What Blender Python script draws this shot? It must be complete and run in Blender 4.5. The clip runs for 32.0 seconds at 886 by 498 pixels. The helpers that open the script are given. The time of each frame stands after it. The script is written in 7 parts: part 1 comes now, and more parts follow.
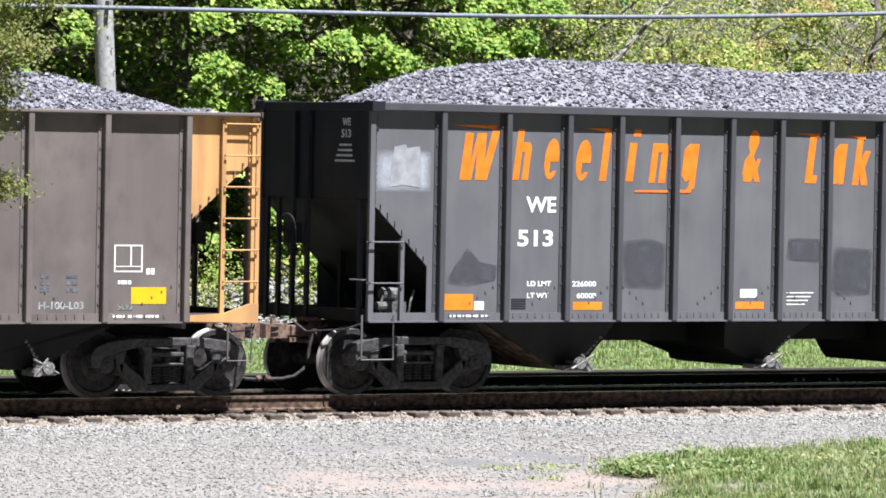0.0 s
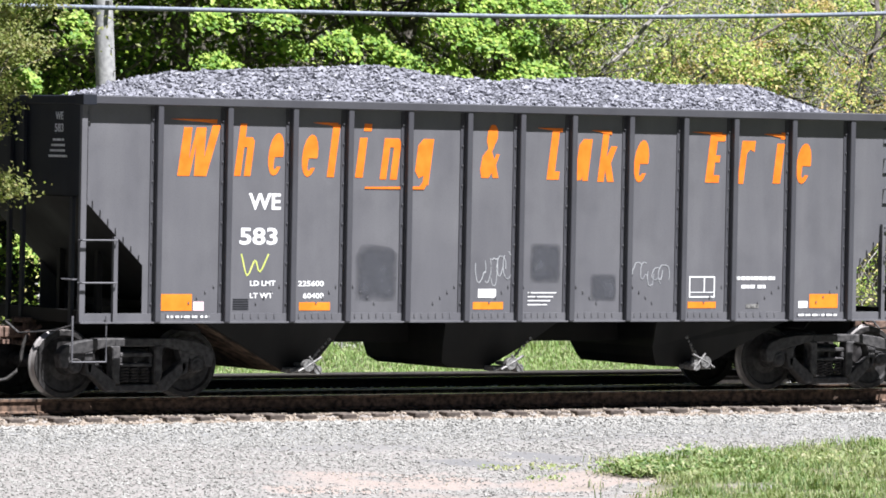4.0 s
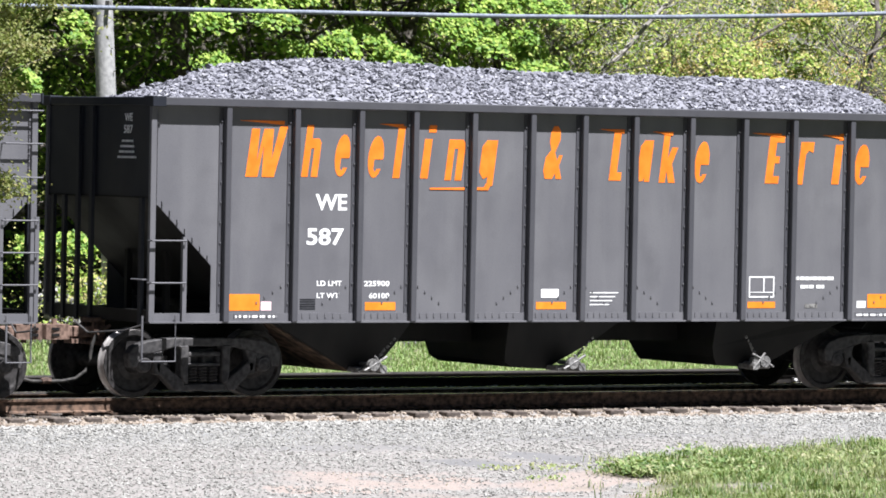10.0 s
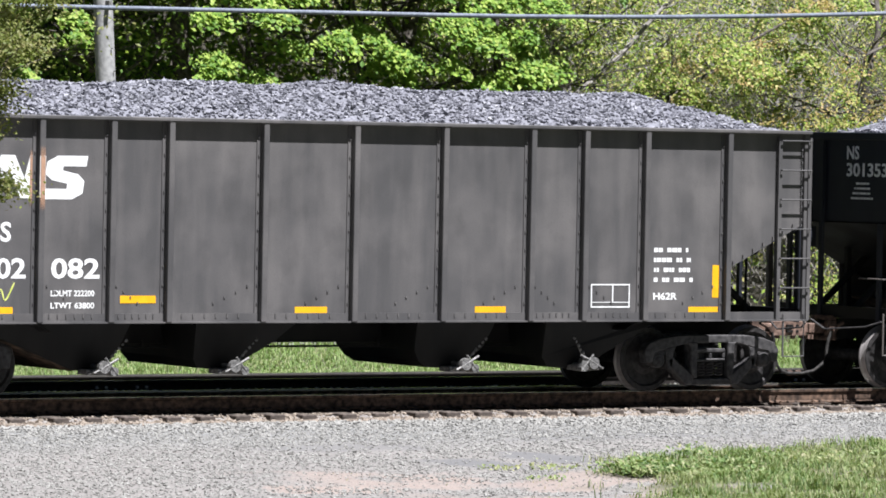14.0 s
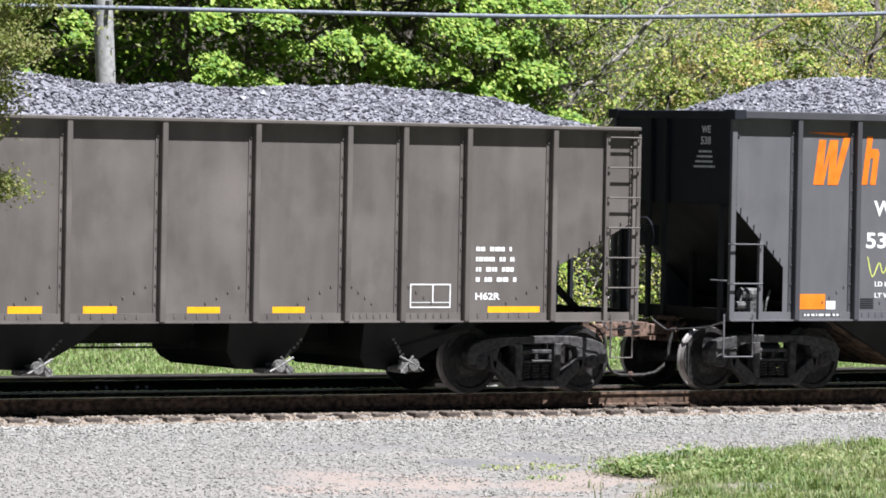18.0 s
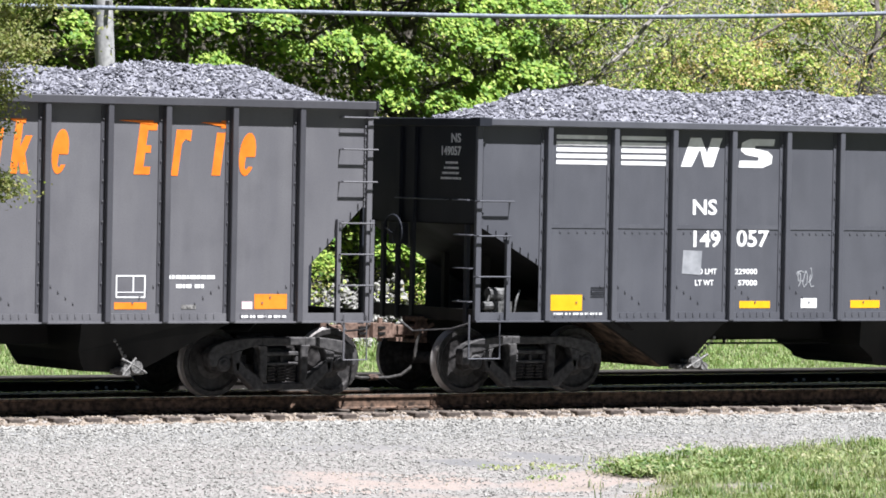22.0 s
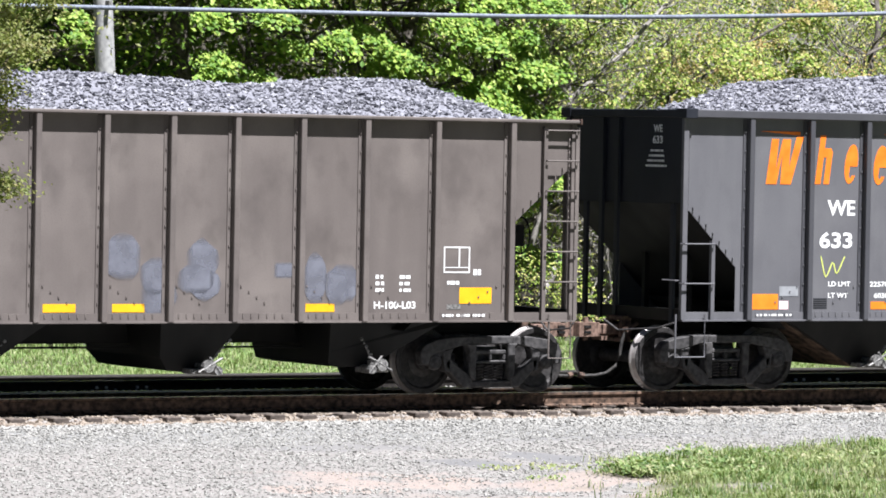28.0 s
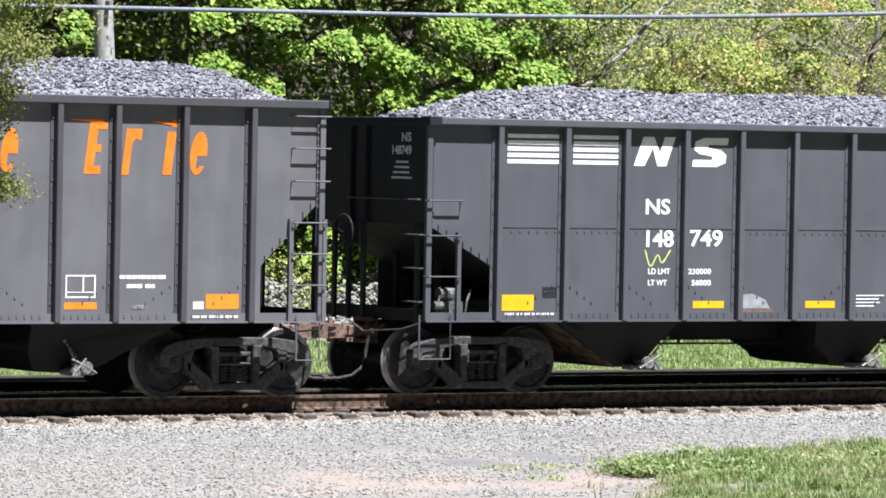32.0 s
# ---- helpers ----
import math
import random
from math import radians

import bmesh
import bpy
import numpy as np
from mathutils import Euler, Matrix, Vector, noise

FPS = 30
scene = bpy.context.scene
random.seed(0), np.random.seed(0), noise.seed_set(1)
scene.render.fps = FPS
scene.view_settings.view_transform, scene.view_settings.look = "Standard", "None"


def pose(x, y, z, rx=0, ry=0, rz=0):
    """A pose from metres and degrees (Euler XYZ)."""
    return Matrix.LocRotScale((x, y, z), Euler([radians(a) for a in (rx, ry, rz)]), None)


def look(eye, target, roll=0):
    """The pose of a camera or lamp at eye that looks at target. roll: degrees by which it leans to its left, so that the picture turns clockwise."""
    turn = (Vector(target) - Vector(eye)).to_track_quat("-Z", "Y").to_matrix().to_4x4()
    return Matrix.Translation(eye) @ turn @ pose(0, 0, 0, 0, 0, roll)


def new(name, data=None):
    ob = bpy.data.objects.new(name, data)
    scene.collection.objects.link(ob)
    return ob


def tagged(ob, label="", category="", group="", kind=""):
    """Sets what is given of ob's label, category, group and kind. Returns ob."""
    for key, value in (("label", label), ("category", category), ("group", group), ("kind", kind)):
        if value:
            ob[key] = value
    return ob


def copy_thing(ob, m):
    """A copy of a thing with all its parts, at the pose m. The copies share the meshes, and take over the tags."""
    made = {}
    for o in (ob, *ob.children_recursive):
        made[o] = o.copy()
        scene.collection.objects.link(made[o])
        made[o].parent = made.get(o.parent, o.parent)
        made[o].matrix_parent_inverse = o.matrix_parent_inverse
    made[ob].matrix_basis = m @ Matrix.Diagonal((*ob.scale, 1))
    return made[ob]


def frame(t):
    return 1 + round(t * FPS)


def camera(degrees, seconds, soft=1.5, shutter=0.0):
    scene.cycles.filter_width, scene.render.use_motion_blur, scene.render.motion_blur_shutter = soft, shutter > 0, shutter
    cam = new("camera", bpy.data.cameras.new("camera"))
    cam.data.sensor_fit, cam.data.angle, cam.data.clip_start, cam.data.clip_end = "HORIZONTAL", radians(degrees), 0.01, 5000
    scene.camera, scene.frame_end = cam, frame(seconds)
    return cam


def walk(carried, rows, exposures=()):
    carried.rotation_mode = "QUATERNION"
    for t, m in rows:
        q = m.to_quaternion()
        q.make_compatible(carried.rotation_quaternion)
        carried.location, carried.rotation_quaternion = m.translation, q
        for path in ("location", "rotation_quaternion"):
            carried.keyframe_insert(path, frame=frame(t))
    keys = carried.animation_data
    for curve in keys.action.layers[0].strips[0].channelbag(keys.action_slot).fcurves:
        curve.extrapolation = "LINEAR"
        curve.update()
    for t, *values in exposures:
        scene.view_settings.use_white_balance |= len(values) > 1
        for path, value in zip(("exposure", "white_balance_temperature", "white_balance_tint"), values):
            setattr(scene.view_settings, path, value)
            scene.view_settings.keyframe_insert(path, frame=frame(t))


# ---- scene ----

# ---------- camera: stands still on a tripod, long lens ----------
cam = camera(10.37, 32.0, soft=1.75)
EYE = Vector((-35.74, -58.575, 3.462))
YAW, PITCH = radians(31.39), radians(-1.229)
AIM = EYE + 60 * Vector((math.sin(YAW) * math.cos(PITCH), math.cos(YAW) * math.cos(PITCH), math.sin(PITCH)))
STAND = look(EYE, AIM, 1.063)
# the film's own slow brightening and darkening as light and dark cars pass
EV = [(0, 1.64), (2, 1.65), (5, 1.73), (7, 1.78), (8, 1.72), (9, 1.68), (10, 1.67), (11, 1.68), (12, 1.57), (13, 1.42), (14, 1.41), (15, 1.50), (18, 1.48),
      (19, 1.56), (20, 1.65), (22, 1.66), (23, 1.69), (24, 1.74), (25, 1.77), (28, 1.70), (30, 1.67), (32, 1.64)]
walk(cam, [(0.0, STAND), (32.0, STAND)], exposures=[(float(t), v, 5870.0, 12.5) for t, v in EV])

# ---------- daylight ----------
SUN_DIR = Vector((0.08, -0.475, 1.0)).normalized()
world = bpy.data.worlds.new("sky")
scene.world = world
world.use_nodes = True
wn = world.node_tree.nodes
sky = wn.new("ShaderNodeTexSky")
sky.sky_type, sky.sun_disc = "NISHITA", False
sky.dust_density, sky.ozone_density = 0.3, 1.5
sky.sun_elevation = math.asin(SUN_DIR.z)
sky.sun_rotation = math.atan2(SUN_DIR.x, SUN_DIR.y)
wn["Background"].inputs[1].default_value = 0.0085
world.node_tree.links.new(sky.outputs[0], wn["Background"].inputs[0])
sun_data = bpy.data.lights.new("sun", "SUN")
sun_data.energy, sun_data.angle, sun_data.color = 5.0, radians(0.53), (1.0, 0.95, 0.88)
sun = new("sun", sun_data)
sun.matrix_world = look(SUN_DIR * 60, (0, 0, 0))
tagged(sun, "midday sun high over the tracks", "sun", kind="structure")


# ---------- materials ----------
def mat(name, rough=0.6, metal=0.0, spec=0.5):
    m = bpy.data.materials.new(name)
    m.use_nodes = True
    b = m.node_tree.nodes["Principled BSDF"]
    b.inputs["Roughness"].default_value = rough
    b.inputs["Metallic"].default_value = metal
    b.inputs["Specular IOR Level"].default_value = spec
    return m, m.node_tree.nodes, m.node_tree.links, b


def tex(n, l, kind, scale, stretch=(1, 1, 1), detail=4.0, space="Object", shift=0.0, rand=None):
    co = n.new("ShaderNodeTexCoord")
    mp = n.new("ShaderNodeMapping")
    mp.inputs["Scale"].default_value = stretch
    mp.inputs["Location"].default_value = (shift, shift * 0.7, shift * 0.3)
    l.new(co.outputs[space], mp.inputs["Vector"])
    t = n.new("ShaderNodeTexNoise" if kind == "noise" else "ShaderNodeTexVoronoi")
    t.inputs["Scale"].default_value = scale
    if kind == "noise":
        t.inputs["Detail"].default_value = detail
    vec = mp.outputs[0]
    if rand is not None:
        add = n.new("ShaderNodeVectorMath")
        add.operation = "ADD"
        l.new(vec, add.inputs[0])
        l.new(rand, add.inputs[1])
        vec = add.outputs[0]
    l.new(vec, t.inputs["Vector"])
    return t


def ramp(n, l, src, stops):
    r = n.new("ShaderNodeValToRGB")
    e = r.color_ramp.elements
    while len(e) < len(stops):
        e.new(0.5)
    for el, (p, c) in zip(e, stops):
        el.position, el.color = p, (c, c, c, 1) if isinstance(c, (int, float)) else (*c, 1)
    l.new(src, r.inputs[0])
    return r.outputs[0]


def mixc(n, l, fac, a, b, mode="MIX"):
    m = n.new("ShaderNodeMix")
    m.data_type, m.blend_type = "RGBA", mode
    for sock, v in ((m.inputs[0], fac), (m.inputs[6], a), (m.inputs[7], b)):
        if isinstance(v, (int, float)):
            sock.default_value = v
        elif isinstance(v, tuple):
            sock.default_value = (*v, 1)
        else:
            l.new(v, sock)
    return m.outputs[2]


def bump(n, l, b, src, strength, dist):
    bp = n.new("ShaderNodeBump")
    bp.inputs["Strength"].default_value, bp.inputs["Distance"].default_value = strength, dist
    l.new(src, bp.inputs["Height"])
    l.new(bp.outputs[0], b.inputs["Normal"])


def paint(name, base, dust, streak=0.35, rough=0.5, patch=0.25):
    """Weathered paint on steel: vertical runs, broad fading and fine grime."""
    base, dust = tuple(0.92 * v for v in base), tuple(0.92 * v for v in dust)
    m, n, l, b = mat(name, rough, 0.0, 0.18)
    info = n.new("ShaderNodeObjectInfo")
    sc = n.new("ShaderNodeMath")
    sc.operation = "MULTIPLY"
    sc.inputs[1].default_value = 40.0
    l.new(info.outputs["Random"], sc.inputs[0])
    runs = tex(n, l, "noise", 1.0, (3.6, 3.6, 0.45), 6, rand=sc.outputs[0])
    broad = tex(n, l, "noise", 0.9, (1, 1, 1), 3, rand=sc.outputs[0])
    fine = tex(n, l, "noise", 60, (1, 1, 1), 4)
    c = mixc(n, l, ramp(n, l, runs.outputs[0], [(0.42, 0.0), (0.72, streak)]), base, dust)
    c = mixc(n, l, ramp(n, l, broad.outputs[0], [(0.45, 0.0), (0.75, patch)]), c, dust)
    dark = tuple(v * 0.6 for v in base)
    blot = tex(n, l, "noise", 2.6, (1, 1, 0.7), 6, shift=3.1, rand=sc.outputs[0])
    c = mixc(n, l, ramp(n, l, blot.outputs[0], [(0.5, 0.0), (0.72, 0.55 * patch + 0.1)]), c, dark)
    c = mixc(n, l, ramp(n, l, fine.outputs[0], [(0.5, 0.0), (0.8, 0.5)]), c, dark)
    l.new(c, b.inputs["Base Color"])
    l.new(ramp(n, l, broad.outputs[0], [(0.3, rough - 0.08), (0.8, rough + 0.2)]), b.inputs["Roughness"])
    bump(n, l, b, broad.outputs[0], 0.25, 0.02)
    return m


def rough_stuff(name, dark, light, scale, rough=0.8, metal=0.0, bumpd=0.004, spec=0.22, island=False):
    if min(light) < 0.55:
        dark, light = tuple(0.72 * v for v in dark), tuple(0.72 * v for v in light)
    m, n, l, b = mat(name, rough, metal, spec)
    a = tex(n, l, "noise", scale, (1, 1, 1), 6)
    c = tex(n, l, "noise", scale * 0.13, (1, 1, 1), 3)
    col = mixc(n, l, ramp(n, l, a.outputs[0], [(0.35, 0.0), (0.65, 1.0)]), dark, light)
    col = mixc(n, l, ramp(n, l, c.outputs[0], [(0.4, 0.0), (0.7, 0.45)]), col, dark)
    if island:
        g = n.new("ShaderNodeNewGeometry")
        col = mixc(n, l, ramp(n, l, g.outputs["Random Per Island"], [(0.0, 0.0), (1.0, 1.0)]), col, light)
    l.new(col, b.inputs["Base Color"])
    bump(n, l, b, a.outputs[0], 0.5, bumpd)
    return m


def leaf_mat(name, cols, trans=0.35, dry=None):
    cols = [tuple(0.72 * v for v in q) for q in cols]
    m, n, l, b = mat(name, 0.55, 0.0, 0.3)
    g = n.new("ShaderNodeNewGeometry")
    k = len(cols) - 1
    c = ramp(n, l, g.outputs["Random Per Island"], [(i / k, q) for i, q in enumerate(cols)])
    if dry:
        pt = tex(n, l, "noise", 1.1, (1, 0.6, 1), 5)
        c = mixc(n, l, ramp(n, l, pt.outputs[0], [(0.48, 0.0), (0.7, 0.5)]), c, dry)
    l.new(c, b.inputs["Base Color"])
    t = n.new("ShaderNodeBsdfTranslucent")
    l.new(mixc(n, l, 0.4, c, (0.35, 0.5, 0.03)), t.inputs[0])
    mx = n.new("ShaderNodeMixShader")
    mx.inputs[0].default_value = trans
    l.new(b.outputs[0], mx.inputs[1])
    l.new(t.outputs[0], mx.inputs[2])
    l.new(mx.outputs[0], n["Material Output"].inputs[0])
    return m


CHARCOAL = paint("charcoal_paint", (0.113, 0.112, 0.122), (0.174, 0.172, 0.178), 0.3, 0.45, 0.3)
CHARCOAL_NS = paint("blue_black_paint", (0.079, 0.0812, 0.093), (0.118, 0.1205, 0.133), 0.25, 0.42, 0.25)
SOOT_BLACK = paint("sooty_black_paint", (0.077, 0.075, 0.076), (0.180, 0.168, 0.162), 0.34, 0.55, 0.5)
WARM_SOOT = paint("dusty_warm_grey_paint", (0.108, 0.097, 0.090), (0.20, 0.18, 0.165), 0.25, 0.55, 0.5)
BROWN_GREY = paint("faded_brown_grey_paint", (0.120, 0.104, 0.097), (0.19, 0.166, 0.152), 0.22, 0.6, 0.7)
YELLOW_ENDS = paint("weathered_orange_yellow_paint", (0.55, 0.315, 0.125), (0.30, 0.165, 0.085), 0.8, 0.55, 0.6)
RIB_GREY = paint("clean_dark_grey_rib_paint", (0.062, 0.062, 0.070), (0.092, 0.092, 0.098), 0.25, 0.45, 0.25)
# End colour darker than the body paint: the ends' shade is put into it.
END_BLACK = paint("shade_darkened_end_paint", (0.019, 0.021, 0.028), (0.034, 0.036, 0.043), 0.3, 0.5, 0.3)
# Black underframe colour, lowered further to hold some of the underbody shade.
UNDER = paint("black_shaded_underframe", (0.0085, 0.0085, 0.0088), (0.026, 0.024, 0.022), 0.35, 0.6, 0.2)
TRUCK = rough_stuff("grimy_cast_steel", (0.034, 0.033, 0.034), (0.105, 0.10, 0.099), 14, 0.7, 0.0, 0.004)
RUST = rough_stuff("rusty_cast_steel", (0.12, 0.078, 0.060), (0.31, 0.21, 0.165), 18, 0.75, 0.0, 0.004)
VALVE = rough_stuff("grey_air_valve_castings", (0.05, 0.05, 0.05), (0.22, 0.22, 0.215), 24, 0.6, 0.0, 0.003)
DARK_RUST = rough_stuff("dark_rusty_casting", (0.055, 0.037, 0.03), (0.19, 0.125, 0.095), 14, 0.75, 0.0, 0.004)
RUBBER = rough_stuff("dusty_rubber_hose", (0.03, 0.029, 0.028), (0.10, 0.094, 0.088), 16, 0.7, 0.0, 0.001)
WHEEL = rough_stuff("worn_wheel_steel", (0.022, 0.021, 0.021), (0.075, 0.070, 0.069), 14, 0.5, 0.2, 0.002)
GALV = rough_stuff("greasy_gate_gear", (0.10, 0.098, 0.095), (0.40, 0.39, 0.375), 30, 0.55, 0.3, 0.003)
COAL = rough_stuff("lump_coal", (0.030, 0.032, 0.040), (0.275, 0.275, 0.315), 20, 0.55, 0.0, 0.004, 0.5, True)
RAIL = rough_stuff("rusty_rail", (0.036, 0.026, 0.020), (0.235, 0.153, 0.108), 12, 0.85, 0.0, 0.002)
# Near-black track colours: the shade cast by the train is put into them.
DARK_RAIL = rough_stuff("shade_darkened_rail", (0.022, 0.020, 0.019), (0.06, 0.052, 0.046), 12, 0.6, 0.2, 0.002)
DARK_TIE = rough_stuff("shade_darkened_tie", (0.018, 0.016, 0.015), (0.05, 0.045, 0.04), 9, 0.85, 0.0, 0.008)
SHADE_STONE = rough_stuff("shade_darkened_ballast", (0.018, 0.017, 0.016), (0.065, 0.06, 0.055), 25, 0.85, 0.0, 0.006, 0.3, True)
RAIL_TOP = rough_stuff("polished_rail_head", (0.55, 0.52, 0.49), (0.72, 0.69, 0.66), 9, 0.26, 0.9, 0.001)
TREAD = rough_stuff("bright_worn_wheel_tread", (0.40, 0.37, 0.36), (0.58, 0.55, 0.53), 9, 0.45, 0.5, 0.001)
DUSTY_SLOPE = rough_stuff("dusty_brown_slope_sheet", (0.028, 0.020, 0.015), (0.24, 0.165, 0.115), 7, 0.9, 0.0, 0.003)
TIE = rough_stuff("creosoted_timber", (0.055, 0.046, 0.040), (0.17, 0.14, 0.12), 9, 0.85, 0.0, 0.008)
STONE = rough_stuff("limestone_ballast", (0.125, 0.122, 0.113), (0.365, 0.358, 0.335), 25, 0.85, 0.0, 0.006, 0.3, True)
TWIG = rough_stuff("pale_twig_bark", (0.18, 0.166, 0.15), (0.46, 0.435, 0.40), 9, 0.9, 0.0, 0.01)
RUST_STONE = rough_stuff("rust_stained_ballast", (0.125, 0.098, 0.074), (0.35, 0.295, 0.24), 25, 0.85, 0.0, 0.006, 0.3, True)
BARK = rough_stuff("grey_bark", (0.07, 0.06, 0.05), (0.21, 0.19, 0.165), 9, 0.9, 0.0, 0.02)
POLE_WOOD = rough_stuff("weathered_pole_wood", (0.34, 0.338, 0.335), (0.52, 0.517, 0.51), 14, 0.85, 0.0, 0.006)
CABLE = rough_stuff("grey_cable_sheath", (0.16, 0.18, 0.22), (0.27, 0.30, 0.35), 20, 0.5, 0.0, 0.001)
ORANGE = rough_stuff("orange_lettering", (0.88, 0.20, 0.015), (1.0, 0.26, 0.025), 6, 0.5, 0.0, 0.0005)
WHITE = rough_stuff("white_stencil_paint", (0.62, 0.62, 0.61), (0.80, 0.80, 0.80), 9, 0.55, 0.0, 0.0005)
DIM_WHITE = rough_stuff("faded_white_stencil", (0.30, 0.31, 0.33), (0.50, 0.51, 0.52), 9, 0.6, 0.0, 0.0005)
REFLECT_Y = rough_stuff("yellow_reflector_tape", (0.92, 0.46, 0.01), (1.0, 0.54, 0.015), 7, 0.4, 0.0, 0.0005)
REFLECT_O = rough_stuff("orange_reflector_tape", (0.86, 0.24, 0.02), (0.98, 0.31, 0.03), 7, 0.4, 0.0, 0.0005)
PINK = rough_stuff("pale_pink_tag", (0.65, 0.48, 0.50), (0.8, 0.62, 0.64), 7, 0.5, 0.0, 0.0005)
CHALK = rough_stuff("yellow_green_chalk", (0.60, 0.66, 0.14), (0.78, 0.82, 0.26), 15, 0.8, 0.0, 0.0005)
SPRAY = rough_stuff("white_spray_paint", (0.38, 0.39, 0.42), (0.70, 0.715, 0.75), 8, 0.5, 0.0, 0.0005)
BRIGHT_SPRAY = rough_stuff("bright_white_spray_paint", (0.55, 0.57, 0.60), (0.80, 0.82, 0.85), 8, 0.5, 0.0, 0.0005)
GHOST = rough_stuff("faded_spray_paint", (0.075, 0.08, 0.10), (0.19, 0.20, 0.24), 12, 0.6, 0.0, 0.0005)
PATCH = rough_stuff("dark_paint_patch", (0.026, 0.027, 0.032), (0.042, 0.043, 0.05), 4, 0.35, 0.0, 0.0005)
PATCH_DARK = PATCH


def faded_patch(tone):
    """Thin overpaint or wash, fading out towards its edges."""
    m, n, l, b = mat("thin_overpaint", 0.4, 0.0, 0.2)
    b.inputs["Base Color"].default_value = (*tone, 1)
    co = n.new("ShaderNodeTexCoord")
    sep = n.new("ShaderNodeSeparateXYZ")
    l.new(co.outputs["Generated"], sep.inputs[0])
    fade = mixc(n, l, 1.0, ramp(n, l, sep.outputs[0], [(0.0, 0.0), (0.2, 1.0), (0.85, 1.0), (1.0, 0.0)]), ramp(n, l, sep.outputs[2], [(0.0, 0.0), (0.2, 1.0), (0.8, 1.0), (1.0, 0.0)]), "MULTIPLY")
    worn = tex(n, l, "noise", 3.5, detail=4)
    fade = mixc(n, l, 1.0, fade, ramp(n, l, worn.outputs[0], [(0.3, 0.35), (0.65, 0.9)]), "MULTIPLY")
    l.new(fade, b.inputs["Alpha"])
    return m


PATCH = faded_patch((0.075, 0.077, 0.087))
RUST_RUN = faded_patch((0.40, 0.25, 0.17))
PALE_GHOST = faded_patch((0.155, 0.16, 0.19))
PALE_FADE = faded_patch((0.36, 0.38, 0.42))
PATCH_BROWN = faded_patch((0.035, 0.034, 0.036))
GREYPATCH = rough_stuff("pale_grey_patch", (0.28, 0.29, 0.31), (0.42, 0.43, 0.45), 6, 0.5, 0.0, 0.0005)
GRASS = leaf_mat("lush_grass_blades", [(0.065, 0.125, 0.040), (0.155, 0.25, 0.075), (0.28, 0.36, 0.135), (0.48, 0.46, 0.27)], 0.3, (0.34, 0.32, 0.17))
STRAW = leaf_mat("dry_straw", [(0.26, 0.22, 0.12), (0.36, 0.32, 0.18), (0.46, 0.41, 0.26), (0.20, 0.24, 0.08)], 0.2)
FIELD = leaf_mat("pale_meadow_grass", [(0.15, 0.26, 0.07), (0.24, 0.37, 0.11), (0.34, 0.44, 0.17), (0.46, 0.47, 0.25)], 0.3)
# Darker leaf colours stand in for the shade inside the far woods.
WOODLAND = leaf_mat("shaded_woodland_leaves", [(0.05, 0.085, 0.02), (0.10, 0.14, 0.035), (0.17, 0.19, 0.06), (0.13, 0.105, 0.055)], 0.2)
MAPLE = leaf_mat("maple_leaves", [(0.11, 0.235, 0.04), (0.225, 0.385, 0.065), (0.375, 0.53, 0.085), (0.54, 0.65, 0.16)], 0.4)
SPRING = leaf_mat("young_yellow_green_leaves", [(0.09, 0.17, 0.03), (0.26, 0.38, 0.05), (0.46, 0.50, 0.12), (0.60, 0.50, 0.23)], 0.28)
WARM = leaf_mat("orange_tan_buds", [(0.40, 0.30, 0.08), (0.52, 0.38, 0.14), (0.60, 0.42, 0.22), (0.45, 0.42, 0.12)], 0.4)
OLIVE = leaf_mat("olive_bud_leaves", [(0.11, 0.14, 0.03), (0.17, 0.20, 0.05), (0.23, 0.245, 0.075), (0.26, 0.225, 0.09)], 0.3)


def ground_mat():
    """Gravel, dirt and turf on one sheet, told apart by where they lie."""
    m, n, l, b = mat("gravel_dirt_and_turf", 0.9)
    stones = tex(n, l, "voronoi", 26, space="Object")
    fine = tex(n, l, "noise", 40, detail=6)
    broad = tex(n, l, "noise", 0.55, detail=4)
    col = ramp(n, l, stones.outputs["Color"], [(0.15, (0.105, 0.106, 0.103)), (0.5, (0.165, 0.165, 0.16)), (0.85, (0.235, 0.235, 0.226))])
    col = mixc(n, l, ramp(n, l, stones.outputs["Distance"], [(0.35, 0.0), (0.75, 0.5)]), col, (0.125, 0.122, 0.117))
    col = mixc(n, l, ramp(n, l, broad.outputs[0], [(0.45, 0.0), (0.65, 0.45)]), col, (0.195, 0.19, 0.182))
    at = n.new("ShaderNodeAttribute")
    at.attribute_name = "cover"
    sep = n.new("ShaderNodeSeparateColor")
    l.new(at.outputs["Color"], sep.inputs[0])
    turf = ramp(n, l, fine.outputs[0], [(0.3, (0.040, 0.048, 0.020)), (0.7, (0.105, 0.108, 0.05))])
    dirt = ramp(n, l, fine.outputs[0], [(0.35, (0.175, 0.128, 0.104)), (0.65, (0.335, 0.265, 0.228))])
    dirt = mixc(n, l, 0.3, dirt, col)
    col = mixc(n, l, sep.outputs[1], col, dirt)
    col = mixc(n, l, sep.outputs[0], col, turf)
    # blue channel: dark woodland litter, and shade painted on the track strips
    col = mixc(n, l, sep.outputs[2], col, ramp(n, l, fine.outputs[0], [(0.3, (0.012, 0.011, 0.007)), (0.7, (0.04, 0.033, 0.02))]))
    col = mixc(n, l, at.outputs["Alpha"], col, (0.112, 0.112, 0.114))
    l.new(col, b.inputs["Base Color"])
    bump(n, l, b, stones.outputs["Distance"], 0.6, 0.02)
    return m


GROUND = ground_mat()


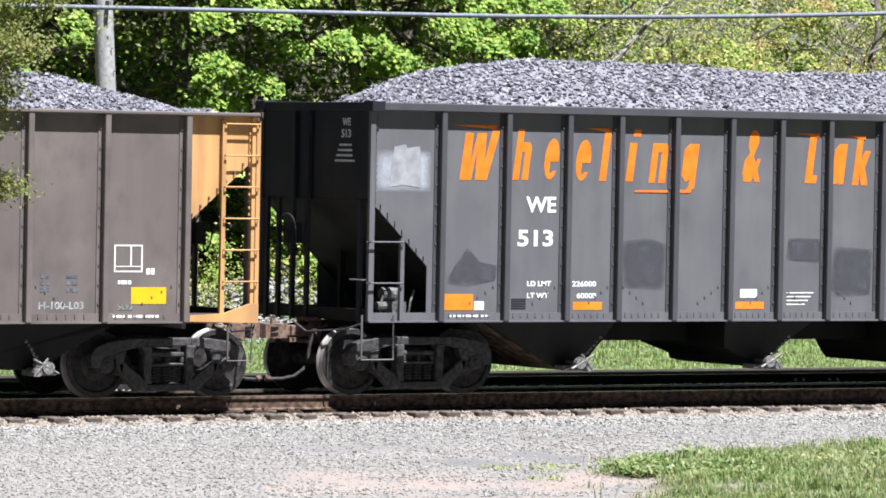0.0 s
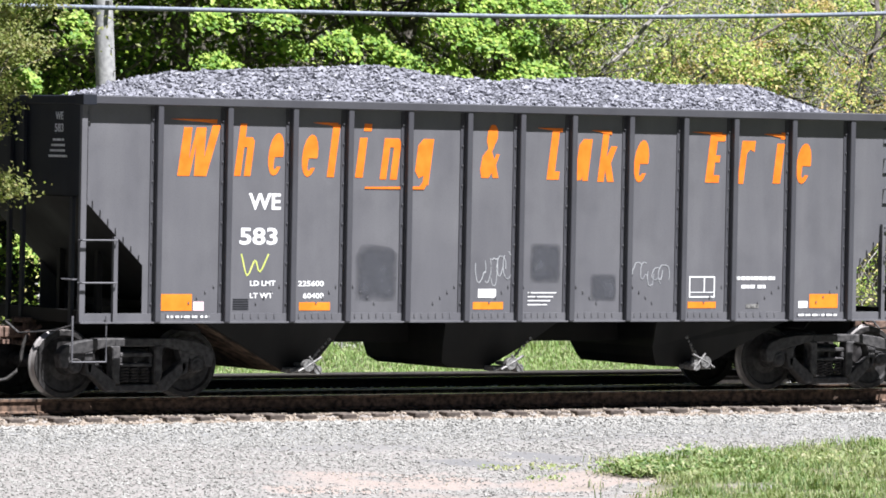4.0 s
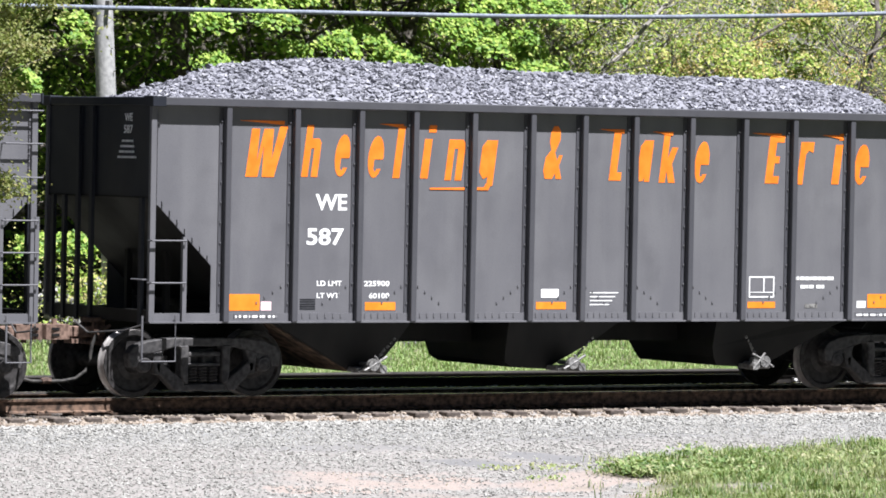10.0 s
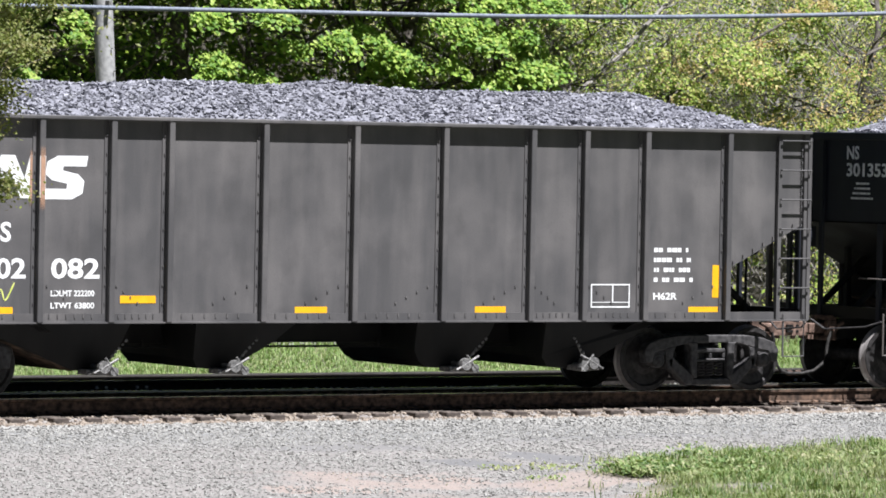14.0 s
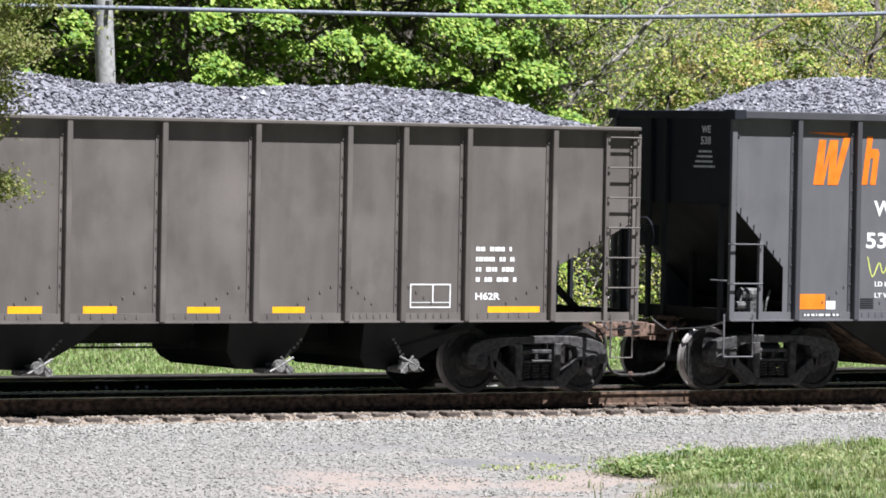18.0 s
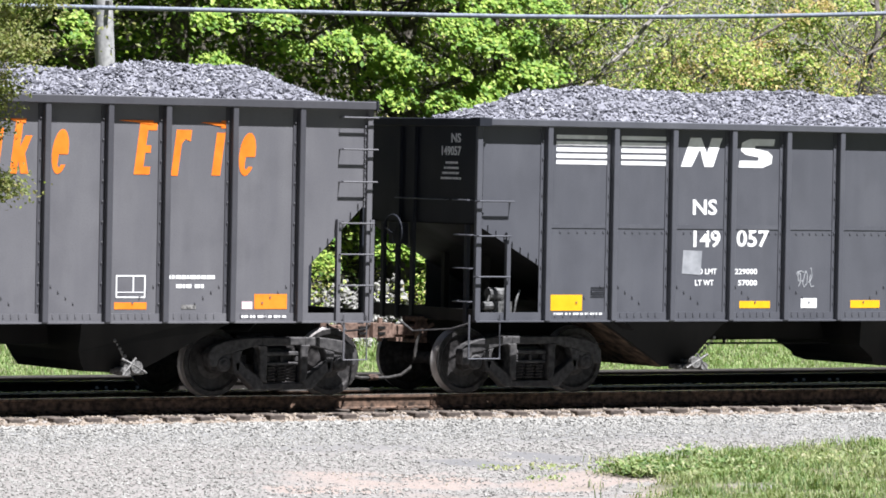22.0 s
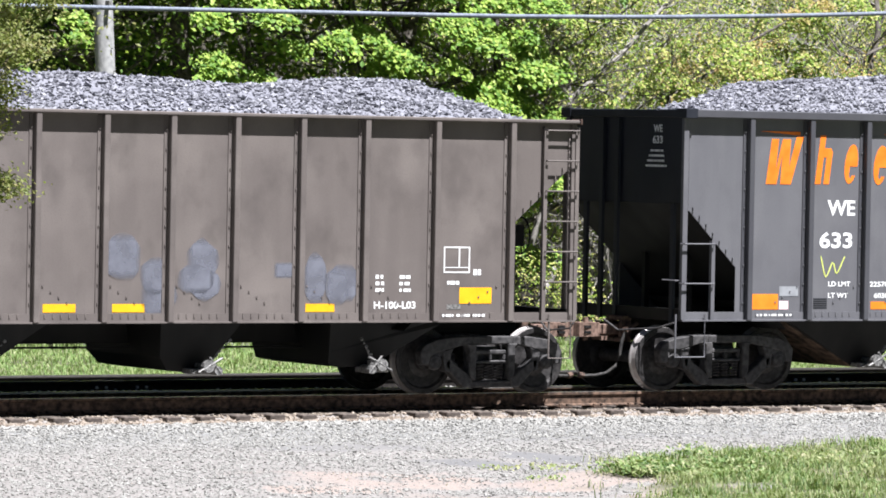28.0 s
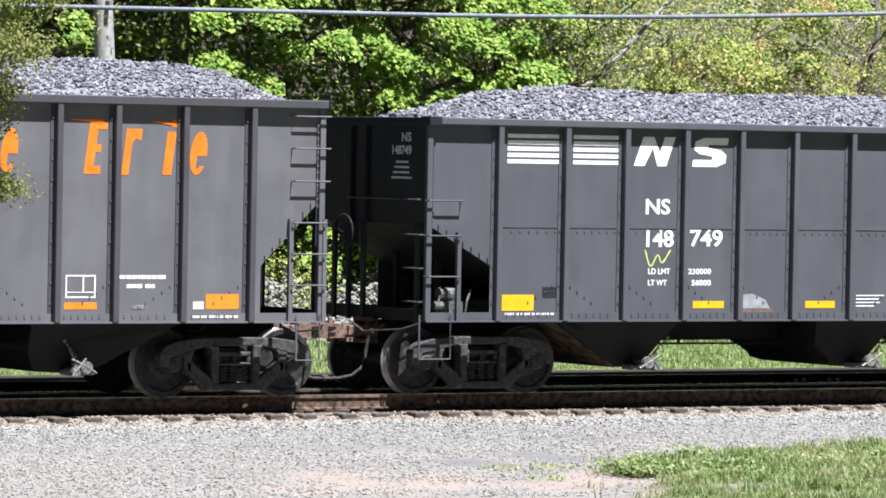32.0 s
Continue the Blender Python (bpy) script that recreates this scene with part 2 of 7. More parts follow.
# ---------- mesh helpers ----------
def add_box(bm, x0, x1, y0, y1, z0, z1):
    v = [bm.verts.new(p) for p in ((x0, y0, z0), (x1, y0, z0), (x1, y1, z0), (x0, y1, z0), (x0, y0, z1), (x1, y0, z1), (x1, y1, z1), (x0, y1, z1))]
    for f in ((3, 2, 1, 0), (4, 5, 6, 7), (0, 1, 5, 4), (1, 2, 6, 5), (2, 3, 7, 6), (3, 0, 4, 7)):
        bm.faces.new([v[i] for i in f])
    return v


def add_prism(bm, poly, y0, y1):
    """A polygon in x, z (counter-clockwise seen from -y) pulled from y0 to y1."""
    a = [bm.verts.new((x, y0, z)) for x, z in poly]
    b = [bm.verts.new((x, y1, z)) for x, z in poly]
    k = len(poly)
    bm.faces.new(a)
    bm.faces.new(b[::-1])
    for i in range(k):
        bm.faces.new((a[(i + 1) % k], a[i], b[i], b[(i + 1) % k]))


def add_tube(bm, pts, r, sides=6, closed=False):
    pts = [Vector(p) for p in pts]
    rings = []
    for i, p in enumerate(pts):
        d = (pts[min(i + 1, len(pts) - 1)] - pts[max(i - 1, 0)]).normalized()
        u = d.cross(Vector((0, 0, 1)) if abs(d.z) < 0.9 else Vector((1, 0, 0))).normalized()
        w = d.cross(u)
        rad = r[i] if isinstance(r, (list, tuple)) else r
        rings.append([bm.verts.new(p + rad * (math.cos(2 * math.pi * k / sides) * u + math.sin(2 * math.pi * k / sides) * w)) for k in range(sides)])
    for a, b in zip(rings, rings[1:]):
        for k in range(sides):
            bm.faces.new((a[k], a[(k + 1) % sides], b[(k + 1) % sides], b[k]))
    bm.faces.new(rings[0][::-1])
    bm.faces.new(rings[-1])


def add_lathe(bm, prof, y_sign=1, sides=36):
    """Turns a profile of (radius, y) about the y axis."""
    rings = [[bm.verts.new((r * math.cos(2 * math.pi * k / sides), y * y_sign, r * math.sin(2 * math.pi * k / sides))) for k in range(sides)] for r, y in prof]
    for a, b in zip(rings, rings[1:]):
        for k in range(sides):
            f = (a[k], a[(k + 1) % sides], b[(k + 1) % sides], b[k])
            bm.faces.new(f if y_sign > 0 else f[::-1])
    bm.faces.new(rings[0] if y_sign < 0 else rings[0][::-1])
    bm.faces.new(rings[-1][::-1] if y_sign < 0 else rings[-1])


def mesh(name, bm, material, smooth=False):
    me = bpy.data.meshes.new(name)
    bmesh.ops.recalc_face_normals(bm, faces=bm.faces)
    bm.to_mesh(me)
    bm.free()
    me.materials.append(material)
    if smooth:
        me.shade_smooth()
    return me


def soften(bm, w=0.01, seg=1):
    bmesh.ops.bevel(bm, geom=list(bm.edges), offset=w, segments=seg, affect="EDGES", clamp_overlap=True)


def part(name, bm, material, parent, label="", smooth=False):
    """Links a bmesh, or a finished mesh, as one part under a thing or a part."""
    me = bm if isinstance(bm, bpy.types.Mesh) else mesh(name, bm, material, smooth)
    ob = new(name, me)
    ob.parent = parent
    if label:
        ob["label"] = label
    return ob


def empty(name, at=(0, 0, 0)):
    ob = new(name)
    ob.empty_display_size = 0.3
    ob.location = at
    return ob


def raw_mesh(name, verts, faces_flat, per_face, material):
    """A mesh from numpy arrays: faces all have per_face corners."""
    me = bpy.data.meshes.new(name)
    nv, nf = len(verts), len(faces_flat) // per_face
    me.vertices.add(nv)
    me.vertices.foreach_set("co", np.asarray(verts, np.float32).ravel())
    me.loops.add(nf * per_face)
    me.loops.foreach_set("vertex_index", np.asarray(faces_flat, np.int32))
    me.polygons.add(nf)
    me.polygons.foreach_set("loop_start", np.arange(0, nf * per_face, per_face, dtype=np.int32))
    me.update(calc_edges=True)
    me.validate()
    me.shade_flat()
    me.materials.append(material)
    return me


RNG = np.random.default_rng(7)


def turns(n):
    """n random rotation matrices."""
    q = RNG.normal(size=(n, 4))
    q /= np.linalg.norm(q, axis=1)[:, None]
    w, x, y, z = q.T
    return np.stack([1 - 2 * (y * y + z * z), 2 * (x * y - z * w), 2 * (x * z + y * w), 2 * (x * y + z * w), 1 - 2 * (x * x + z * z), 2 * (y * z - x * w),
                     2 * (x * z - y * w), 2 * (y * z + x * w), 1 - 2 * (x * x + y * y)], 1).reshape(n, 3, 3)


LUMP_V = np.array([(1, 0.1, 0.05), (-1, 0, 0.1), (0.1, 1, 0.1), (0, -1, 0.15), (0.25, 0.15, 0.85), (-0.1, 0, -0.8)])
LUMP_F = np.array([(0, 2, 4), (2, 1, 4), (1, 3, 4), (3, 0, 4), (2, 0, 5), (1, 2, 5), (3, 1, 5), (0, 3, 5)])


def lumps(name, at, size, material, flat=1.0):
    """Broken stones, one loose piece at each place."""
    n = len(at)
    v = LUMP_V[None] * (1 + RNG.uniform(-0.28, 0.28, (n, 6, 3)))
    v = v * RNG.uniform(0.65, 1.3, (n, 1, 3))
    v = np.einsum("nij,nkj->nki", turns(n), v) * np.asarray(size)[:, None, None]
    v[:, :, 2] *= flat
    v += at[:, None, :]
    f = (LUMP_F[None] + 6 * np.arange(n)[:, None, None]).reshape(-1)
    return raw_mesh(name, v.reshape(-1, 3), f, 3, material)


def leaves(name, at, size, material, face=(0.1, -0.45, 0.75), loose=0.55, slim=0.6):
    """Loose leaves: two triangles folded along the midrib, most of them turned to the light."""
    n = len(at)
    nrm = RNG.normal(size=(n, 3)) * loose + np.array(face)
    nrm /= np.linalg.norm(nrm, axis=1)[:, None]
    t = np.cross(nrm, RNG.normal(size=(n, 3)))
    t /= np.linalg.norm(t, axis=1)[:, None]
    s = np.cross(nrm, t)
    k = (np.asarray(size) * RNG.uniform(0.65, 1.3, n))[:, None]
    v = np.stack([at - t * k, at + s * k * slim + nrm * k * 0.18 + t * k * 0.1, at + t * k, at - s * k * slim + nrm * k * 0.18 + t * k * 0.1], 1)
    f = (np.array([0, 1, 2, 0, 2, 3])[None] + 4 * np.arange(n)[:, None]).reshape(-1)
    return raw_mesh(name, v.reshape(-1, 3), f, 3, material)


def blades(name, at, height, material, lean=0.35, wide=0.012):
    n = len(at)
    a = RNG.uniform(0, 2 * math.pi, n)
    d = np.stack([np.cos(a), np.sin(a), np.zeros(n)], 1)
    s = np.stack([-np.sin(a), np.cos(a), np.zeros(n)], 1) * wide
    h = np.asarray(height)[:, None] * RNG.uniform(0.55, 1.25, (n, 1))
    up = np.array([0, 0, 1.0])[None]
    ln = RNG.uniform(0.1, 1.0, (n, 1)) * lean
    mid = at + up * h * 0.6 + d * h * ln * 0.35
    tip = at + up * h * (1 - 0.3 * ln) + d * h * ln
    v = np.stack([at - s, at + s, mid + s * 0.75, mid - s * 0.75, tip], 1)
    f = (np.array([0, 1, 2, 0, 2, 3, 3, 2, 4])[None] + 5 * np.arange(n)[:, None]).reshape(-1)
    return raw_mesh(name, v.reshape(-1, 3), f, 3, material)


def wob(x, y, s, seed=0.0):
    """Smooth rolling noise for numpy arrays, about -1 to 1."""
    x, y = np.asarray(x) * s + seed, np.asarray(y) * s + seed * 1.7
    return (np.sin(1.0 * x + 1.3 * np.sin(0.7 * y)) + np.sin(1.7 * y + 1.1 * np.sin(0.9 * x + 2)) + 0.6 * np.sin(2.3 * x - 1.9 * y + 1)) / 2.6


# ---------- ground ----------
def step(a, b, x):
    t = np.clip((np.asarray(x, float) - a) / (b - a), 0, 1)
    return t * t * (3 - 2 * t)


def turf_mask(x, y):
    """1 on grass: the near verge, the field beyond the tracks, and unseen turf added below y -17."""
    edge = -7.35 + 0.38 * (x - 0.2) + 0.5 * wob(x, y, 1.6)
    near = step(0.0, 0.5, edge - y) * step(-0.5, 0.8, x + 2.6 - 0.62 * (y + 8.6) + 0.7 * wob(x, y, 2.1, 3))
    # turf below y -17 is out of view, added to cut bounce light
    far = step(6.6, 7.2, y + 0.15 * wob(x, y, 2.0, 5)) + step(-17.0, -19.0, y)
    near = near * (1 - 0.8 * step(1.1, 0.5, np.hypot((x + 3.9) / 0.55, (y + 13.4) / 0.6)))
    return np.clip(near + far, 0, 1)


def dirt_mask(x, y):
    """1 on the bare pinkish dirt beside the verge."""
    return step(-0.35, 0.35, wob(x, y, 1.5, 2.0) + 0.3 * wob(x, y, 4.1, 1.0) + 0.15) * step(-9.3, -10.6, y + 0.30 * (x + 5)) * step(-9.5, -7.5, x) * step(-0.5, -2.5, x)


def spot(x, y, cx, cy, rx, ry):
    """A ragged soft-edged patch."""
    return step(1.15, 0.55, np.hypot((x - cx) / rx, (y - cy) / ry) + 0.22 * wob(x, y, 5.0, 1))


def worn_mask(x, y):
    """1 where the gravel is ground down to dark fines."""
    return np.max([spot(x, y, -4.75, -8.6, 0.60, 0.95), spot(x, y, -3.35, -7.95, 0.58, 0.95), 0.6 * spot(x, y, -4.8, -5.85, 1.5, 0.6), 0.45 * spot(x, y, -0.2, -4.9, 2.0, 0.6)], axis=0)


def ground_z(x, y):
    x, y = np.asarray(x, float), np.asarray(y, float)
    z = np.full(np.broadcast(x, y).shape, -0.25)
    z = z - 0.07 * step(-1.16, -1.36, y)
    z = z - 0.04 * step(-1.6, -2.8, y)
    z = z - 0.02 * step(-3.0, -9.0, y)
    z = z + 0.14 * step(1.38, 1.75, y) * step(3.0, 2.6, y)
    z = z - 0.01 * step(6.0, 7.5, y)
    z = z + 9.0 * step(20, 60, y) + 12 * step(55, 140, y)
    z = z + 0.02 * wob(x, y, 1.3) * step(-2.5, -3.5, y) + 0.03 * turf_mask(x, y)
    z = z - 6.0 * step(-30, -200, y)
    return z


def build_ground():
    xs = np.concatenate([np.linspace(-3000, -120, 8), np.linspace(-90, -30, 10), np.linspace(-28, -14.2, 24), np.linspace(-14, 6, 170), np.linspace(6.3, 40, 60), np.linspace(43, 110, 14), np.linspace(140, 3000, 8)])
    ys = np.concatenate([np.linspace(-3000, -90, 7), np.linspace(-70, -24, 12), np.linspace(-22, -15.2, 14), np.linspace(-15, -1.0, 130), np.linspace(-0.85, 16, 70), np.linspace(17, 70, 40), np.linspace(80, 200, 12), np.linspace(300, 3000, 6)])
    gx, gy = np.meshgrid(xs, ys)
    gz = ground_z(gx, gy)
    v = np.stack([gx, gy, gz], -1).reshape(-1, 3)
    nx = len(xs)
    i = (np.arange(len(ys) - 1)[:, None] * nx + np.arange(nx - 1)[None]).reshape(-1)
    f = np.stack([i, i + 1, i + nx + 1, i + nx], 1).reshape(-1)
    me = raw_mesh("ground", v, f, 4, GROUND)
    me.shade_smooth()
    ca = me.color_attributes.new("cover", "FLOAT_COLOR", "POINT")
    fx, fy = gx.reshape(-1), gy.reshape(-1)
    dirt = np.maximum(0.9 * dirt_mask(fx, fy), np.maximum(spot(fx, fy, -6.6, -10.8, 0.7, 0.9), spot(fx, fy, -8.6, -12.0, 1.0, 1.0)))
    dirt = np.maximum(dirt, 0.25 * step(-4.2, -6.5, fy + 0.5 * wob(fx, fy, 0.8, 4)))
    dirt = np.maximum(dirt, 0.4 * step(-1.9, -1.25, fy) * step(0.5, -0.5, fy))
    # Wood floor litter darkened for shade; track strips darkened for the train's shadow.
    litter_shade = np.max([step(18.5, 20.5, fy), step(-1.0, -0.6, fy) * step(1.5, 1.3, fy), step(2.8, 3.0, fy) * step(5.9, 5.6, fy)], axis=0)
    worn = 0.85 * worn_mask(fx, fy)
    col = np.stack([turf_mask(fx, fy), dirt, litter_shade, worn], 1).astype(np.float32)
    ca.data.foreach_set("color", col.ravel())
    ob = new("ground", me)
    tagged(ob, "pale gravel and dirt ground with grassy verges and wooded rise", "ground", kind="structure")


build_ground()


def scatter_ground():
    n = 62000
    x, y = RNG.uniform(-16, 9, n), -1.30 - 12.5 * RNG.uniform(0, 1, n) ** 1.5
    keep = (RNG.uniform(0, 1, n) > 0.9 * worn_mask(x, y)) & (RNG.uniform(0, 1, n) > 0.65 * dirt_mask(x, y)) & (turf_mask(x, y) < 0.4) & (x + 0.61 * (y + 1) < 9)
    x, y = x[keep], y[keep]
    near = step(-3.2, -1.6, y)
    size = RNG.uniform(0.012, 0.030, len(x)) * (1 + 0.6 * near) * (1 - 0.35 * dirt_mask(x, y))
    at = np.stack([x, y, ground_z(x, y) + size * 0.25], 1)
    tie_side = y > -1.52 - 0.25 * RNG.uniform(0, 1, len(y)) ** 2
    k = 5200
    ex, ey, es = RNG.uniform(-16, 9, k), RNG.uniform(-1.5, -0.98, k), RNG.uniform(0.016, 0.036, k)
    at = np.concatenate([at, np.stack([ex, ey, ground_z(ex, ey) + es * 0.3], 1)])
    size, tie_side = np.concatenate([size, es]), np.concatenate([tie_side, np.ones(k, bool)])
    ob = new("rusty_ballast", lumps("rusty_ballast", at[tie_side], size[tie_side], RUST_STONE, 0.8))
    tagged(ob, "rust-stained crushed stone along the tie ends", "ballast", kind="stuff")
    at, size = at[~tie_side], size[~tie_side]
    ob = new("ballast_stones", lumps("ballast_stones", at, size, STONE, 0.62))
    tagged(ob, "loose pale grey crushed limestone on the track shoulder", "ballast", kind="stuff")
    # ballast in the cribs, between the tracks and beyond them
    n = 15000
    x, y = RNG.uniform(-18, 20, n), RNG.uniform(-1.1, 6.8, n)
    size = RNG.uniform(0.018, 0.04, n)
    at = np.stack([x, y, ground_z(x, y) + size * 0.2], 1)
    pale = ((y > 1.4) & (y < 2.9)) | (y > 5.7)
    # crib stone coloured near black for the shade under the cars
    ob = new("crib_ballast", lumps("crib_ballast", at[~pale], size[~pale], SHADE_STONE, 0.8))
    tagged(ob, "crushed stone between the railway ties, coloured dark for shade", "ballast", kind="stuff")
    ob = new("track_ballast", lumps("track_ballast", at[pale], size[pale], STONE, 0.8))
    tagged(ob, "pale crushed stone between the two tracks", "ballast", kind="stuff")
    # grass
    n = 240000
    x, y = RNG.uniform(-8, 7, n), RNG.uniform(-16, -5, n)
    keep = RNG.uniform(0, 1, n) < turf_mask(x, y) ** 1.3 * np.clip(0.40 + 1.1 * wob(x, y, 2.4, 9) + 0.6 * wob(x, y, 6.0, 2), 0.16, 1) * (0.5 + 0.5 * step(-0.45, 0.1, wob(x, y, 1.3, 5)))
    x, y = x[keep], y[keep]
    h = 0.115 + 0.06 * wob(x, y, 2.0, 4) + 0.06 * wob(x, y, 5.5, 8)
    ob = new("verge_grass", blades("verge_grass", np.stack([x, y, ground_z(x, y) - 0.01], 1), h, GRASS, 1.5, 0.0065))
    tagged(ob, "unmown green grass tufts on the near verge", "grass", kind="stuff")
    n = 14000
    x, y = RNG.uniform(-8, 7, n), RNG.uniform(-16, -5, n)
    keep = (RNG.uniform(0, 1, n) < step(0.1, 0.9, turf_mask(x, y) + 0.25 * dirt_mask(x, y)))
    x, y = x[keep], y[keep]
    ob = new("dry_straw", blades("dry_straw", np.stack([x, y, ground_z(x, y) - 0.005], 1), np.full(len(x), 0.05), STRAW, 2.2, 0.005))
    tagged(ob, "short dry straw lying between the verge grass", "straw", kind="stuff")
    n = 60000
    x, y = RNG.uniform(-3, 26, n), 6.7 + 10.7 * RNG.uniform(0, 1, n) ** 1.2
    h = 0.10 + 0.04 * wob(x, y, 1.2, 6) + 0.18 * step(16.2, 17.2, y)
    ob = new("field_grass", blades("field_grass", np.stack([x, y, ground_z(x, y) - 0.01], 1), h, FIELD, 0.9, 0.010))
    tagged(ob, "sunlit tall green grass beyond the second track", "grass", kind="stuff")


scatter_ground()


# ---------- tracks ----------
RAIL_POLY = [(-0.07, -0.19), (0.07, -0.19), (0.07, -0.178), (0.012, -0.16), (0.010, -0.05), (0.036, -0.036), (0.036, -0.004), (0.028, 0.0),
             (-0.028, 0.0), (-0.036, -0.004), (-0.036, -0.036), (-0.010, -0.05), (-0.012, -0.16), (-0.07, -0.178)]


def build_track(name, yc, turn, label, x0, x1, rail=None, wood=None, joints=()):
    rail, wood = rail or RAIL, wood or TIE
    root = empty(name, (0, yc, 0))
    root.rotation_euler = (0, 0, turn)
    tagged(root, label, "railway track", kind="structure")
    for s in (-0.753, 0.753):
        bm = bmesh.new()
        a = [bm.verts.new((-90, s + p, q)) for p, q in RAIL_POLY]
        b = [bm.verts.new((190, s + p, q)) for p, q in RAIL_POLY]
        k = len(RAIL_POLY)
        for i in range(k):
            bm.faces.new((a[i], a[(i + 1) % k], b[(i + 1) % k], b[i]))
        bm.faces.new(a), bm.faces.new(b)
        part("rail", bm, rail, root, "rust-brown steel rail")
        bm = bmesh.new()
        add_box(bm, -90, 190, s - 0.033, s + 0.033, 0.0005, 0.004)
        part("rail_head", bm, RAIL_TOP, root, "bright wheel-polished running surface")
        bm = bmesh.new()
        g = s - math.copysign(0.0365, s)
        add_box(bm, -90, 190, g - 0.001, g + 0.001, -0.024, -0.003)
        part("gauge_face", bm, RAIL_TOP, root, "bright flange-worn inner rail face")
    for jx in joints:
        bm = bmesh.new()
        add_box(bm, jx - 0.46, jx + 0.46, -0.785, -0.765, -0.13, -0.06)
        soften(bm, 0.006)
        part("joint_bar", bm, rail, root, "bolted rail joint bar")
        # bolts coloured white: their glint is put into the colour
        for dx in (-0.40, -0.25, 0.25, 0.40):
            bm = bmesh.new()
            add_tube(bm, [(jx + dx, -0.785, -0.095), (jx + dx, -0.82, -0.095)], 0.022, 6)
            part("joint_bolt", bm, WHITE, root, "track bolt coloured white for its glint")
    bm = bmesh.new()
    add_box(bm, -0.115, 0.115, -1.34, 1.34, -0.395, -0.217)
    soften(bm, 0.012)
    tie_me = mesh("tie", bm, wood)
    bm = bmesh.new()
    add_box(bm, -0.10, 0.10, -0.17, 0.17, -0.218, -0.190)
    for dx in (-0.06, 0.06):
        for dy in (-0.10, 0.10):
            add_box(bm, dx - 0.012, dx + 0.012, dy - 0.016, dy + 0.016, -0.190, -0.158)
    plate_me = mesh("tie_plate", bm, rail)
    x = x0
    while x < x1:
        t = part("tie", tie_me, wood, root)
        t.location = (x, random.uniform(-0.07, 0.05), random.uniform(-0.012, 0.006))
        t.rotation_euler = (0, 0, random.uniform(-0.02, 0.02))
        for s in (-0.753, 0.753):
            p = part("tie_plate", plate_me, RAIL, t)
            p.location = (0, s - t.location.y, 0.002)
        x += 0.545 + random.uniform(-0.03, 0.03)
    return root


build_track("track_1", 0.0, 0.0, "rusty main track on dark wooden ties in pale ballast", -22, 30)
# second track uses the colours with train shade painted in
build_track("track_2", 4.1, 0.0, "second track behind the train, coloured dark for the shade on it", -12, 34, DARK_RAIL, DARK_TIE, (-3.32, 8.88))


# ---------- hopper cars ----------
SIDE = 1.50    # side sheet
EDGE = 1.613   # outer face of ribs and top chord


def text_mesh(s, x0, x1, z0, z1, y, material, shear=0.0):
    cu = bpy.data.curves.new("lettering", "FONT")
    cu.body, cu.extrude, cu.resolution_u, cu.offset = s, 0.002, 3, 0.022
    tmp = bpy.data.objects.new("lettering", cu)
    me = bpy.data.meshes.new_from_object(tmp)
    bpy.data.objects.remove(tmp)
    bpy.data.curves.remove(cu)
    n = len(me.vertices)
    co = np.empty(n * 3, np.float32)
    me.vertices.foreach_get("co", co)
    co = co.reshape(-1, 3)
    lo, hi = co.min(0), co.max(0)
    u, w = (co[:, 0] - lo[0]) / (hi[0] - lo[0]), (co[:, 1] - lo[1]) / (hi[1] - lo[1])
    out = np.stack([x0 + u * (x1 - x0) + shear * (w - 0.5) * (z1 - z0), y - co[:, 2], z0 + w * (z1 - z0)], 1)
    me.vertices.foreach_set("co", out.astype(np.float32).ravel())
    me.materials.clear()
    me.materials.append(material)
    me.update()
    return me


def plate(bm, poly, y, t=0.003):
    add_prism(bm, poly, y - t, y)


def rect(x0, x1, z0, z1, sh=0.0):
    return [(x0, z0), (x1, z0), (x1 + sh * (z1 - z0), z1), (x0 + sh * (z1 - z0), z1)]


def stroke(bm, pts, w, y, t=0.003):
    """A painted line with soft bends through points in x, z."""
    p = [Vector(q) for q in pts]
    if len(p) > 2:
        ext = [2 * p[0] - p[1]] + p + [2 * p[-1] - p[-2]]
        fine = []
        for i in range(1, len(ext) - 2):
            for k in range(4):
                u = k / 4
                a0, a1, a2, a3 = ext[i - 1:i + 3]
                fine.append(0.5 * (2 * a1 + (a2 - a0) * u + (2 * a0 - 5 * a1 + 4 * a2 - a3) * u * u + (3 * a1 - a0 - 3 * a2 + a3) * u ** 3))
        p = fine + [p[-1]]
    rows = []
    for i, q in enumerate(p):
        d = p[min(i + 1, len(p) - 1)] - p[max(i - 1, 0)]
        if d.length < 1e-6:
            d = Vector((1, 0))
        d.normalize()
        k = w / 2 * (0.92 + 0.14 * math.sin(2.3 * i + 7 * q.x))
        nx, nz = -d.y * k, d.x * k
        rows.append([bm.verts.new((q.x + s * nx, y - t * f, q.y + s * nz)) for s, f in ((-1, 1), (1, 1), (1, 0), (-1, 0))])
    for a, b in zip(rows, rows[1:]):
        for k in range(4):
            bm.faces.new((a[k], a[(k + 1) % 4], b[(k + 1) % 4], b[k]))
    bm.faces.new(rows[0]), bm.faces.new(rows[-1][::-1])


WHEEL_R = 0.457


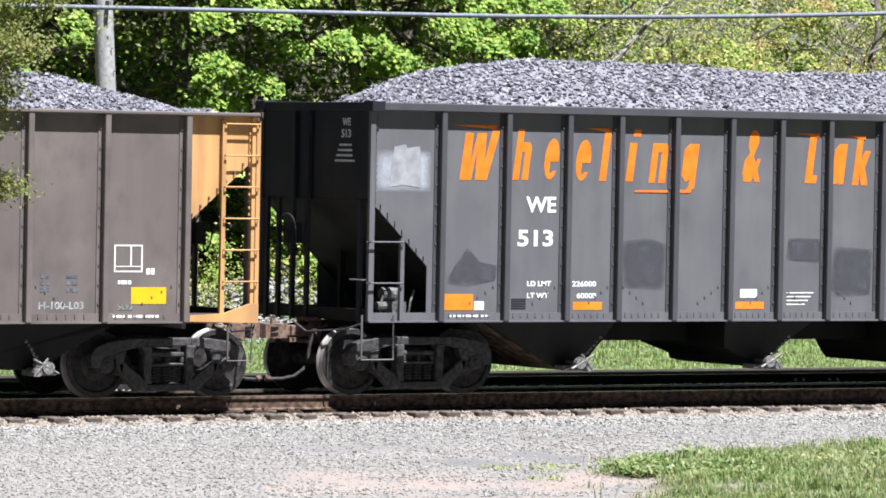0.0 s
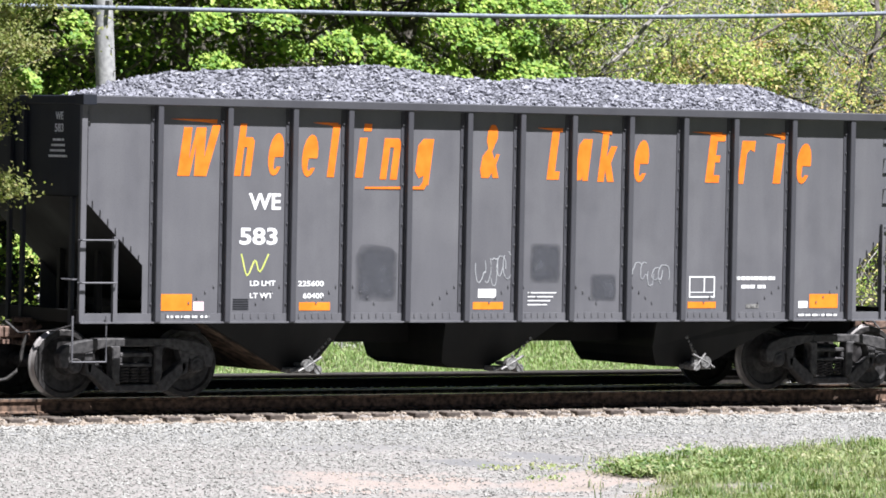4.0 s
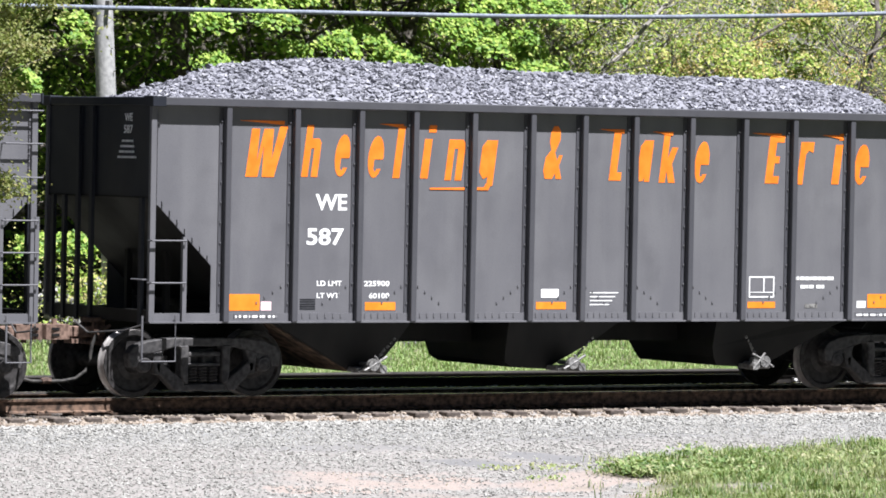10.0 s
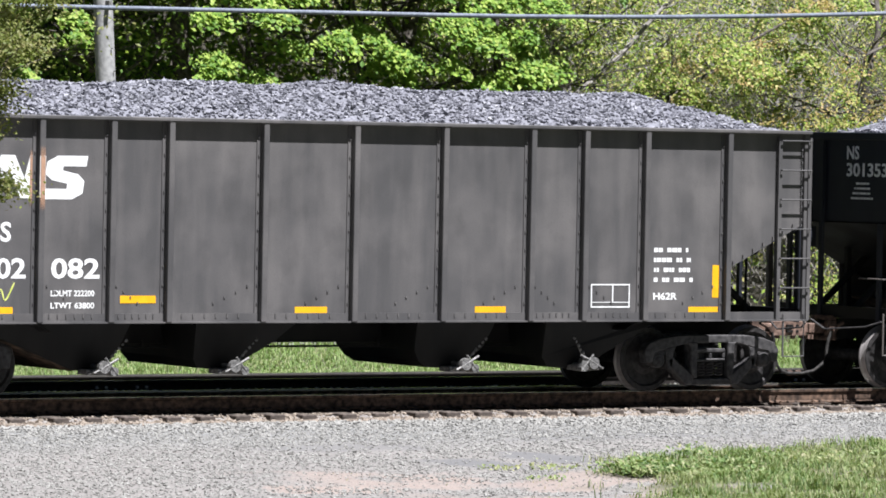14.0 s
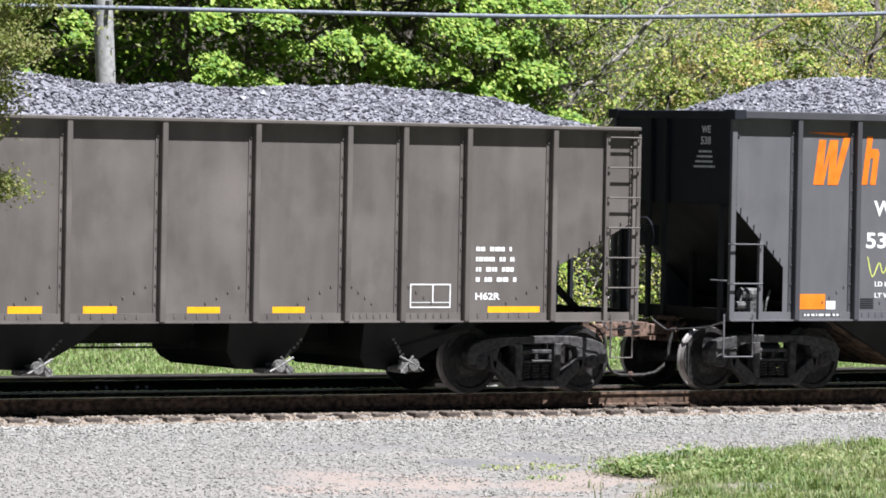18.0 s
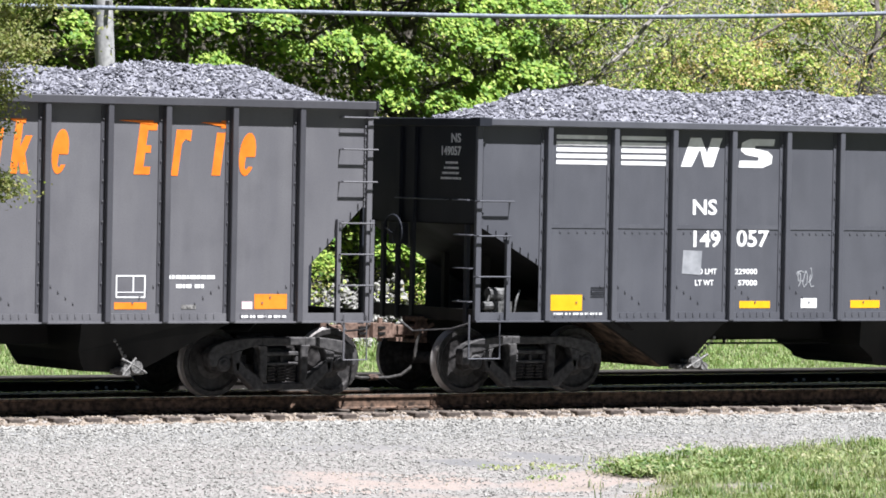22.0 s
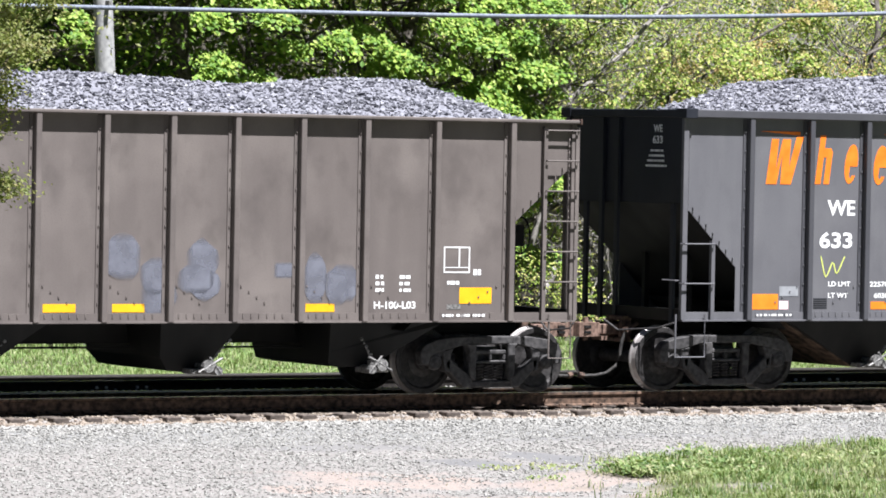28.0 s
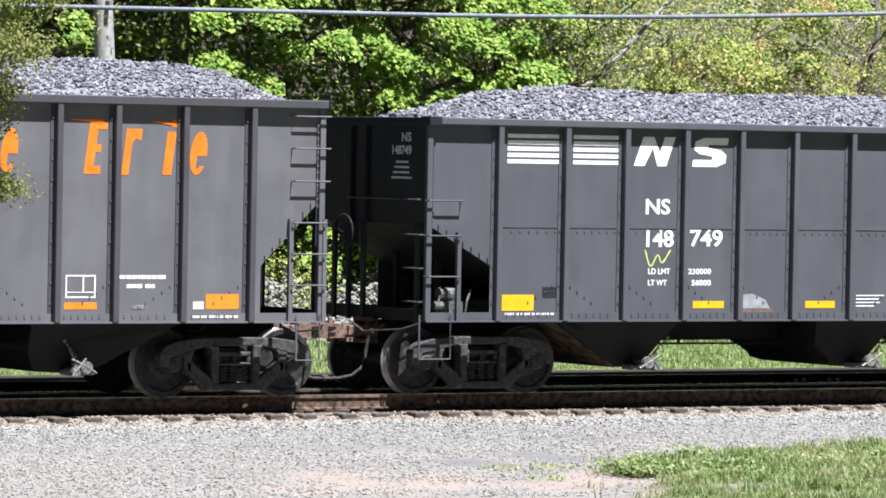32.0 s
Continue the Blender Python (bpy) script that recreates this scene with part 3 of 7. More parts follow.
def wheel_mesh():
    bm = bmesh.new()
    add_lathe(bm, [(0.10, -0.10), (0.12, -0.10), (0.14, -0.055), (0.22, -0.03), (0.36, -0.045), (0.385, -0.078), (0.448, -0.078), (0.452, -0.07),
                   (0.453, 0.02), (0.465, 0.03), (0.480, 0.045), (0.480, 0.06), (0.465, 0.068), (0.39, 0.068), (0.37, 0.02), (0.22, 0.04), (0.14, 0.08), (0.10, 0.09)], 1, 36)
    return mesh("wheel", bm, WHEEL, False)


WHEEL_ME = wheel_mesh()


def tread_mesh():
    """The bright running band of a wheel, with its flange."""
    bm = bmesh.new()
    prof = [(0.4535, -0.068), (WHEEL_R, -0.062), (WHEEL_R, 0.022), (0.468, 0.032), (0.4825, 0.044), (0.4825, 0.058)]
    k = 36
    rings = [[bm.verts.new((r * math.cos(2 * math.pi * i / k), y, r * math.sin(2 * math.pi * i / k))) for i in range(k)] for r, y in prof]
    for a, b in zip(rings, rings[1:]):
        for i in range(k):
            bm.faces.new((a[i], a[(i + 1) % k], b[(i + 1) % k], b[i]))
    return mesh("tread", bm, TREAD, True)


TREAD_ME = tread_mesh()
_bm = bmesh.new()
add_lathe(_bm, [(0.07, -1.06), (0.085, -1.05), (0.085, -0.85), (0.10, -0.82), (0.10, -0.5), (0.085, -0.3), (0.085, 0.3), (0.10, 0.5), (0.10, 0.82), (0.085, 0.85), (0.085, 1.05), (0.07, 1.06)], 1, 14)
AXLE_ME = mesh("axle", _bm, TRUCK, True)


def rect_xz(x0, x1, z0, z1):
    return [(x0, z0), (x1, z0), (x1, z1), (x0, z1)]


def side_frame_mesh():
    """Cast truck side: journal jaws, top bar, two diagonals and spring seat."""
    bm = bmesh.new()
    y0, y1 = -1.15, -0.97
    add_prism(bm, [(-0.34, 0.70), (0.34, 0.70), (0.34, 0.81), (-0.34, 0.81)], y0, y1)
    for s in (-1, 1):
        def pr(poly, a=y0, b=y1):
            q = [(s * x, z) for x, z in poly]
            add_prism(bm, q if s > 0 else q[::-1], a, b)
        pr([(0.33, 0.705), (0.50, 0.68), (0.62, 0.65), (0.80, 0.605), (0.98, 0.575), (1.03, 0.42), (1.13, 0.42), (1.16, 0.60), (1.08, 0.70), (0.90, 0.765), (0.62, 0.805), (0.33, 0.812)])
        pr([(0.68, 0.31), (0.76, 0.33), (0.80, 0.612), (0.62, 0.655), (0.66, 0.56), (0.67, 0.44)])
        pr([(0.35, 0.10), (0.45, 0.10), (0.74, 0.38), (0.75, 0.47), (0.66, 0.50), (0.58, 0.42), (0.42, 0.31), (0.30, 0.22)])
        pr([(0.26, 0.19), (0.33, 0.22), (0.37, 0.30), (0.375, 0.66), (0.42, 0.71), (0.26, 0.71)], y0 - 0.015, y1)
    add_prism(bm, [(-0.40, 0.10), (0.40, 0.10), (0.36, 0.195), (-0.36, 0.195)], y0 + 0.02, y1)
    for z0, z1 in ((0.43, 0.475), (0.56, 0.62)):
        add_prism(bm, rect_xz(-0.25, 0.25, z0, z1), y0 + 0.03, y1)
    for xb in (-0.25, -0.025, 0.20):
        add_prism(bm, rect_xz(xb, xb + 0.05, 0.475, 0.56), y0 + 0.035, y1)
    bmesh.ops.recalc_face_normals(bm, faces=bm.faces)
    soften(bm, 0.014)
    return mesh("side_frame", bm, TRUCK)


SIDE_FRAME_ME = side_frame_mesh()


def spring_mesh():
    bm = bmesh.new()
    pts = [(0.066 * math.cos(a), 0.066 * math.sin(a), 0.215 + 0.20 * a / (2 * math.pi * 5)) for a in np.linspace(0, 2 * math.pi * 5, 51)]
    add_tube(bm, pts, 0.014, 5)
    return mesh("spring", bm, WHEEL)


SPRING_ME = spring_mesh()
_bm = bmesh.new()
add_lathe(_bm, [(0.085, 0.0), (0.11, 0.0), (0.11, -0.09), (0.085, -0.12), (0.06, -0.12), (0.03, -0.135)], 1, 16)
CAP_ME = mesh("bearing_cap", _bm, TRUCK)
_bm = bmesh.new()
add_prism(_bm, [(-0.20, 0.10), (-0.12, 0.10), (-0.09, 0.06), (0.09, 0.06), (0.12, 0.10), (0.20, 0.10), (0.17, 0.165), (-0.17, 0.165)], -1.13, -0.95)
ADAPTER_ME = mesh("bearing_adapter", _bm, TRUCK)


def build_truck(car, xc, wheelsets, clean_side):
    for s in (-1, 1):
        f = part("side_frame", SIDE_FRAME_ME, TRUCK, car, "grimy cast steel truck side frame")
        f.matrix_local = pose(xc, 0, 0, 0, 0, 0 if s < 0 else 180)
        for dx in (-0.155, 0.0, 0.155):
            sp = part("spring", SPRING_ME, TRUCK, f)
            sp.location = (dx, -1.06, 0)
    bm = bmesh.new()
    add_box(bm, xc - 0.22, xc + 0.22, -1.0, 1.0, 0.46, 0.66)
    add_box(bm, xc - 0.3, xc + 0.3, -0.35, 0.35, 0.64, 0.82)
    soften(bm, 0.02)
    part("bolster", bm, TRUCK, car)
    for dx in (-0.912, 0.912):
        w = part("wheelset", AXLE_ME, TRUCK, car, "steel axle with two worn wheels")
        w.location = (xc + dx, 0, WHEEL_R)
        for s in (-1, 1):
            wh = part("wheel", WHEEL_ME, WHEEL, w)
            wh.matrix_local = pose(0, s * 0.755, 0, 0, 0, 0 if s < 0 else 180)
            part("tread", TREAD_ME, TREAD, wh, "bright worn running band")
        wheelsets.append(w.name)
        for s in (-1, 1):
            c = part("bearing_cap", CAP_ME, TRUCK, car)
            c.matrix_local = pose(xc + dx, s * 1.03, WHEEL_R, 0, 0, 0 if s < 0 else 180)
            ad = part("bearing_adapter", ADAPTER_ME, TRUCK, car)
            ad.matrix_local = pose(xc + dx, 0, WHEEL_R, 0, 0, 0 if s < 0 else 180)
    bm = bmesh.new()
    for dx in (-0.42, 0.42):
        add_box(bm, xc + dx - 0.05, xc + dx + 0.05, -0.85, 0.85, 0.36, 0.44)
        for s in (-1, 1):
            add_box(bm, xc + dx - 0.03 if dx > 0 else xc + dx - 0.06, xc + dx + 0.06 if dx > 0 else xc + dx + 0.03, s * 0.75 - 0.05, s * 0.75 + 0.05, 0.3, 0.56)
    part("brake_beam", bm, TRUCK, car)


TYPES = dict(
    we=dict(L=13.55, top=4.02, chord=0.115, ribs=[1.14, 2.19, 3.19, 4.05, 4.99, 5.94, 6.80, 7.65, 8.60, 9.52, 10.38, 11.39, 12.42],
            cut=(2.68, 0.95, 1.79), paint=CHARCOAL, thick=0.105,
            bays=[[(1.2, 1.3), (2.12, 0.99), (3.41, 0.34), (3.80, 0.34), (4.11, 0.78), (4.3, 1.1)], [(5.83, 1.1), (5.87, 0.62), (5.90, 0.45), (6.05, 0.37), (6.60, 0.34), (7.33, 0.76), (7.8, 1.1)],
                  [(9.33, 1.1), (9.36, 0.64), (9.42, 0.49), (9.50, 0.37), (10.25, 0.33), (11.37, 0.92), (12.3, 1.3)]], gates=[3.62, 6.85, 10.02], trucks=(1.085, 12.44), seam=0),
    old=dict(L=15.12, top=3.75, chord=0.055, ribs=[1.43, 2.83, 3.88, 4.74, 6.17, 7.58, 8.99, 10.41, 11.29, 12.31, 13.71],
             cut=(2.42, 1.36, 1.76), paint=SOOT_BLACK, thick=0.09,
             bays=[[(1.3, 1.3), (2.1, 0.97), (3.63, 0.38), (4.0, 0.38), (4.25, 0.66), (4.4, 1.1)], [(5.35, 1.1), (5.41, 0.52), (5.50, 0.40), (5.95, 0.37), (6.60, 0.75), (7.0, 1.1)],
                   [(8.8, 1.1), (8.85, 0.62), (8.95, 0.47), (9.10, 0.38), (9.6, 0.36), (9.95, 0.66), (10.1, 1.1)], [(10.9, 1.1), (10.95, 0.52), (11.08, 0.37), (11.6, 0.33), (12.62, 0.93), (13.6, 1.3)]],
             gates=[3.95, 5.92, 9.55, 11.55], trucks=(1.50, 13.77), seam=0),
    ns=dict(L=14.33, top=3.83, chord=0.10, ribs=[1.15, 2.25, 3.24, 4.25, 5.20, 6.14, 7.15, 8.16, 9.10, 10.04, 11.04, 12.05, 13.15],
            cut=(2.36, 1.08, 1.79), paint=CHARCOAL_NS, thick=0.10,
            bays=[[(1.3, 1.3), (2.39, 0.98), (3.49, 0.36), (3.9, 0.36), (4.2, 0.76), (4.5, 1.1)], [(6.8, 1.1), (6.88, 0.65), (7.16, 0.47), (7.19, 0.40), (7.40, 0.34), (7.75, 0.33), (8.08, 0.78), (8.3, 1.1)],
                  [(10.25, 1.1), (10.31, 0.66), (10.27, 0.51), (10.38, 0.38), (10.55, 0.34), (10.85, 0.34), (11.95, 0.92), (13.0, 1.3)]], gates=[3.85, 7.72, 10.86], trucks=(1.20, 13.14), seam=2.37),
    brown=dict(L=14.83, top=3.83, chord=0.05, ribs=[1.11, 2.30, 3.44, 4.45, 5.48, 6.46, 7.46, 8.45, 9.42, 10.43, 11.43, 12.55, 13.76],
               cut=(3.20, 1.03, 2.35), paint=BROWN_GREY, thick=0.10,
               bays=[[(1.1, 1.3), (2.12, 0.97), (3.13, 0.34), (3.45, 0.34), (3.73, 0.78), (3.9, 1.1)], [(5.3, 1.1), (5.38, 0.62), (5.46, 0.46), (5.62, 0.38), (5.92, 0.37), (6.74, 0.95), (7.0, 1.1)],
                     [(8.5, 1.1), (8.58, 0.55), (8.72, 0.38), (9.0, 0.34), (9.3, 0.34), (9.57, 0.78), (9.8, 1.1)], [(11.1, 1.1), (11.18, 0.60), (11.20, 0.44), (11.45, 0.39), (11.65, 0.41), (11.8, 0.37), (12.85, 0.97), (13.8, 1.3)]],
               gates=[3.42, 5.85, 9.2, 11.79], trucks=(1.126, 13.75), seam=0))
SILL = 1.025


def build_car(kind, bright_end=0, valve=False, coat=None):
    """One open-top hopper, its left end at x = 0, standing on the rails."""
    T = TYPES[kind]
    L, top, ch, P, ribs = T["L"], T["top"], T["chord"], coat or T["paint"], T["ribs"]
    zc, cx, cz = T["cut"]
    car = empty("hopper_car")
    wheelsets = []
    end_paint = [YELLOW_ENDS if kind == "brown" and e == bright_end else P for e in (0, 1)]
    edges = [0.04] + ribs + [L - 0.04]
    for s in (-1, 1):
        ys = s * SIDE
        # side sheets, one between each two ribs
        for i, (a, b) in enumerate(zip(edges, edges[1:])):
            bm = bmesh.new()
            lo, hi = SILL + 0.05, top - ch
            if i == 0:
                poly = [(cx, lo), (b, lo), (b, hi), (a, hi), (a, zc), (cx, cz)]
            elif i == len(edges) - 2:
                poly = [(a, lo), (L - cx, lo), (L - cx, cz), (b, zc), (b, hi), (a, hi)]
            else:
                poly = rect(a, b, lo, hi)
            add_prism(bm, poly, min(ys, ys - s * 0.012), max(ys, ys - s * 0.012))
            pm = end_paint[0] if i == 0 else end_paint[1] if i == len(edges) - 2 else P
            part("side_panel", bm, pm, car)
        # ribs
        bm = bmesh.new()
        yo, yi = s * EDGE, s * (SIDE - 0.002)
        add_box(bm, -0.042, 0.042, min(yo, yi), max(yo, yi), SILL + 0.012, top - ch + 0.01)
        soften(bm, 0.008)
        add_box(bm, -0.10, -0.042, min(ys, ys + s * 0.014), max(ys, ys + s * 0.014), SILL + 0.06, top - ch - 0.01)
        rib_paint = RIB_GREY if kind == "we" else P
        rib_me = mesh("rib", bm, rib_paint)
        for x in ribs:
            r = part("rib", rib_me, P, car)
            r.location = (x, 0, 0)
        # top chord and side sill
        bm = bmesh.new()
        yo, yi = s * (EDGE + 0.012), s * (SIDE - 0.06)
        add_box(bm, 0.0, L, min(yo, yi), max(yo, yi), top - ch, top)
        soften(bm, 0.012)
        part("top_chord", bm, rib_paint, car, "square top rail with worn edge")
        bm = bmesh.new()
        yo, yi = s * (EDGE - 0.03), s * (SIDE - 0.1)
        add_box(bm, 0.0, L, min(yo, yi), max(yo, yi), SILL, SILL + 0.022)
        add_box(bm, 0.0, L, min(s * (SIDE + 0.02), s * (SIDE - 0.03)), max(s * (SIDE + 0.02), s * (SIDE - 0.03)), SILL + 0.02, SILL + 0.13)
        part("side_sill", bm, P, car)
        # rivets along ribs and sill
        bm = bmesh.new()
        for x in ribs:
            for k in range(10):
                z = SILL + 0.25 + k * (top - ch - SILL - 0.45) / 9
                add_box(bm, x - 0.08, x - 0.062, min(s * (SIDE + 0.012), s * (SIDE + 0.03)), max(s * (SIDE + 0.012), s * (SIDE + 0.03)), z, z + 0.022)
        for a, b in zip(edges[1:], edges[2:-1]):
            for k in range(6):
                x = a + (b - a) * (0.15 + 0.12 * k)
                add_box(bm, x, x + 0.018, min(s * (SIDE + 0.0), s * (SIDE + 0.03)), max(s * (SIDE + 0.0), s * (SIDE + 0.03)), SILL + 0.07, SILL + 0.12)
            for k in range(4):
                x, z = a + (b - a) * (0.12 + 0.12 * k), SILL + 0.48 - 0.075 * k
                if int(a * 10) % 2:
                    x = b - (b - a) * (0.12 + 0.12 * k) - 0.05
                add_box(bm, x, x + 0.022, min(s * SIDE, s * (SIDE + 0.014)), max(s * SIDE, s * (SIDE + 0.014)), z, z + 0.024)
        for e in (0, 1):
            for k in range(8):
                x, z = 0.08 + (cx - 0.08) * k / 7.5, zc + (cz - zc) * k / 7.5
                x = x if e == 0 else L - x
                add_box(bm, x - 0.01, x + 0.01, min(s * SIDE, s * (SIDE + 0.03)), max(s * SIDE, s * (SIDE + 0.03)), z + 0.03, z + 0.075)
        part("rivets", bm, P, car)["kind"] = "stuff"
        if T["seam"]:
            bm = bmesh.new()
            for a, b in zip(edges[1:], edges[2:-1]):
                add_box(bm, a + 0.045, b - 0.105, min(ys, ys + s * 0.008), max(ys, ys + s * 0.004), T["seam"] - 0.04, T["seam"] + 0.02)
            part("seam_strip", bm, P, car)
            bm = bmesh.new()
            for a, b in zip(edges[1:], edges[2:-1]):
                for k in range(7):
                    x = a + 0.09 + (b - a - 0.24) * k / 6
                    add_box(bm, x, x + 0.024, min(ys, ys + s * 0.009), max(ys, ys + s * 0.009), T["seam"] - 0.105, T["seam"] - 0.081)
            part("rivets", bm, P, car)["kind"] = "stuff"
    # ends
    for e in (0, 1):
        ends = end_paint[e]

        def X(x):
            return x if e == 0 else L - x
        a, b = sorted((X(0.03), X(0.045)))
        bm = bmesh.new()
        add_box(bm, a, b, -SIDE, SIDE, zc, top - ch * 0.5)
        # plain ends take the colour with shade painted in
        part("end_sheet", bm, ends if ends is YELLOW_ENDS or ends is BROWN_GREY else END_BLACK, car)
        bm = bmesh.new()
        a, b = sorted((X(-0.02), X(0.10)))
        add_box(bm, a, b, -SIDE + 0.06, SIDE - 0.06, top - 0.115, top - 0.002)
        soften(bm, 0.01)
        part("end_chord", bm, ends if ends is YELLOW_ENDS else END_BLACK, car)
        if kind != "old":
            for s in (-1, 1):
                bm = bmesh.new()
                y0, y1 = sorted((s * (SIDE - 0.12), s * (EDGE + 0.024)))
                add_box(bm, *sorted((X(-0.03), X(0.17 if e == 0 else -0.002))), y0, y1, top - ch - 0.012, top + 0.012)
                soften(bm, 0.006)
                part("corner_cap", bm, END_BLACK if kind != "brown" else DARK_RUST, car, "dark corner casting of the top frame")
        # sloping floor sheet
        bm = bmesh.new()
        sx = X(0.03)
        run = (zc - 0.9) * (cx - 0.04) / (zc - cz)
        ex = X(0.03 + run)
        vs = [bm.verts.new(q) for q in ((sx, -SIDE + 0.012, zc), (sx, SIDE - 0.012, zc), (ex, SIDE - 0.012, 0.9), (ex, -SIDE + 0.012, 0.9))]
        vs2 = [bm.verts.new(v.co + Vector((0, 0, 0.02))) for v in vs]
        bm.faces.new(vs), bm.faces.new(vs2[::-1])
        for i in range(4):
            bm.faces.new((vs[i], vs[(i + 1) % 4], vs2[(i + 1) % 4], vs2[i]))
        if ends is YELLOW_ENDS:
            for v in bm.verts:
                if v.co.z < 1.5:
                    f = (zc - cz) / (zc - 0.9)
                    v.co = Vector((sx + (ex - sx) * f, v.co.y, cz + (v.co.z - 0.9)))
        # Slope sheets black instead of body paint: end-cage shade put into the colour.
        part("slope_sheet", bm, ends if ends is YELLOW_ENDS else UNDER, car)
        if ends is YELLOW_ENDS:
            bm = bmesh.new()
            a, b = sorted((X(cx - 0.02), X(cx + 0.03)))
            add_box(bm, a, b, -SIDE + 0.03, SIDE - 0.9, 0.95, cz)
            part("bulkhead", bm, SOOT_BLACK, car, "sooty black bulkhead under the slope sheet")
        # end posts and corner posts
        gold = ends is YELLOW_ENDS and e == 0
        posts = ((1.40, top - 0.13), (0.75, top - 0.13), (-0.40, top - 0.13)) if gold else ((0.15, top - 0.13), (0.55, top - 0.13), (0.95, zc), (1.28, zc), (-1.30, zc))
        for y, zt in posts:
            bm = bmesh.new()
            a, b = sorted((X(-0.05 if gold else -0.02), X(0.03)))
            w = 0.06 if gold else 0.04
            add_box(bm, a, b, y - w, y + w, 2.55 if gold else 1.0, zt)
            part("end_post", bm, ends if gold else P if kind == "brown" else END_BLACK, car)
            if gold:
                bm = bmesh.new()
                add_box(bm, a, b, y - w, y + w, 1.0, 2.549)
                part("end_post", bm, SOOT_BLACK, car, "darker lower part of an end post")
        for s in (-1, 1):
            bm = bmesh.new()
            a, b = sorted((X(0.0), X(0.085)))
            y0, y1 = sorted((s * (SIDE - 0.02), s * (SIDE + 0.05)))
            add_box(bm, a, b, y0, y1, SILL, top - ch)
            soften(bm, 0.006)
            part("corner_post", bm, ends, car)
            if s < 0:
                bm = bmesh.new()
                for k in range(14):
                    z = top - ch - 0.15 - 0.09 * k
                    x = X(0.11)
                    add_box(bm, x - 0.01, x + 0.01, -SIDE - 0.03, -SIDE, z, z + 0.035)
                part("rivets", bm, ends, car)["kind"] = "stuff"
            if s < 0 and ends is YELLOW_ENDS:
                bm = bmesh.new()
                g0 = [(X(-0.02), SILL), (X(1.02), SILL + 0.023), (X(1.02), SILL + 0.10), (X(0.5), SILL + 0.13), (X(0.1), SILL + 0.26), (X(-0.02), SILL + 0.26)]
                add_prism(bm, g0 if e == 0 else g0[::-1], -SIDE - 0.10, -SIDE - 0.05)
                part("corner_gusset", bm, YELLOW_ENDS, car, "rust-streaked orange-yellow corner gusset")
        # shear plate and end sill
        bm = bmesh.new()
        a, b = sorted((X(0.05), X(1.6)))
        add_box(bm, a, b, -0.72, 0.72, SILL + 0.0, SILL + 0.05)
        a, b = sorted((X(0.0), X(0.10)))
        add_box(bm, a, b, -SIDE + 0.02, SIDE - 0.02, SILL + 0.0, SILL + 0.17)
        part("end_sill", bm, UNDER, car)
        # uprights under the slope sheet
        for y in (-0.55, 0.55):
            bm = bmesh.new()
            a, b = sorted((X(0.75), X(0.83)))
            add_box(bm, a, b, y - 0.04, y + 0.04, SILL + 0.04, zc - 0.72 * (zc - cz) / (cx - 0.04) - 0.02)
            part("prop", bm, UNDER, car)
        # coupler and draft gear
        bm = bmesh.new()
        a, b = sorted((X(-0.12), X(0.06)))
        add_box(bm, a, b, -0.21, 0.21, 0.68, 0.74)
        add_box(bm, a, b, -0.21, -0.13, 0.74, 0.98)
        add_box(bm, a, b, 0.13, 0.21, 0.74, 0.98)
        add_box(bm, a, b, -0.21, 0.21, 0.98, 1.05)
        soften(bm, 0.012)
        part("striker", bm, DARK_RUST, car, "rusty striker casting")
        bm = bmesh.new()
        a, b = sorted((X(-0.46), X(0.3)))
        add_box(bm, a, b, -0.07, 0.07, 0.78, 0.93)
        soften(bm, 0.015)
        head = [(-0.44, -0.13), (-0.60, -0.19), (-0.80, -0.16), (-0.84, -0.06), (-0.72, -0.02), (-0.68, 0.06), (-0.82, 0.12), (-0.78, 0.20), (-0.58, 0.16), (-0.44, 0.12)]
        lo = [bm.verts.new((X(x), y if e == 0 else -y, 0.755)) for x, y in head]
        hi = [bm.verts.new((X(x), y if e == 0 else -y, 0.955)) for x, y in head]
        bm.faces.new(lo), bm.faces.new(hi[::-1])
        for i in range(len(head)):
            j = (i + 1) % len(head)
            bm.faces.new((lo[i], lo[j], hi[j], hi[i]))
        add_tube(bm, [(X(-0.66), -0.1 if e == 0 else 0.1, 0.70), (X(-0.66), -0.1 if e == 0 else 0.1, 1.03)], 0.04, 8)
        add_box(bm, *sorted((X(-0.40), X(-0.30))), -0.12, 0.12, 0.70, 0.76)
        part("coupler", bm, RUST, car, "rust-red knuckle coupler")
        bm = bmesh.new()
        add_tube(bm, [(X(0.02), -0.42, 0.95), (X(-0.10), -0.42, 0.90), (X(-0.18), -0.42, 0.84)], 0.026, 7)
        add_tube(bm, [(X(-0.16), -0.48, 0.86), (X(-0.16), -0.36, 0.86)], 0.045, 8)
        part("angle_cock", bm, DARK_RUST, car, "rusty brake pipe cock")
        bm = bmesh.new()
        hose = [(X(-0.18), -0.42, 0.84), (X(-0.24), -0.41, 0.70), (X(-0.27), -0.40, 0.50), (X(-0.32), -0.38, 0.34), (X(-0.44), -0.33, 0.24), (X(-0.60), -0.28, 0.205), (X(-0.76), -0.24, 0.20)]
        add_tube(bm, hose, 0.024, 8)
        part("air_hose", bm, RUBBER, car, "hanging black rubber brake hose")
        bm = bmesh.new()
        add_tube(bm, [hose[-1], (X(-0.84), -0.22, 0.215)], 0.042, 8)
        part("hose_coupling", bm, DARK_RUST, car, "cast brake hose coupling")
        # Black blocks on the head: the shade inside its slots, put on as shapes.
        for z in (0.80, 0.88):
            bm = bmesh.new()
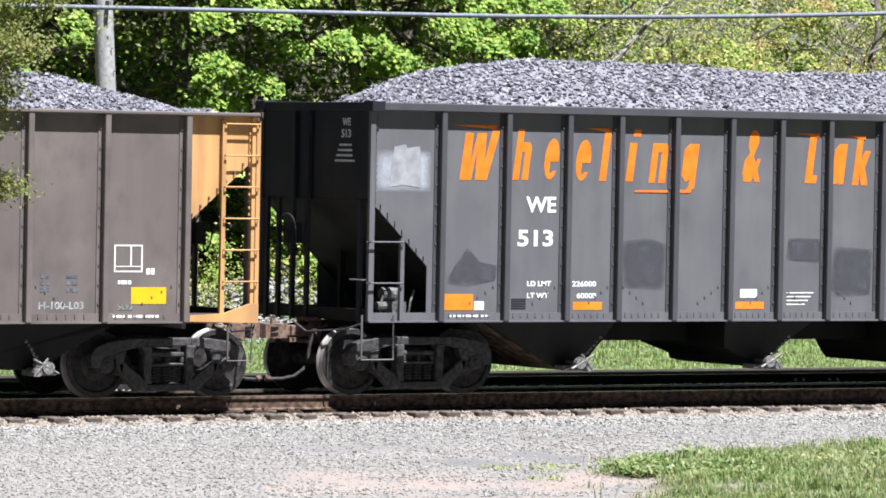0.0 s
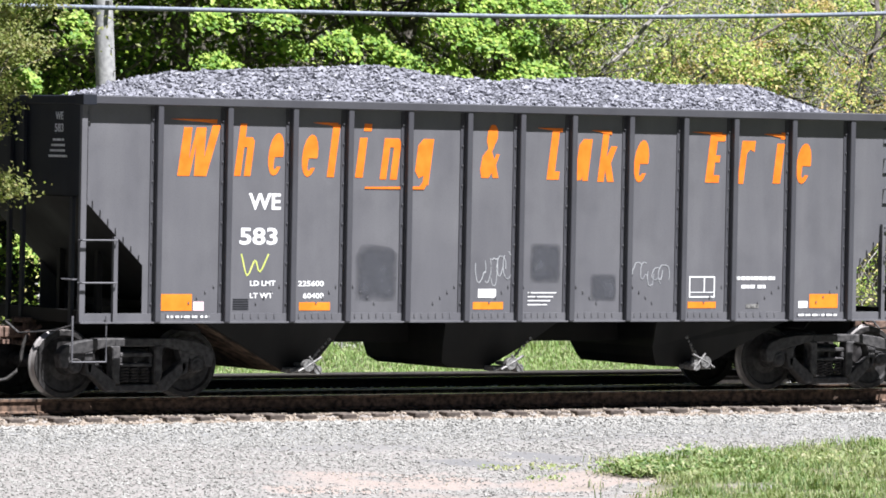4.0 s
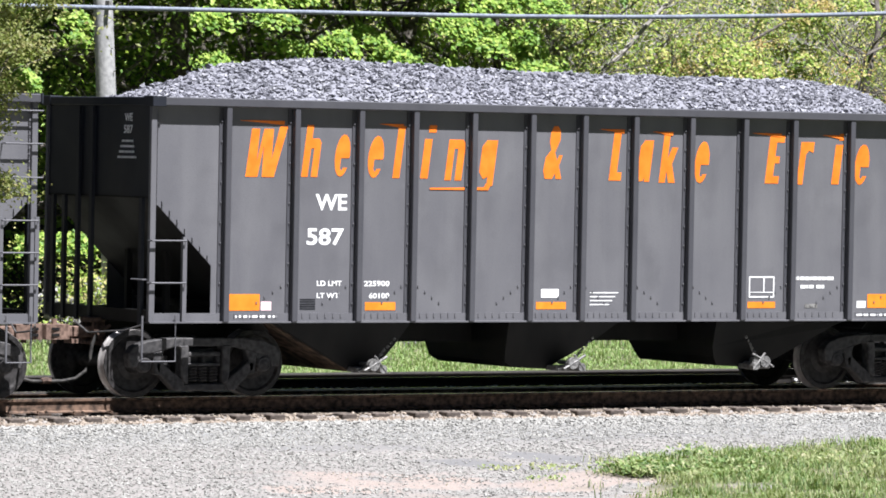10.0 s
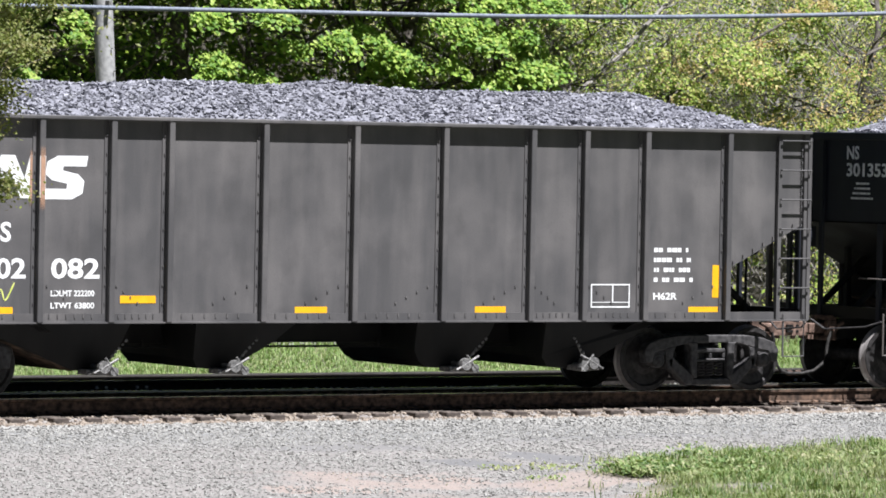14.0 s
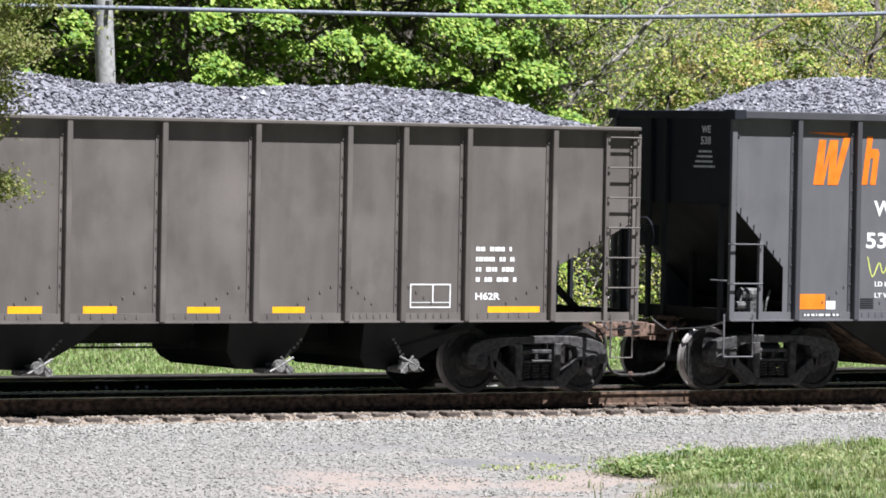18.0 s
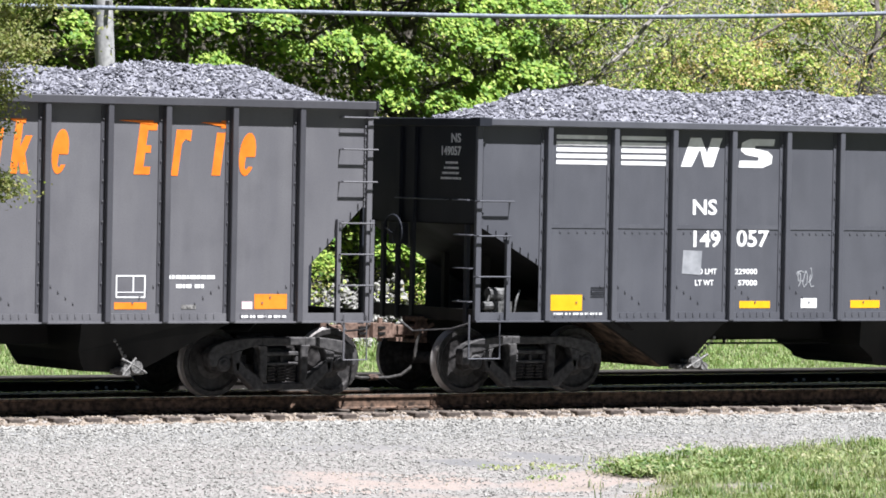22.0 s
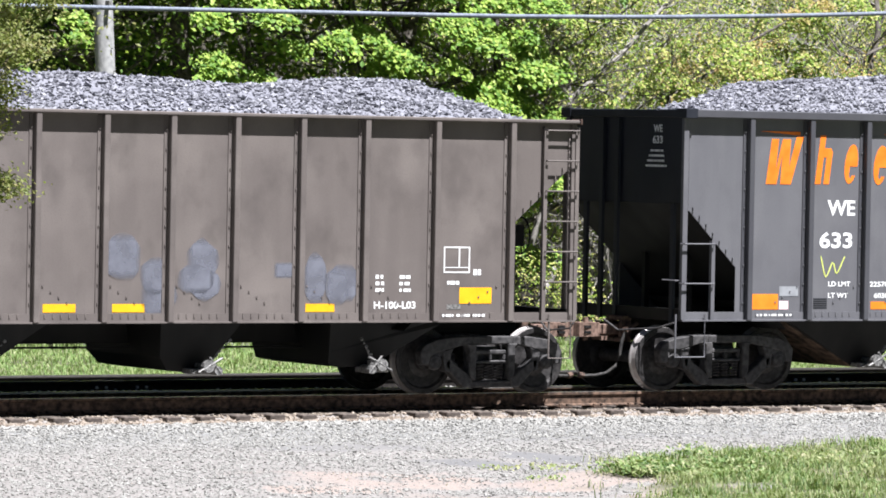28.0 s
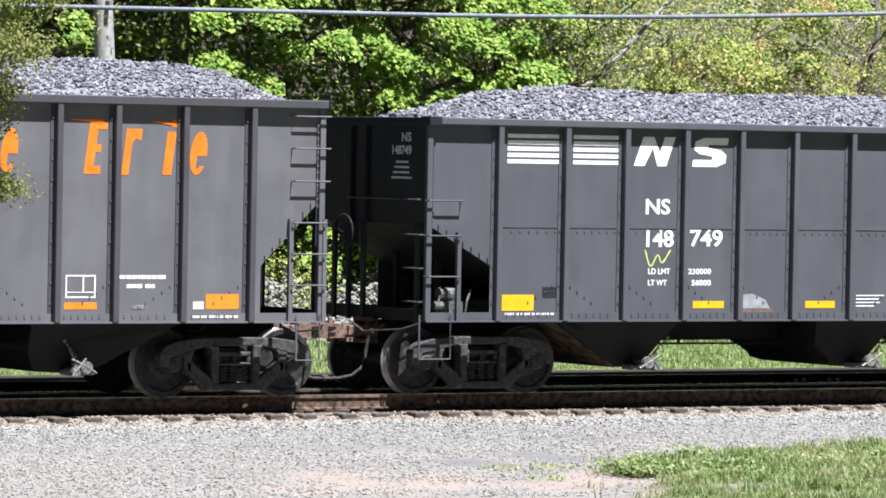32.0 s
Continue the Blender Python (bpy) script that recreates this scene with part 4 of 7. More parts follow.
            add_box(bm, *sorted((X(-0.73), X(-0.62))), -0.192 if e == 0 else -0.205, -0.17, z, z + 0.035)
            part("coupler_slot", bm, UNDER, car, "black block standing in for a shaded slot of the coupler head")
        bm = bmesh.new()
        add_tube(bm, [(X(-0.05), -1.45, 1.0), (X(-0.16), -1.2, 0.92), (X(-0.3), -0.4, 0.86), (X(-0.35), -0.1, 1.0)], 0.014, 6)
        part("uncoupling_lever", bm, TRUCK, car)
    # grab irons on the left end, braces
    bars = dict(ns=[(-1.48, -1.05, 2.22), (-1.48, -1.05, 1.76), (-1.48, -1.05, 1.30), (-1.40, -1.0, 2.70), (-0.75, 0.55, 2.70)], we=[(-1.48, -1.15, 1.60)],
                old=[(-1.48, -0.9, 1.62)], brown=[(-1.48, 0.9, 2.62), (-1.48, -1.2, 2.25), (-1.48, -1.2, 1.88), (-1.48, -1.2, 1.55)])[kind]
    for ya, yb, z in bars:
        bm = bmesh.new()
        add_tube(bm, [(0.03, ya, z), (-0.06, ya, z), (-0.06, yb, z), (0.03, yb, z)], 0.012, 6)
        part("grab_iron", bm, end_paint[0], car)
    if kind == "old":
        for y in (-0.4, 0.5):
            for e in (0, 1):
                bm = bmesh.new()
                xa, xb = (0.15, 1.15) if e == 0 else (L - 0.15, L - 1.15)
                add_tube(bm, [(xa, y, SILL + 0.06), (xb, y, 1.95)], 0.05, 6)
                part("brace", bm, UNDER, car)
        bm = bmesh.new()
        add_prism(bm, [(-0.02, 0.86), (0.03, 0.78), (0.16, 1.03), (0.36, 1.05), (0.16, 1.28), (0.02, 1.4)], -1.56, -1.53)
        part("jacking_pad", bm, P, car, "gusset plate at the corner")
        bm = bmesh.new()
        ring_y = [(0.13 + 0.06 * math.cos(a), -1.575, 1.12 + 0.06 * math.sin(a)) for a in np.linspace(0, 2 * math.pi, 17)]
        add_tube(bm, ring_y, 0.012, 5)
        part("tow_ring", bm, DIM_WHITE, car, "pale ring round a tow hole")
    # bays, gates, centre sill
    for poly in T["bays"]:
        if valve and kind == "we" and 5.8 < poly[0][0] < 5.9:
            poly = [(6.1, 1.1), (6.2, 0.63), (6.66, 0.46), (6.68, 0.38), (6.85, 0.34), (7.33, 0.76), (7.8, 1.1)]
        bm = bmesh.new()
        add_prism(bm, poly, -1.24, 1.24)
        for v in bm.verts:
            v.co.y *= (1.24 - 0.26 * max(1.1 - v.co.z, 0) / 0.76) / 1.24
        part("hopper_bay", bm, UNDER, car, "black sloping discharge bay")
    # dusty sloping sheet of the first bay
    (xa, za), (xb, zb) = T["bays"][0][1:3]
    xa, za = xa - 0.55 * (xb - xa), za + 0.55 * (za - zb)
    bm = bmesh.new()
    low = [bm.verts.new(q) for q in ((xa - 0.004, -1.18, za - 0.008), (xa - 0.004, 1.18, za - 0.008), (xb - 0.004, 0.97, zb - 0.008), (xb - 0.004, -0.97, zb - 0.008))]
    high = [bm.verts.new(v.co + Vector((0.003, 0, 0.006))) for v in low]
    bm.faces.new(low), bm.faces.new(high[::-1])
    for k in range(4):
        bm.faces.new((low[k], high[k], high[(k + 1) % 4], low[(k + 1) % 4]))
    part("slope_lining", bm, DUSTY_SLOPE, car, "brown dust-streaked sloping sheet")
    for gi, gx in enumerate(T["gates"]):
        flip = -1 if gi == len(T["gates"]) - 1 else 1
        g0 = gx
        gx = 0.0

        def gate_part(name, bm, label=""):
            for v in bm.verts:
                v.co.x = g0 + flip * v.co.x
            part(name, bm, GALV, car, label)
        bm = bmesh.new()
        y = -1.22
        add_box(bm, gx - 0.24, gx + 0.14, y - 0.02, y + 0.25, 0.33, 0.40)
        add_box(bm, gx - 0.02, gx + 0.10, y - 0.10, y, 0.38, 0.50)
        soften(bm, 0.008)
        add_tube(bm, [(gx - 0.22, y - 0.03, 0.34), (gx + 0.05, y - 0.05, 0.50), (gx + 0.16, y - 0.09, 0.66)], 0.013, 6)
        for k in range(6):
            q = Vector((gx + 0.04 + 0.045 * k, y - 0.08 - 0.012 * k, 0.52 + 0.052 * k))
            add_tube(bm, [q, q + Vector((0.016, -0.02, 0.022))], 0.02 if k % 2 else 0.012, 6)
        gate_part("discharge_gate", bm, "greasy gate lock and lever gear")
        bm = bmesh.new()
        add_tube(bm, [(gx - 0.05, y - 0.18, 0.44), (gx - 0.05, y - 0.10, 0.44)], 0.085, 12)
        add_tube(bm, [(gx - 0.05, y - 0.11, 0.44), (gx - 0.05, y + 0.2, 0.44)], 0.03, 8)
        add_tube(bm, [(gx + 0.10, y - 0.17, 0.38), (gx + 0.10, y + 0.1, 0.38)], 0.06, 10)
        gate_part("gate_pinion", bm, "greasy toothed gate pinion")
        bm = bmesh.new()
        add_tube(bm, [(gx - 0.20, y - 0.16, 0.36), (gx - 0.02, y - 0.17, 0.46), (gx + 0.16, y - 0.15, 0.55)], 0.018, 6)
        add_tube(bm, [(gx + 0.15, y - 0.16, 0.33), (gx - 0.04, y - 0.17, 0.56)], 0.016, 6)
        gate_part("gate_lever", bm)
    bm = bmesh.new()
    add_box(bm, 0.1, L - 0.1, -0.20, 0.20, 0.70, 1.0)
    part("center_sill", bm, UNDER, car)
    if kind != "we":
        bm = bmesh.new()
        add_tube(bm, [(2.2, -0.32, 0.66), (L - 2.2, -0.32, 0.645)], 0.017, 6)
        for hx in (5.0, 8.7, 8.9):
            add_box(bm, hx, hx + 0.03, -0.335, -0.305, 0.64, 0.74)
        part("brake_rod", bm, UNDER, car, "long black brake rod in hangers")
    for xc in T["trucks"]:
        build_truck(car, xc, wheelsets, False)
    # ladders and grab irons on the near side
    yl = -SIDE - 0.06
    zt = dict(we=(2.17, 2.42), old=(2.3, top - 0.1), ns=(2.26, 2.3), brown=(2.97, top - 0.1))[kind]
    for e in (0, 1):
        w = 0.52
        x0 = 0.0 if e == 0 else L - w
        if kind == "old" and e == 0:
            stiles, rungs = [], [(0.0, 0.55, 2.21), (0.0, 1.36, 1.60)]
        else:
            hi = zt[e]
            stiles = [x0 + 0.0, x0 + w] if e else [x0 + w]
            k = max(2, int((hi - SILL - 0.2) / (0.42 if e else 0.5)) + 1)
            rungs = [(x0, x0 + w, hi - 0.05 - i * (0.42 if e else 0.56)) for i in range(k) if hi - 0.05 - i * (0.42 if e else 0.56) > SILL + 0.2]
        if kind == "brown" and e == 0:
            rungs = [(x0, x0 + w, 2.545 - 0.337 * i) for i in range(5)]
        if kind in ("we", "ns") and e == 1:
            rungs += [(x0 + 0.02, x0 + w + 0.04, z) for z in ((2.93, 3.37, top - 0.22) if kind == "we" else (2.69, 3.15, top - 0.22))]
        if kind == "ns" and e == 0:
            rungs += [(x0, x0 + 0.56, 2.69)]
        for xs_ in stiles:
            bm = bmesh.new()
            add_box(bm, xs_ - 0.03, xs_ + 0.03, yl - 0.01, yl + 0.05, SILL + 0.02, zt[e])
            part("ladder_stile", bm, end_paint[e], car)
        for xa, xb, z in rungs:
            bm = bmesh.new()
            add_tube(bm, [(xa, yl + 0.06, z), (xa, yl - 0.05, z), (xb, yl - 0.05, z), (xb, yl + 0.06, z)], 0.013, 6)
            part("ladder_rung", bm, end_paint[e], car)
        bm = bmesh.new()
        xa, xb = (-0.10, 0.40) if e == 0 else (L - 0.42, L - 0.06)
        add_tube(bm, [(xa, yl, SILL + 0.1), (xa, yl, 0.52), (xb, yl, 0.52), (xb, yl, SILL + 0.1)], 0.016, 6)
        part("stirrup_step", bm, P, car, "bent steel stirrup step")
    # brake wheel on the end that carries the brake gear
    bm = bmesh.new()
    bx, by, bz = (-0.15, 0.45, 2.2) if valve else (L - 0.25, -0.5, 2.2)
    out = -1 if valve else 1
    add_tube(bm, [(bx, by + 0.26 * math.cos(a), bz + 0.26 * math.sin(a)) for a in np.linspace(0, 2 * math.pi, 25)], 0.014, 6)
    for a in (0.3, 2.4, 4.5):
        add_tube(bm, [(bx, by, bz), (bx, by + 0.26 * math.cos(a), bz + 0.26 * math.sin(a))], 0.01, 5)
    add_box(bm, *sorted((bx - 0.02 * out, bx - 0.17 * out)), by - 0.14, by + 0.14, bz - 0.15, bz + 0.15)
    add_tube(bm, [(bx - 0.09 * out, by, bz - 0.1), (bx - 0.09 * out, by, 1.05)], 0.02, 6)
    part("hand_brake", bm, UNDER if not valve else END_BLACK, car, "hand brake wheel and gear housing")
    if valve:
        bm = bmesh.new()
        add_tube(bm, [(0.40, -1.22, 1.40), (0.70, -1.22, 1.40)], 0.09, 12)
        add_tube(bm, [(0.30, -1.26, 1.24), (0.55, -1.26, 1.24)], 0.06, 10)
        add_tube(bm, [(0.62, -1.28, 1.16), (0.62, -1.28, 1.34)], 0.055, 10)
        add_box(bm, 0.46, 0.74, -1.32, -1.12, 1.06, 1.30)
        for px in (0.34, 0.44, 0.80):
            add_tube(bm, [(px, -1.26, 1.06), (px + 0.03, -1.28, 1.30), (px + 0.10, -1.26, 1.46)], 0.016, 6)
        part("brake_valve", bm, VALVE, car, "brake cylinder and valve on the end platform")
    return car


YD = -SIDE - 0.001


# ---------- markings ----------
def flat_part(name, polys, material, car, label="", y=YD):
    if name in ("paint_patch", "emblem_stripe") and len(polys) > 1:
        for q in polys:
            flat_part(name, [q], material, car, label, y)
        return None
    bm = bmesh.new()
    for i, q in enumerate(polys):
        plate(bm, q, y, 0.003 + 0.0004 * (i % 3))
    return part(name, bm, material, car, label)


def words(name, s, box, material, car, label="", shear=0.0):
    return part(name, text_mesh(s, *box, YD, material, shear), material, car, label)


def slant(poly, x0, x1, z0, z1, sh):
    """A polygon given in a unit box, set into a slanted box."""
    return [(x0 + u * (x1 - x0) + sh * (v - 0.5) * (z1 - z0), z0 + v * (z1 - z0)) for u, v in poly]


FORK = [(0, 0), (0.4, 0), (0.4, 0.55), (0.6, 0.55), (0.6, 0), (1, 0), (1, 0.66), (0.85, 0.74), (0.4, 0.74), (0.4, 1), (0, 1)]
ARCH = [(0, 0), (0.38, 0), (0.38, 0.78), (0.6, 0.78), (0.6, 0), (1, 0), (1, 0.88), (0.85, 1), (0, 1)]
HOOK = [(0.6, 0), (1, 0), (1, 1), (0.3, 1), (0, 0.85), (0, 0.3), (0.3, 0.15), (0.6, 0.2)]
KNOT = [(0.15, 0), (0.6, 0), (0.75, 0.1), (0.85, 0), (1.2, 0), (0.95, 0.25), (1.1, 0.45), (0.9, 0.45), (0.8, 0.35), (0.6, 0.5), (0.85, 0.75), (0.8, 0.92), (0.6, 1), (0.35, 1), (0.2, 0.88), (0.2, 0.7), (0.35, 0.55), (0.05, 0.4), (0, 0.15)]
POD = [(0, 0.15), (0.15, 0), (0.5, 0.02), (0.6, 0.1), (0.6, 0), (1, 0), (1, 1), (0.35, 1), (0.05, 0.85)]
KICK = [(0, 0), (0.4, 0), (0.4, 0.25), (0.62, 0), (1.05, 0), (0.72, 0.38), (1.0, 0.72), (0.62, 0.72), (0.4, 0.5), (0.4, 1), (0, 1)]
BEAN = [(0.5 + 0.5 * math.cos(a), 0.5 + 0.5 * math.sin(a)) for a in np.linspace(0.0, math.radians(325), 18)] + [(0.62, 0.21), (0.62, 0.17), (0.5, 0.14), (0.42, 0.2), (0.42, 0.44), (0.98, 0.44)]
FOOT = [(0, 0), (1, 0), (1, 0.16), (0.6, 0.16), (0.6, 1), (0, 1)]
COMB = [(0, 0), (0.9, 0), (0.9, 0.15), (0.5, 0.15), (0.5, 0.42), (0.8, 0.42), (0.8, 0.56), (0.5, 0.56), (0.5, 0.85), (1, 0.85), (1, 1), (0, 1)]
FLAG = [(0, 0), (0.45, 0), (0.45, 0.7), (0.65, 0.8), (1, 0.75), (1, 1), (0, 1)]
STEM = [(0, 0), (1, 0), (1, 1), (0, 1)]
ZIG = [(0, 0), (0.33, 0), (0.40, 0.62), (0.45, 0), (0.78, 0), (1.0, 1), (0.78, 1), (0.66, 0.35), (0.62, 0.95), (0.36, 0.95), (0.26, 0.3), (0.24, 0.95), (0.02, 0.95)]
CURL = [(0.0, 0.0), (0.75, 0.0), (1.0, 0.14), (1.0, 0.42), (0.82, 0.58), (0.42, 0.66), (0.42, 0.76), (1.0, 0.76), (1.0, 1.0), (0.25, 1.0), (0.0, 0.86), (0.0, 0.58), (0.18, 0.44), (0.58, 0.36), (0.58, 0.24), (0.0, 0.24)]


def company_band(car):
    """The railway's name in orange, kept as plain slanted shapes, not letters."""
    y, sh = YD, 0.13
    for shape, x0, x1, z1, z0 in ((ZIG, 1.49, 2.05, 3.66, 2.98), (FORK, 2.35, 2.60, 3.69, 2.99), (BEAN, 2.83, 3.06, 3.57, 3.0), (BEAN, 3.35, 3.59, 3.56, 2.99), (STEM, 3.78, 3.89, 3.70, 2.99),
                                  (STEM, 4.21, 4.33, 3.53, 2.99), (STEM, 4.31, 4.43, 3.72, 3.62), (ARCH, 4.6, 4.87, 3.53, 2.97), (HOOK, 5.14, 5.38, 3.53, 2.90), (KNOT, 6.20, 6.46, 3.74, 3.01),
                                  (FOOT, 7.30, 7.50, 3.71, 3.0), (POD, 7.75, 7.97, 3.57, 2.99), (KICK, 8.14, 8.40, 3.67, 2.98), (BEAN, 8.71, 8.95, 3.57, 2.98), (COMB, 9.96, 10.22, 3.68, 2.99),
                                  (FLAG, 10.51, 10.74, 3.59, 2.98), (STEM, 11.12, 11.25, 3.56, 2.99), (STEM, 11.22, 11.34, 3.72, 3.62), (BEAN, 11.50, 11.75, 3.57, 2.99)):
        bm = bmesh.new()
        plate(bm, slant(shape, x0, x1, z0, z1, sh), y)
        part("name_shape", bm, ORANGE, car, "slanted orange shape of the company name")
    for x0, x1, z in ((1.35, 2.03, 3.71), (3.52, 3.89, 3.70), (7.1, 7.50, 3.69), (7.99, 8.32, 3.67), (9.69, 10.19, 3.68), (10.92, 11.26, 3.67)):
        flat_part("name_flash", [[(x0, z + 0.02), (x1, z - 0.03), (x1 + 0.01, z + 0.025), (x0, z + 0.024)]], ORANGE, car, y=YD - 0.004)
    flat_part("name_flash", [[(4.33, 2.84), (5.27, 2.84), (5.35, 2.98), (5.27, 2.98), (5.2, 2.88), (4.33, 2.865)]], ORANGE, car, y=YD - 0.004)


def small_bars(car, rows, material=WHITE, name="fine_print", y=YD):
    flat_part(name, [rect(*r) for r in rows], material, car, "small illegible stencilled data", y)["kind"] = "stuff"


def dash_rows(x0, x1, z, h, cuts, seed):
    r = random.Random(seed)
    out, x = [], x0
    while x < x1 - 0.02:
        w = min(r.uniform(0.03, 0.09), x1 - x)
        out.append((x, x + w, z, z + h))
        x += w + r.choice((0.012, 0.014, cuts))
    return out


def frame_box(car, x0, x1, z0, z1, w=0.018):
    m = (x0 + x1) / 2 + 0.03
    flat_part("test_panel", [rect(x0, x1, z0, z0 + w), rect(x0, x1, z1 - w, z1), rect(x0, x0 + w, z0 + w, z1 - w), rect(x1 - w, x1, z0 + w, z1 - w),
                             rect(m, m + w, z0 + 0.08, z1 - w), rect(x0 + w, x1 - w, z0 + 0.07, z0 + 0.08)], WHITE, car, "white outlined test data panel")


def tape(car, x0, x1, z0, z1, material, label):
    flat_part("reflector", [rect(x0, x1, z0, z1)], material, car, label)


def chalk_w(car, x0, x1, z0, z1):
    bm = bmesh.new()
    w = x1 - x0
    stroke(bm, [(x0, z1), (x0 + 0.22 * w, z0), (x0 + 0.5 * w, z0 + 0.7 * (z1 - z0)), (x0 + 0.68 * w, z0 + 0.05), (x1, z1)], 0.022, YD)
    part("chalk_mark", bm, CHALK, car, "hand-drawn yellow-green chalk mark")


def louvre(car, x0, x1, z0, z1, material=PATCH_DARK):
    k = 5
    h = (z1 - z0) / k
    flat_part("routing_rack", [rect(x0, x1, z0 + i * h, z0 + (i + 0.6) * h) for i in range(k)], material, car, "small slatted card rack")


def mark_we(car, number, load, tare, chalk=False, pink=True, tare_y=0):
    company_band(car)
    words("reporting_mark", "WE", (2.54, 3.03, 2.54, 2.76), WHITE, car, "white reporting mark")
    words("car_number", number, (2.41, 2.99, 2.07, 2.30), WHITE, car, "white car number")
    words("stencil", "LD LMT", (2.58, 2.97, 1.52, 1.59), WHITE, car)
    words("stencil", "LT WT", (2.58, 2.93, 1.355, 1.425), WHITE, car)
    words("stencil", load, (3.32, 3.72, 1.515, 1.59), WHITE, car)
    words("stencil", tare, (3.40, 3.72, 1.35, 1.425), WHITE, car)
    tape(car, 1.22, 1.70, 1.19, 1.41, REFLECT_O, "orange reflective tape")
    tape(car, 1.72, 1.88, 1.19, 1.31, PINK if pink else WHITE, "small pale tag")
    tape(car, 3.34, 3.82, 1.19, 1.30, REFLECT_O, "orange reflective tape")
    tape(car, 6.09, 6.58, 1.20, 1.30, REFLECT_O, "orange reflective tape")
    tape(car, 6.17, 6.46, 1.36, 1.48, WHITE, "white tag")
    tape(car, 9.66, 10.14, 1.21, 1.30, REFLECT_O, "orange reflective tape")
    tape(car, 11.77, 12.27, 1.21, 1.41, REFLECT_O, "orange reflective tape")
    tape(car, 11.58, 11.74, 1.21, 1.31, WHITE if pink else PINK, "small pale tag")
    frame_box(car, 9.68, 10.12, 1.36, 1.66)
    small_bars(car, dash_rows(10.46, 11.16, 1.61, 0.05, 0.07, 1) + dash_rows(10.58, 11.0, 1.49, 0.05, 0.05, 2))
    small_bars(car, [(6.98, 7.45, 1.42, 1.435), (6.98, 7.40, 1.365, 1.38), (6.98, 7.35, 1.31, 1.325), (6.98, 7.30, 1.255, 1.27)])
    small_bars(car, dash_rows(1.3, 2.0, 1.095, 0.03, 0.03, 3) + dash_rows(11.55, 12.25, 1.095, 0.03, 0.03, 4), y=-SIDE - 0.021)
    louvre(car, 2.32, 2.56, 1.20, 1.36)
    flat_part("card_holder", [rect(10.66, 10.88, 1.21, 1.27)], GALV, car)
    if chalk:
        chalk_w(car, 2.44, 2.86, 1.66, 1.95)
    end_marks(car, "WE", number, 3.80, "we")


def end_marks(car, mark, number, z, kind):
    """Faint white reporting mark and data on the shaded left end."""
    def on_end(me):
        n = len(me.vertices)
        co = np.empty(n * 3, np.float32)
        me.vertices.foreach_get("co", co)
        co = co.reshape(-1, 3)
        out = np.stack([np.full(n, 0.0235 if kind == "brown" else 0.026, np.float32) - (co[:, 1] - YD) * -1.0, -co[:, 0], co[:, 2]], 1)
        me.vertices.foreach_set("co", out.astype(np.float32).ravel())
        me.update()
        return me
    m0, m1, n0, n1, hm, hn = dict(we=(0.73, 0.95, 0.71, 0.96, 0.105, 0.115), old=(0.42, 0.72, 0.42, 1.42, 0.20, 0.20), ns=(0.80, 1.05, 0.55, 1.06, 0.13, 0.13), brown=(0.80, 1.02, 0.62, 1.22, 0.13, 0.15))[kind]
    part("end_mark", on_end(text_mesh(mark, m0, m1, z - hm, z, YD, WHITE)), WHITE, car, "white mark on the shaded end")
    part("end_number", on_end(text_mesh(number, n0, n1, z - hm - hn - 0.05, z - hm - 0.05, YD, WHITE)), WHITE, car, "white number on the shaded end")
    if kind == "brown":
        return
    bm = bmesh.new()
    for i in range(4):
        for a, b, zz, zt in dash_rows(0.66 - 0.04 * i, 0.98 + 0.03 * i, z - hm - hn - 0.165 - 0.072 * i, 0.03, 0.02, 20 + i):
            add_box(bm, 0.022, 0.0285, -b, -a, zz, zt)
    part("end_data", bm, WHITE, car)["kind"] = "stuff"


def herald(car, kind):
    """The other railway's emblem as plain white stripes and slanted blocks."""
    if kind == "old":
        for i in range(5):
            z = 3.22 - 0.135 * i
            flat_part("emblem_stripe", [rect(0.58, 1.33, z - 0.10, z - 0.015), rect(1.475, 2.22 - 0.05 * i, z - 0.10, z - 0.015)], WHITE, car, "white emblem stripe")
            flat_part("emblem_stripe", [rect(1.33, 1.388, z - 0.10, z - 0.015)], WHITE, car, "white emblem stripe on a flange", y=-SIDE - 0.015)
            flat_part("emblem_stripe", [rect(1.388, 1.472, z - 0.10, z - 0.015)], WHITE, car, "white emblem stripe on a rib", y=-EDGE - 0.001)
        flat_part("emblem_block", [rect(2.788, 2.872, 2.67, 3.22)], WHITE, car, "white emblem block on a rib", y=-EDGE - 0.001)
        flat_part("emblem_block", [[(2.05, 2.66), (2.25, 2.66), (2.42, 3.0), (2.56, 2.66), (2.74, 2.66), (2.90, 3.22), (2.70, 3.22), (2.62, 2.92), (2.48, 3.22), (2.28, 3.22)]], WHITE, car, "slanted white emblem block")
        flat_part("emblem_block", [slant(CURL, 2.92, 3.50, 2.65, 3.22, 0.15)], WHITE, car, "slanted white emblem block")
    else:
        for x0, x1 in ((1.31, 2.15), (2.39, 3.14)):
            flat_part("emblem_stripe", [rect(x0, x1, 3.57 - 0.088 * i, 3.625 - 0.088 * i) for i in range(5)], WHITE, car, "white emblem stripes")
        flat_part("emblem_block", [[(3.40, 3.21), (3.58, 3.21), (3.72, 3.46), (3.80, 3.21), (3.95, 3.21), (4.10, 3.62), (3.92, 3.62), (3.84, 3.40), (3.74, 3.62), (3.56, 3.62)]], WHITE, car, "slanted white emblem block")
        flat_part("emblem_block", [slant(CURL, 4.42, 4.98, 3.21, 3.62, 0.15)], WHITE, car, "slanted white emblem block")


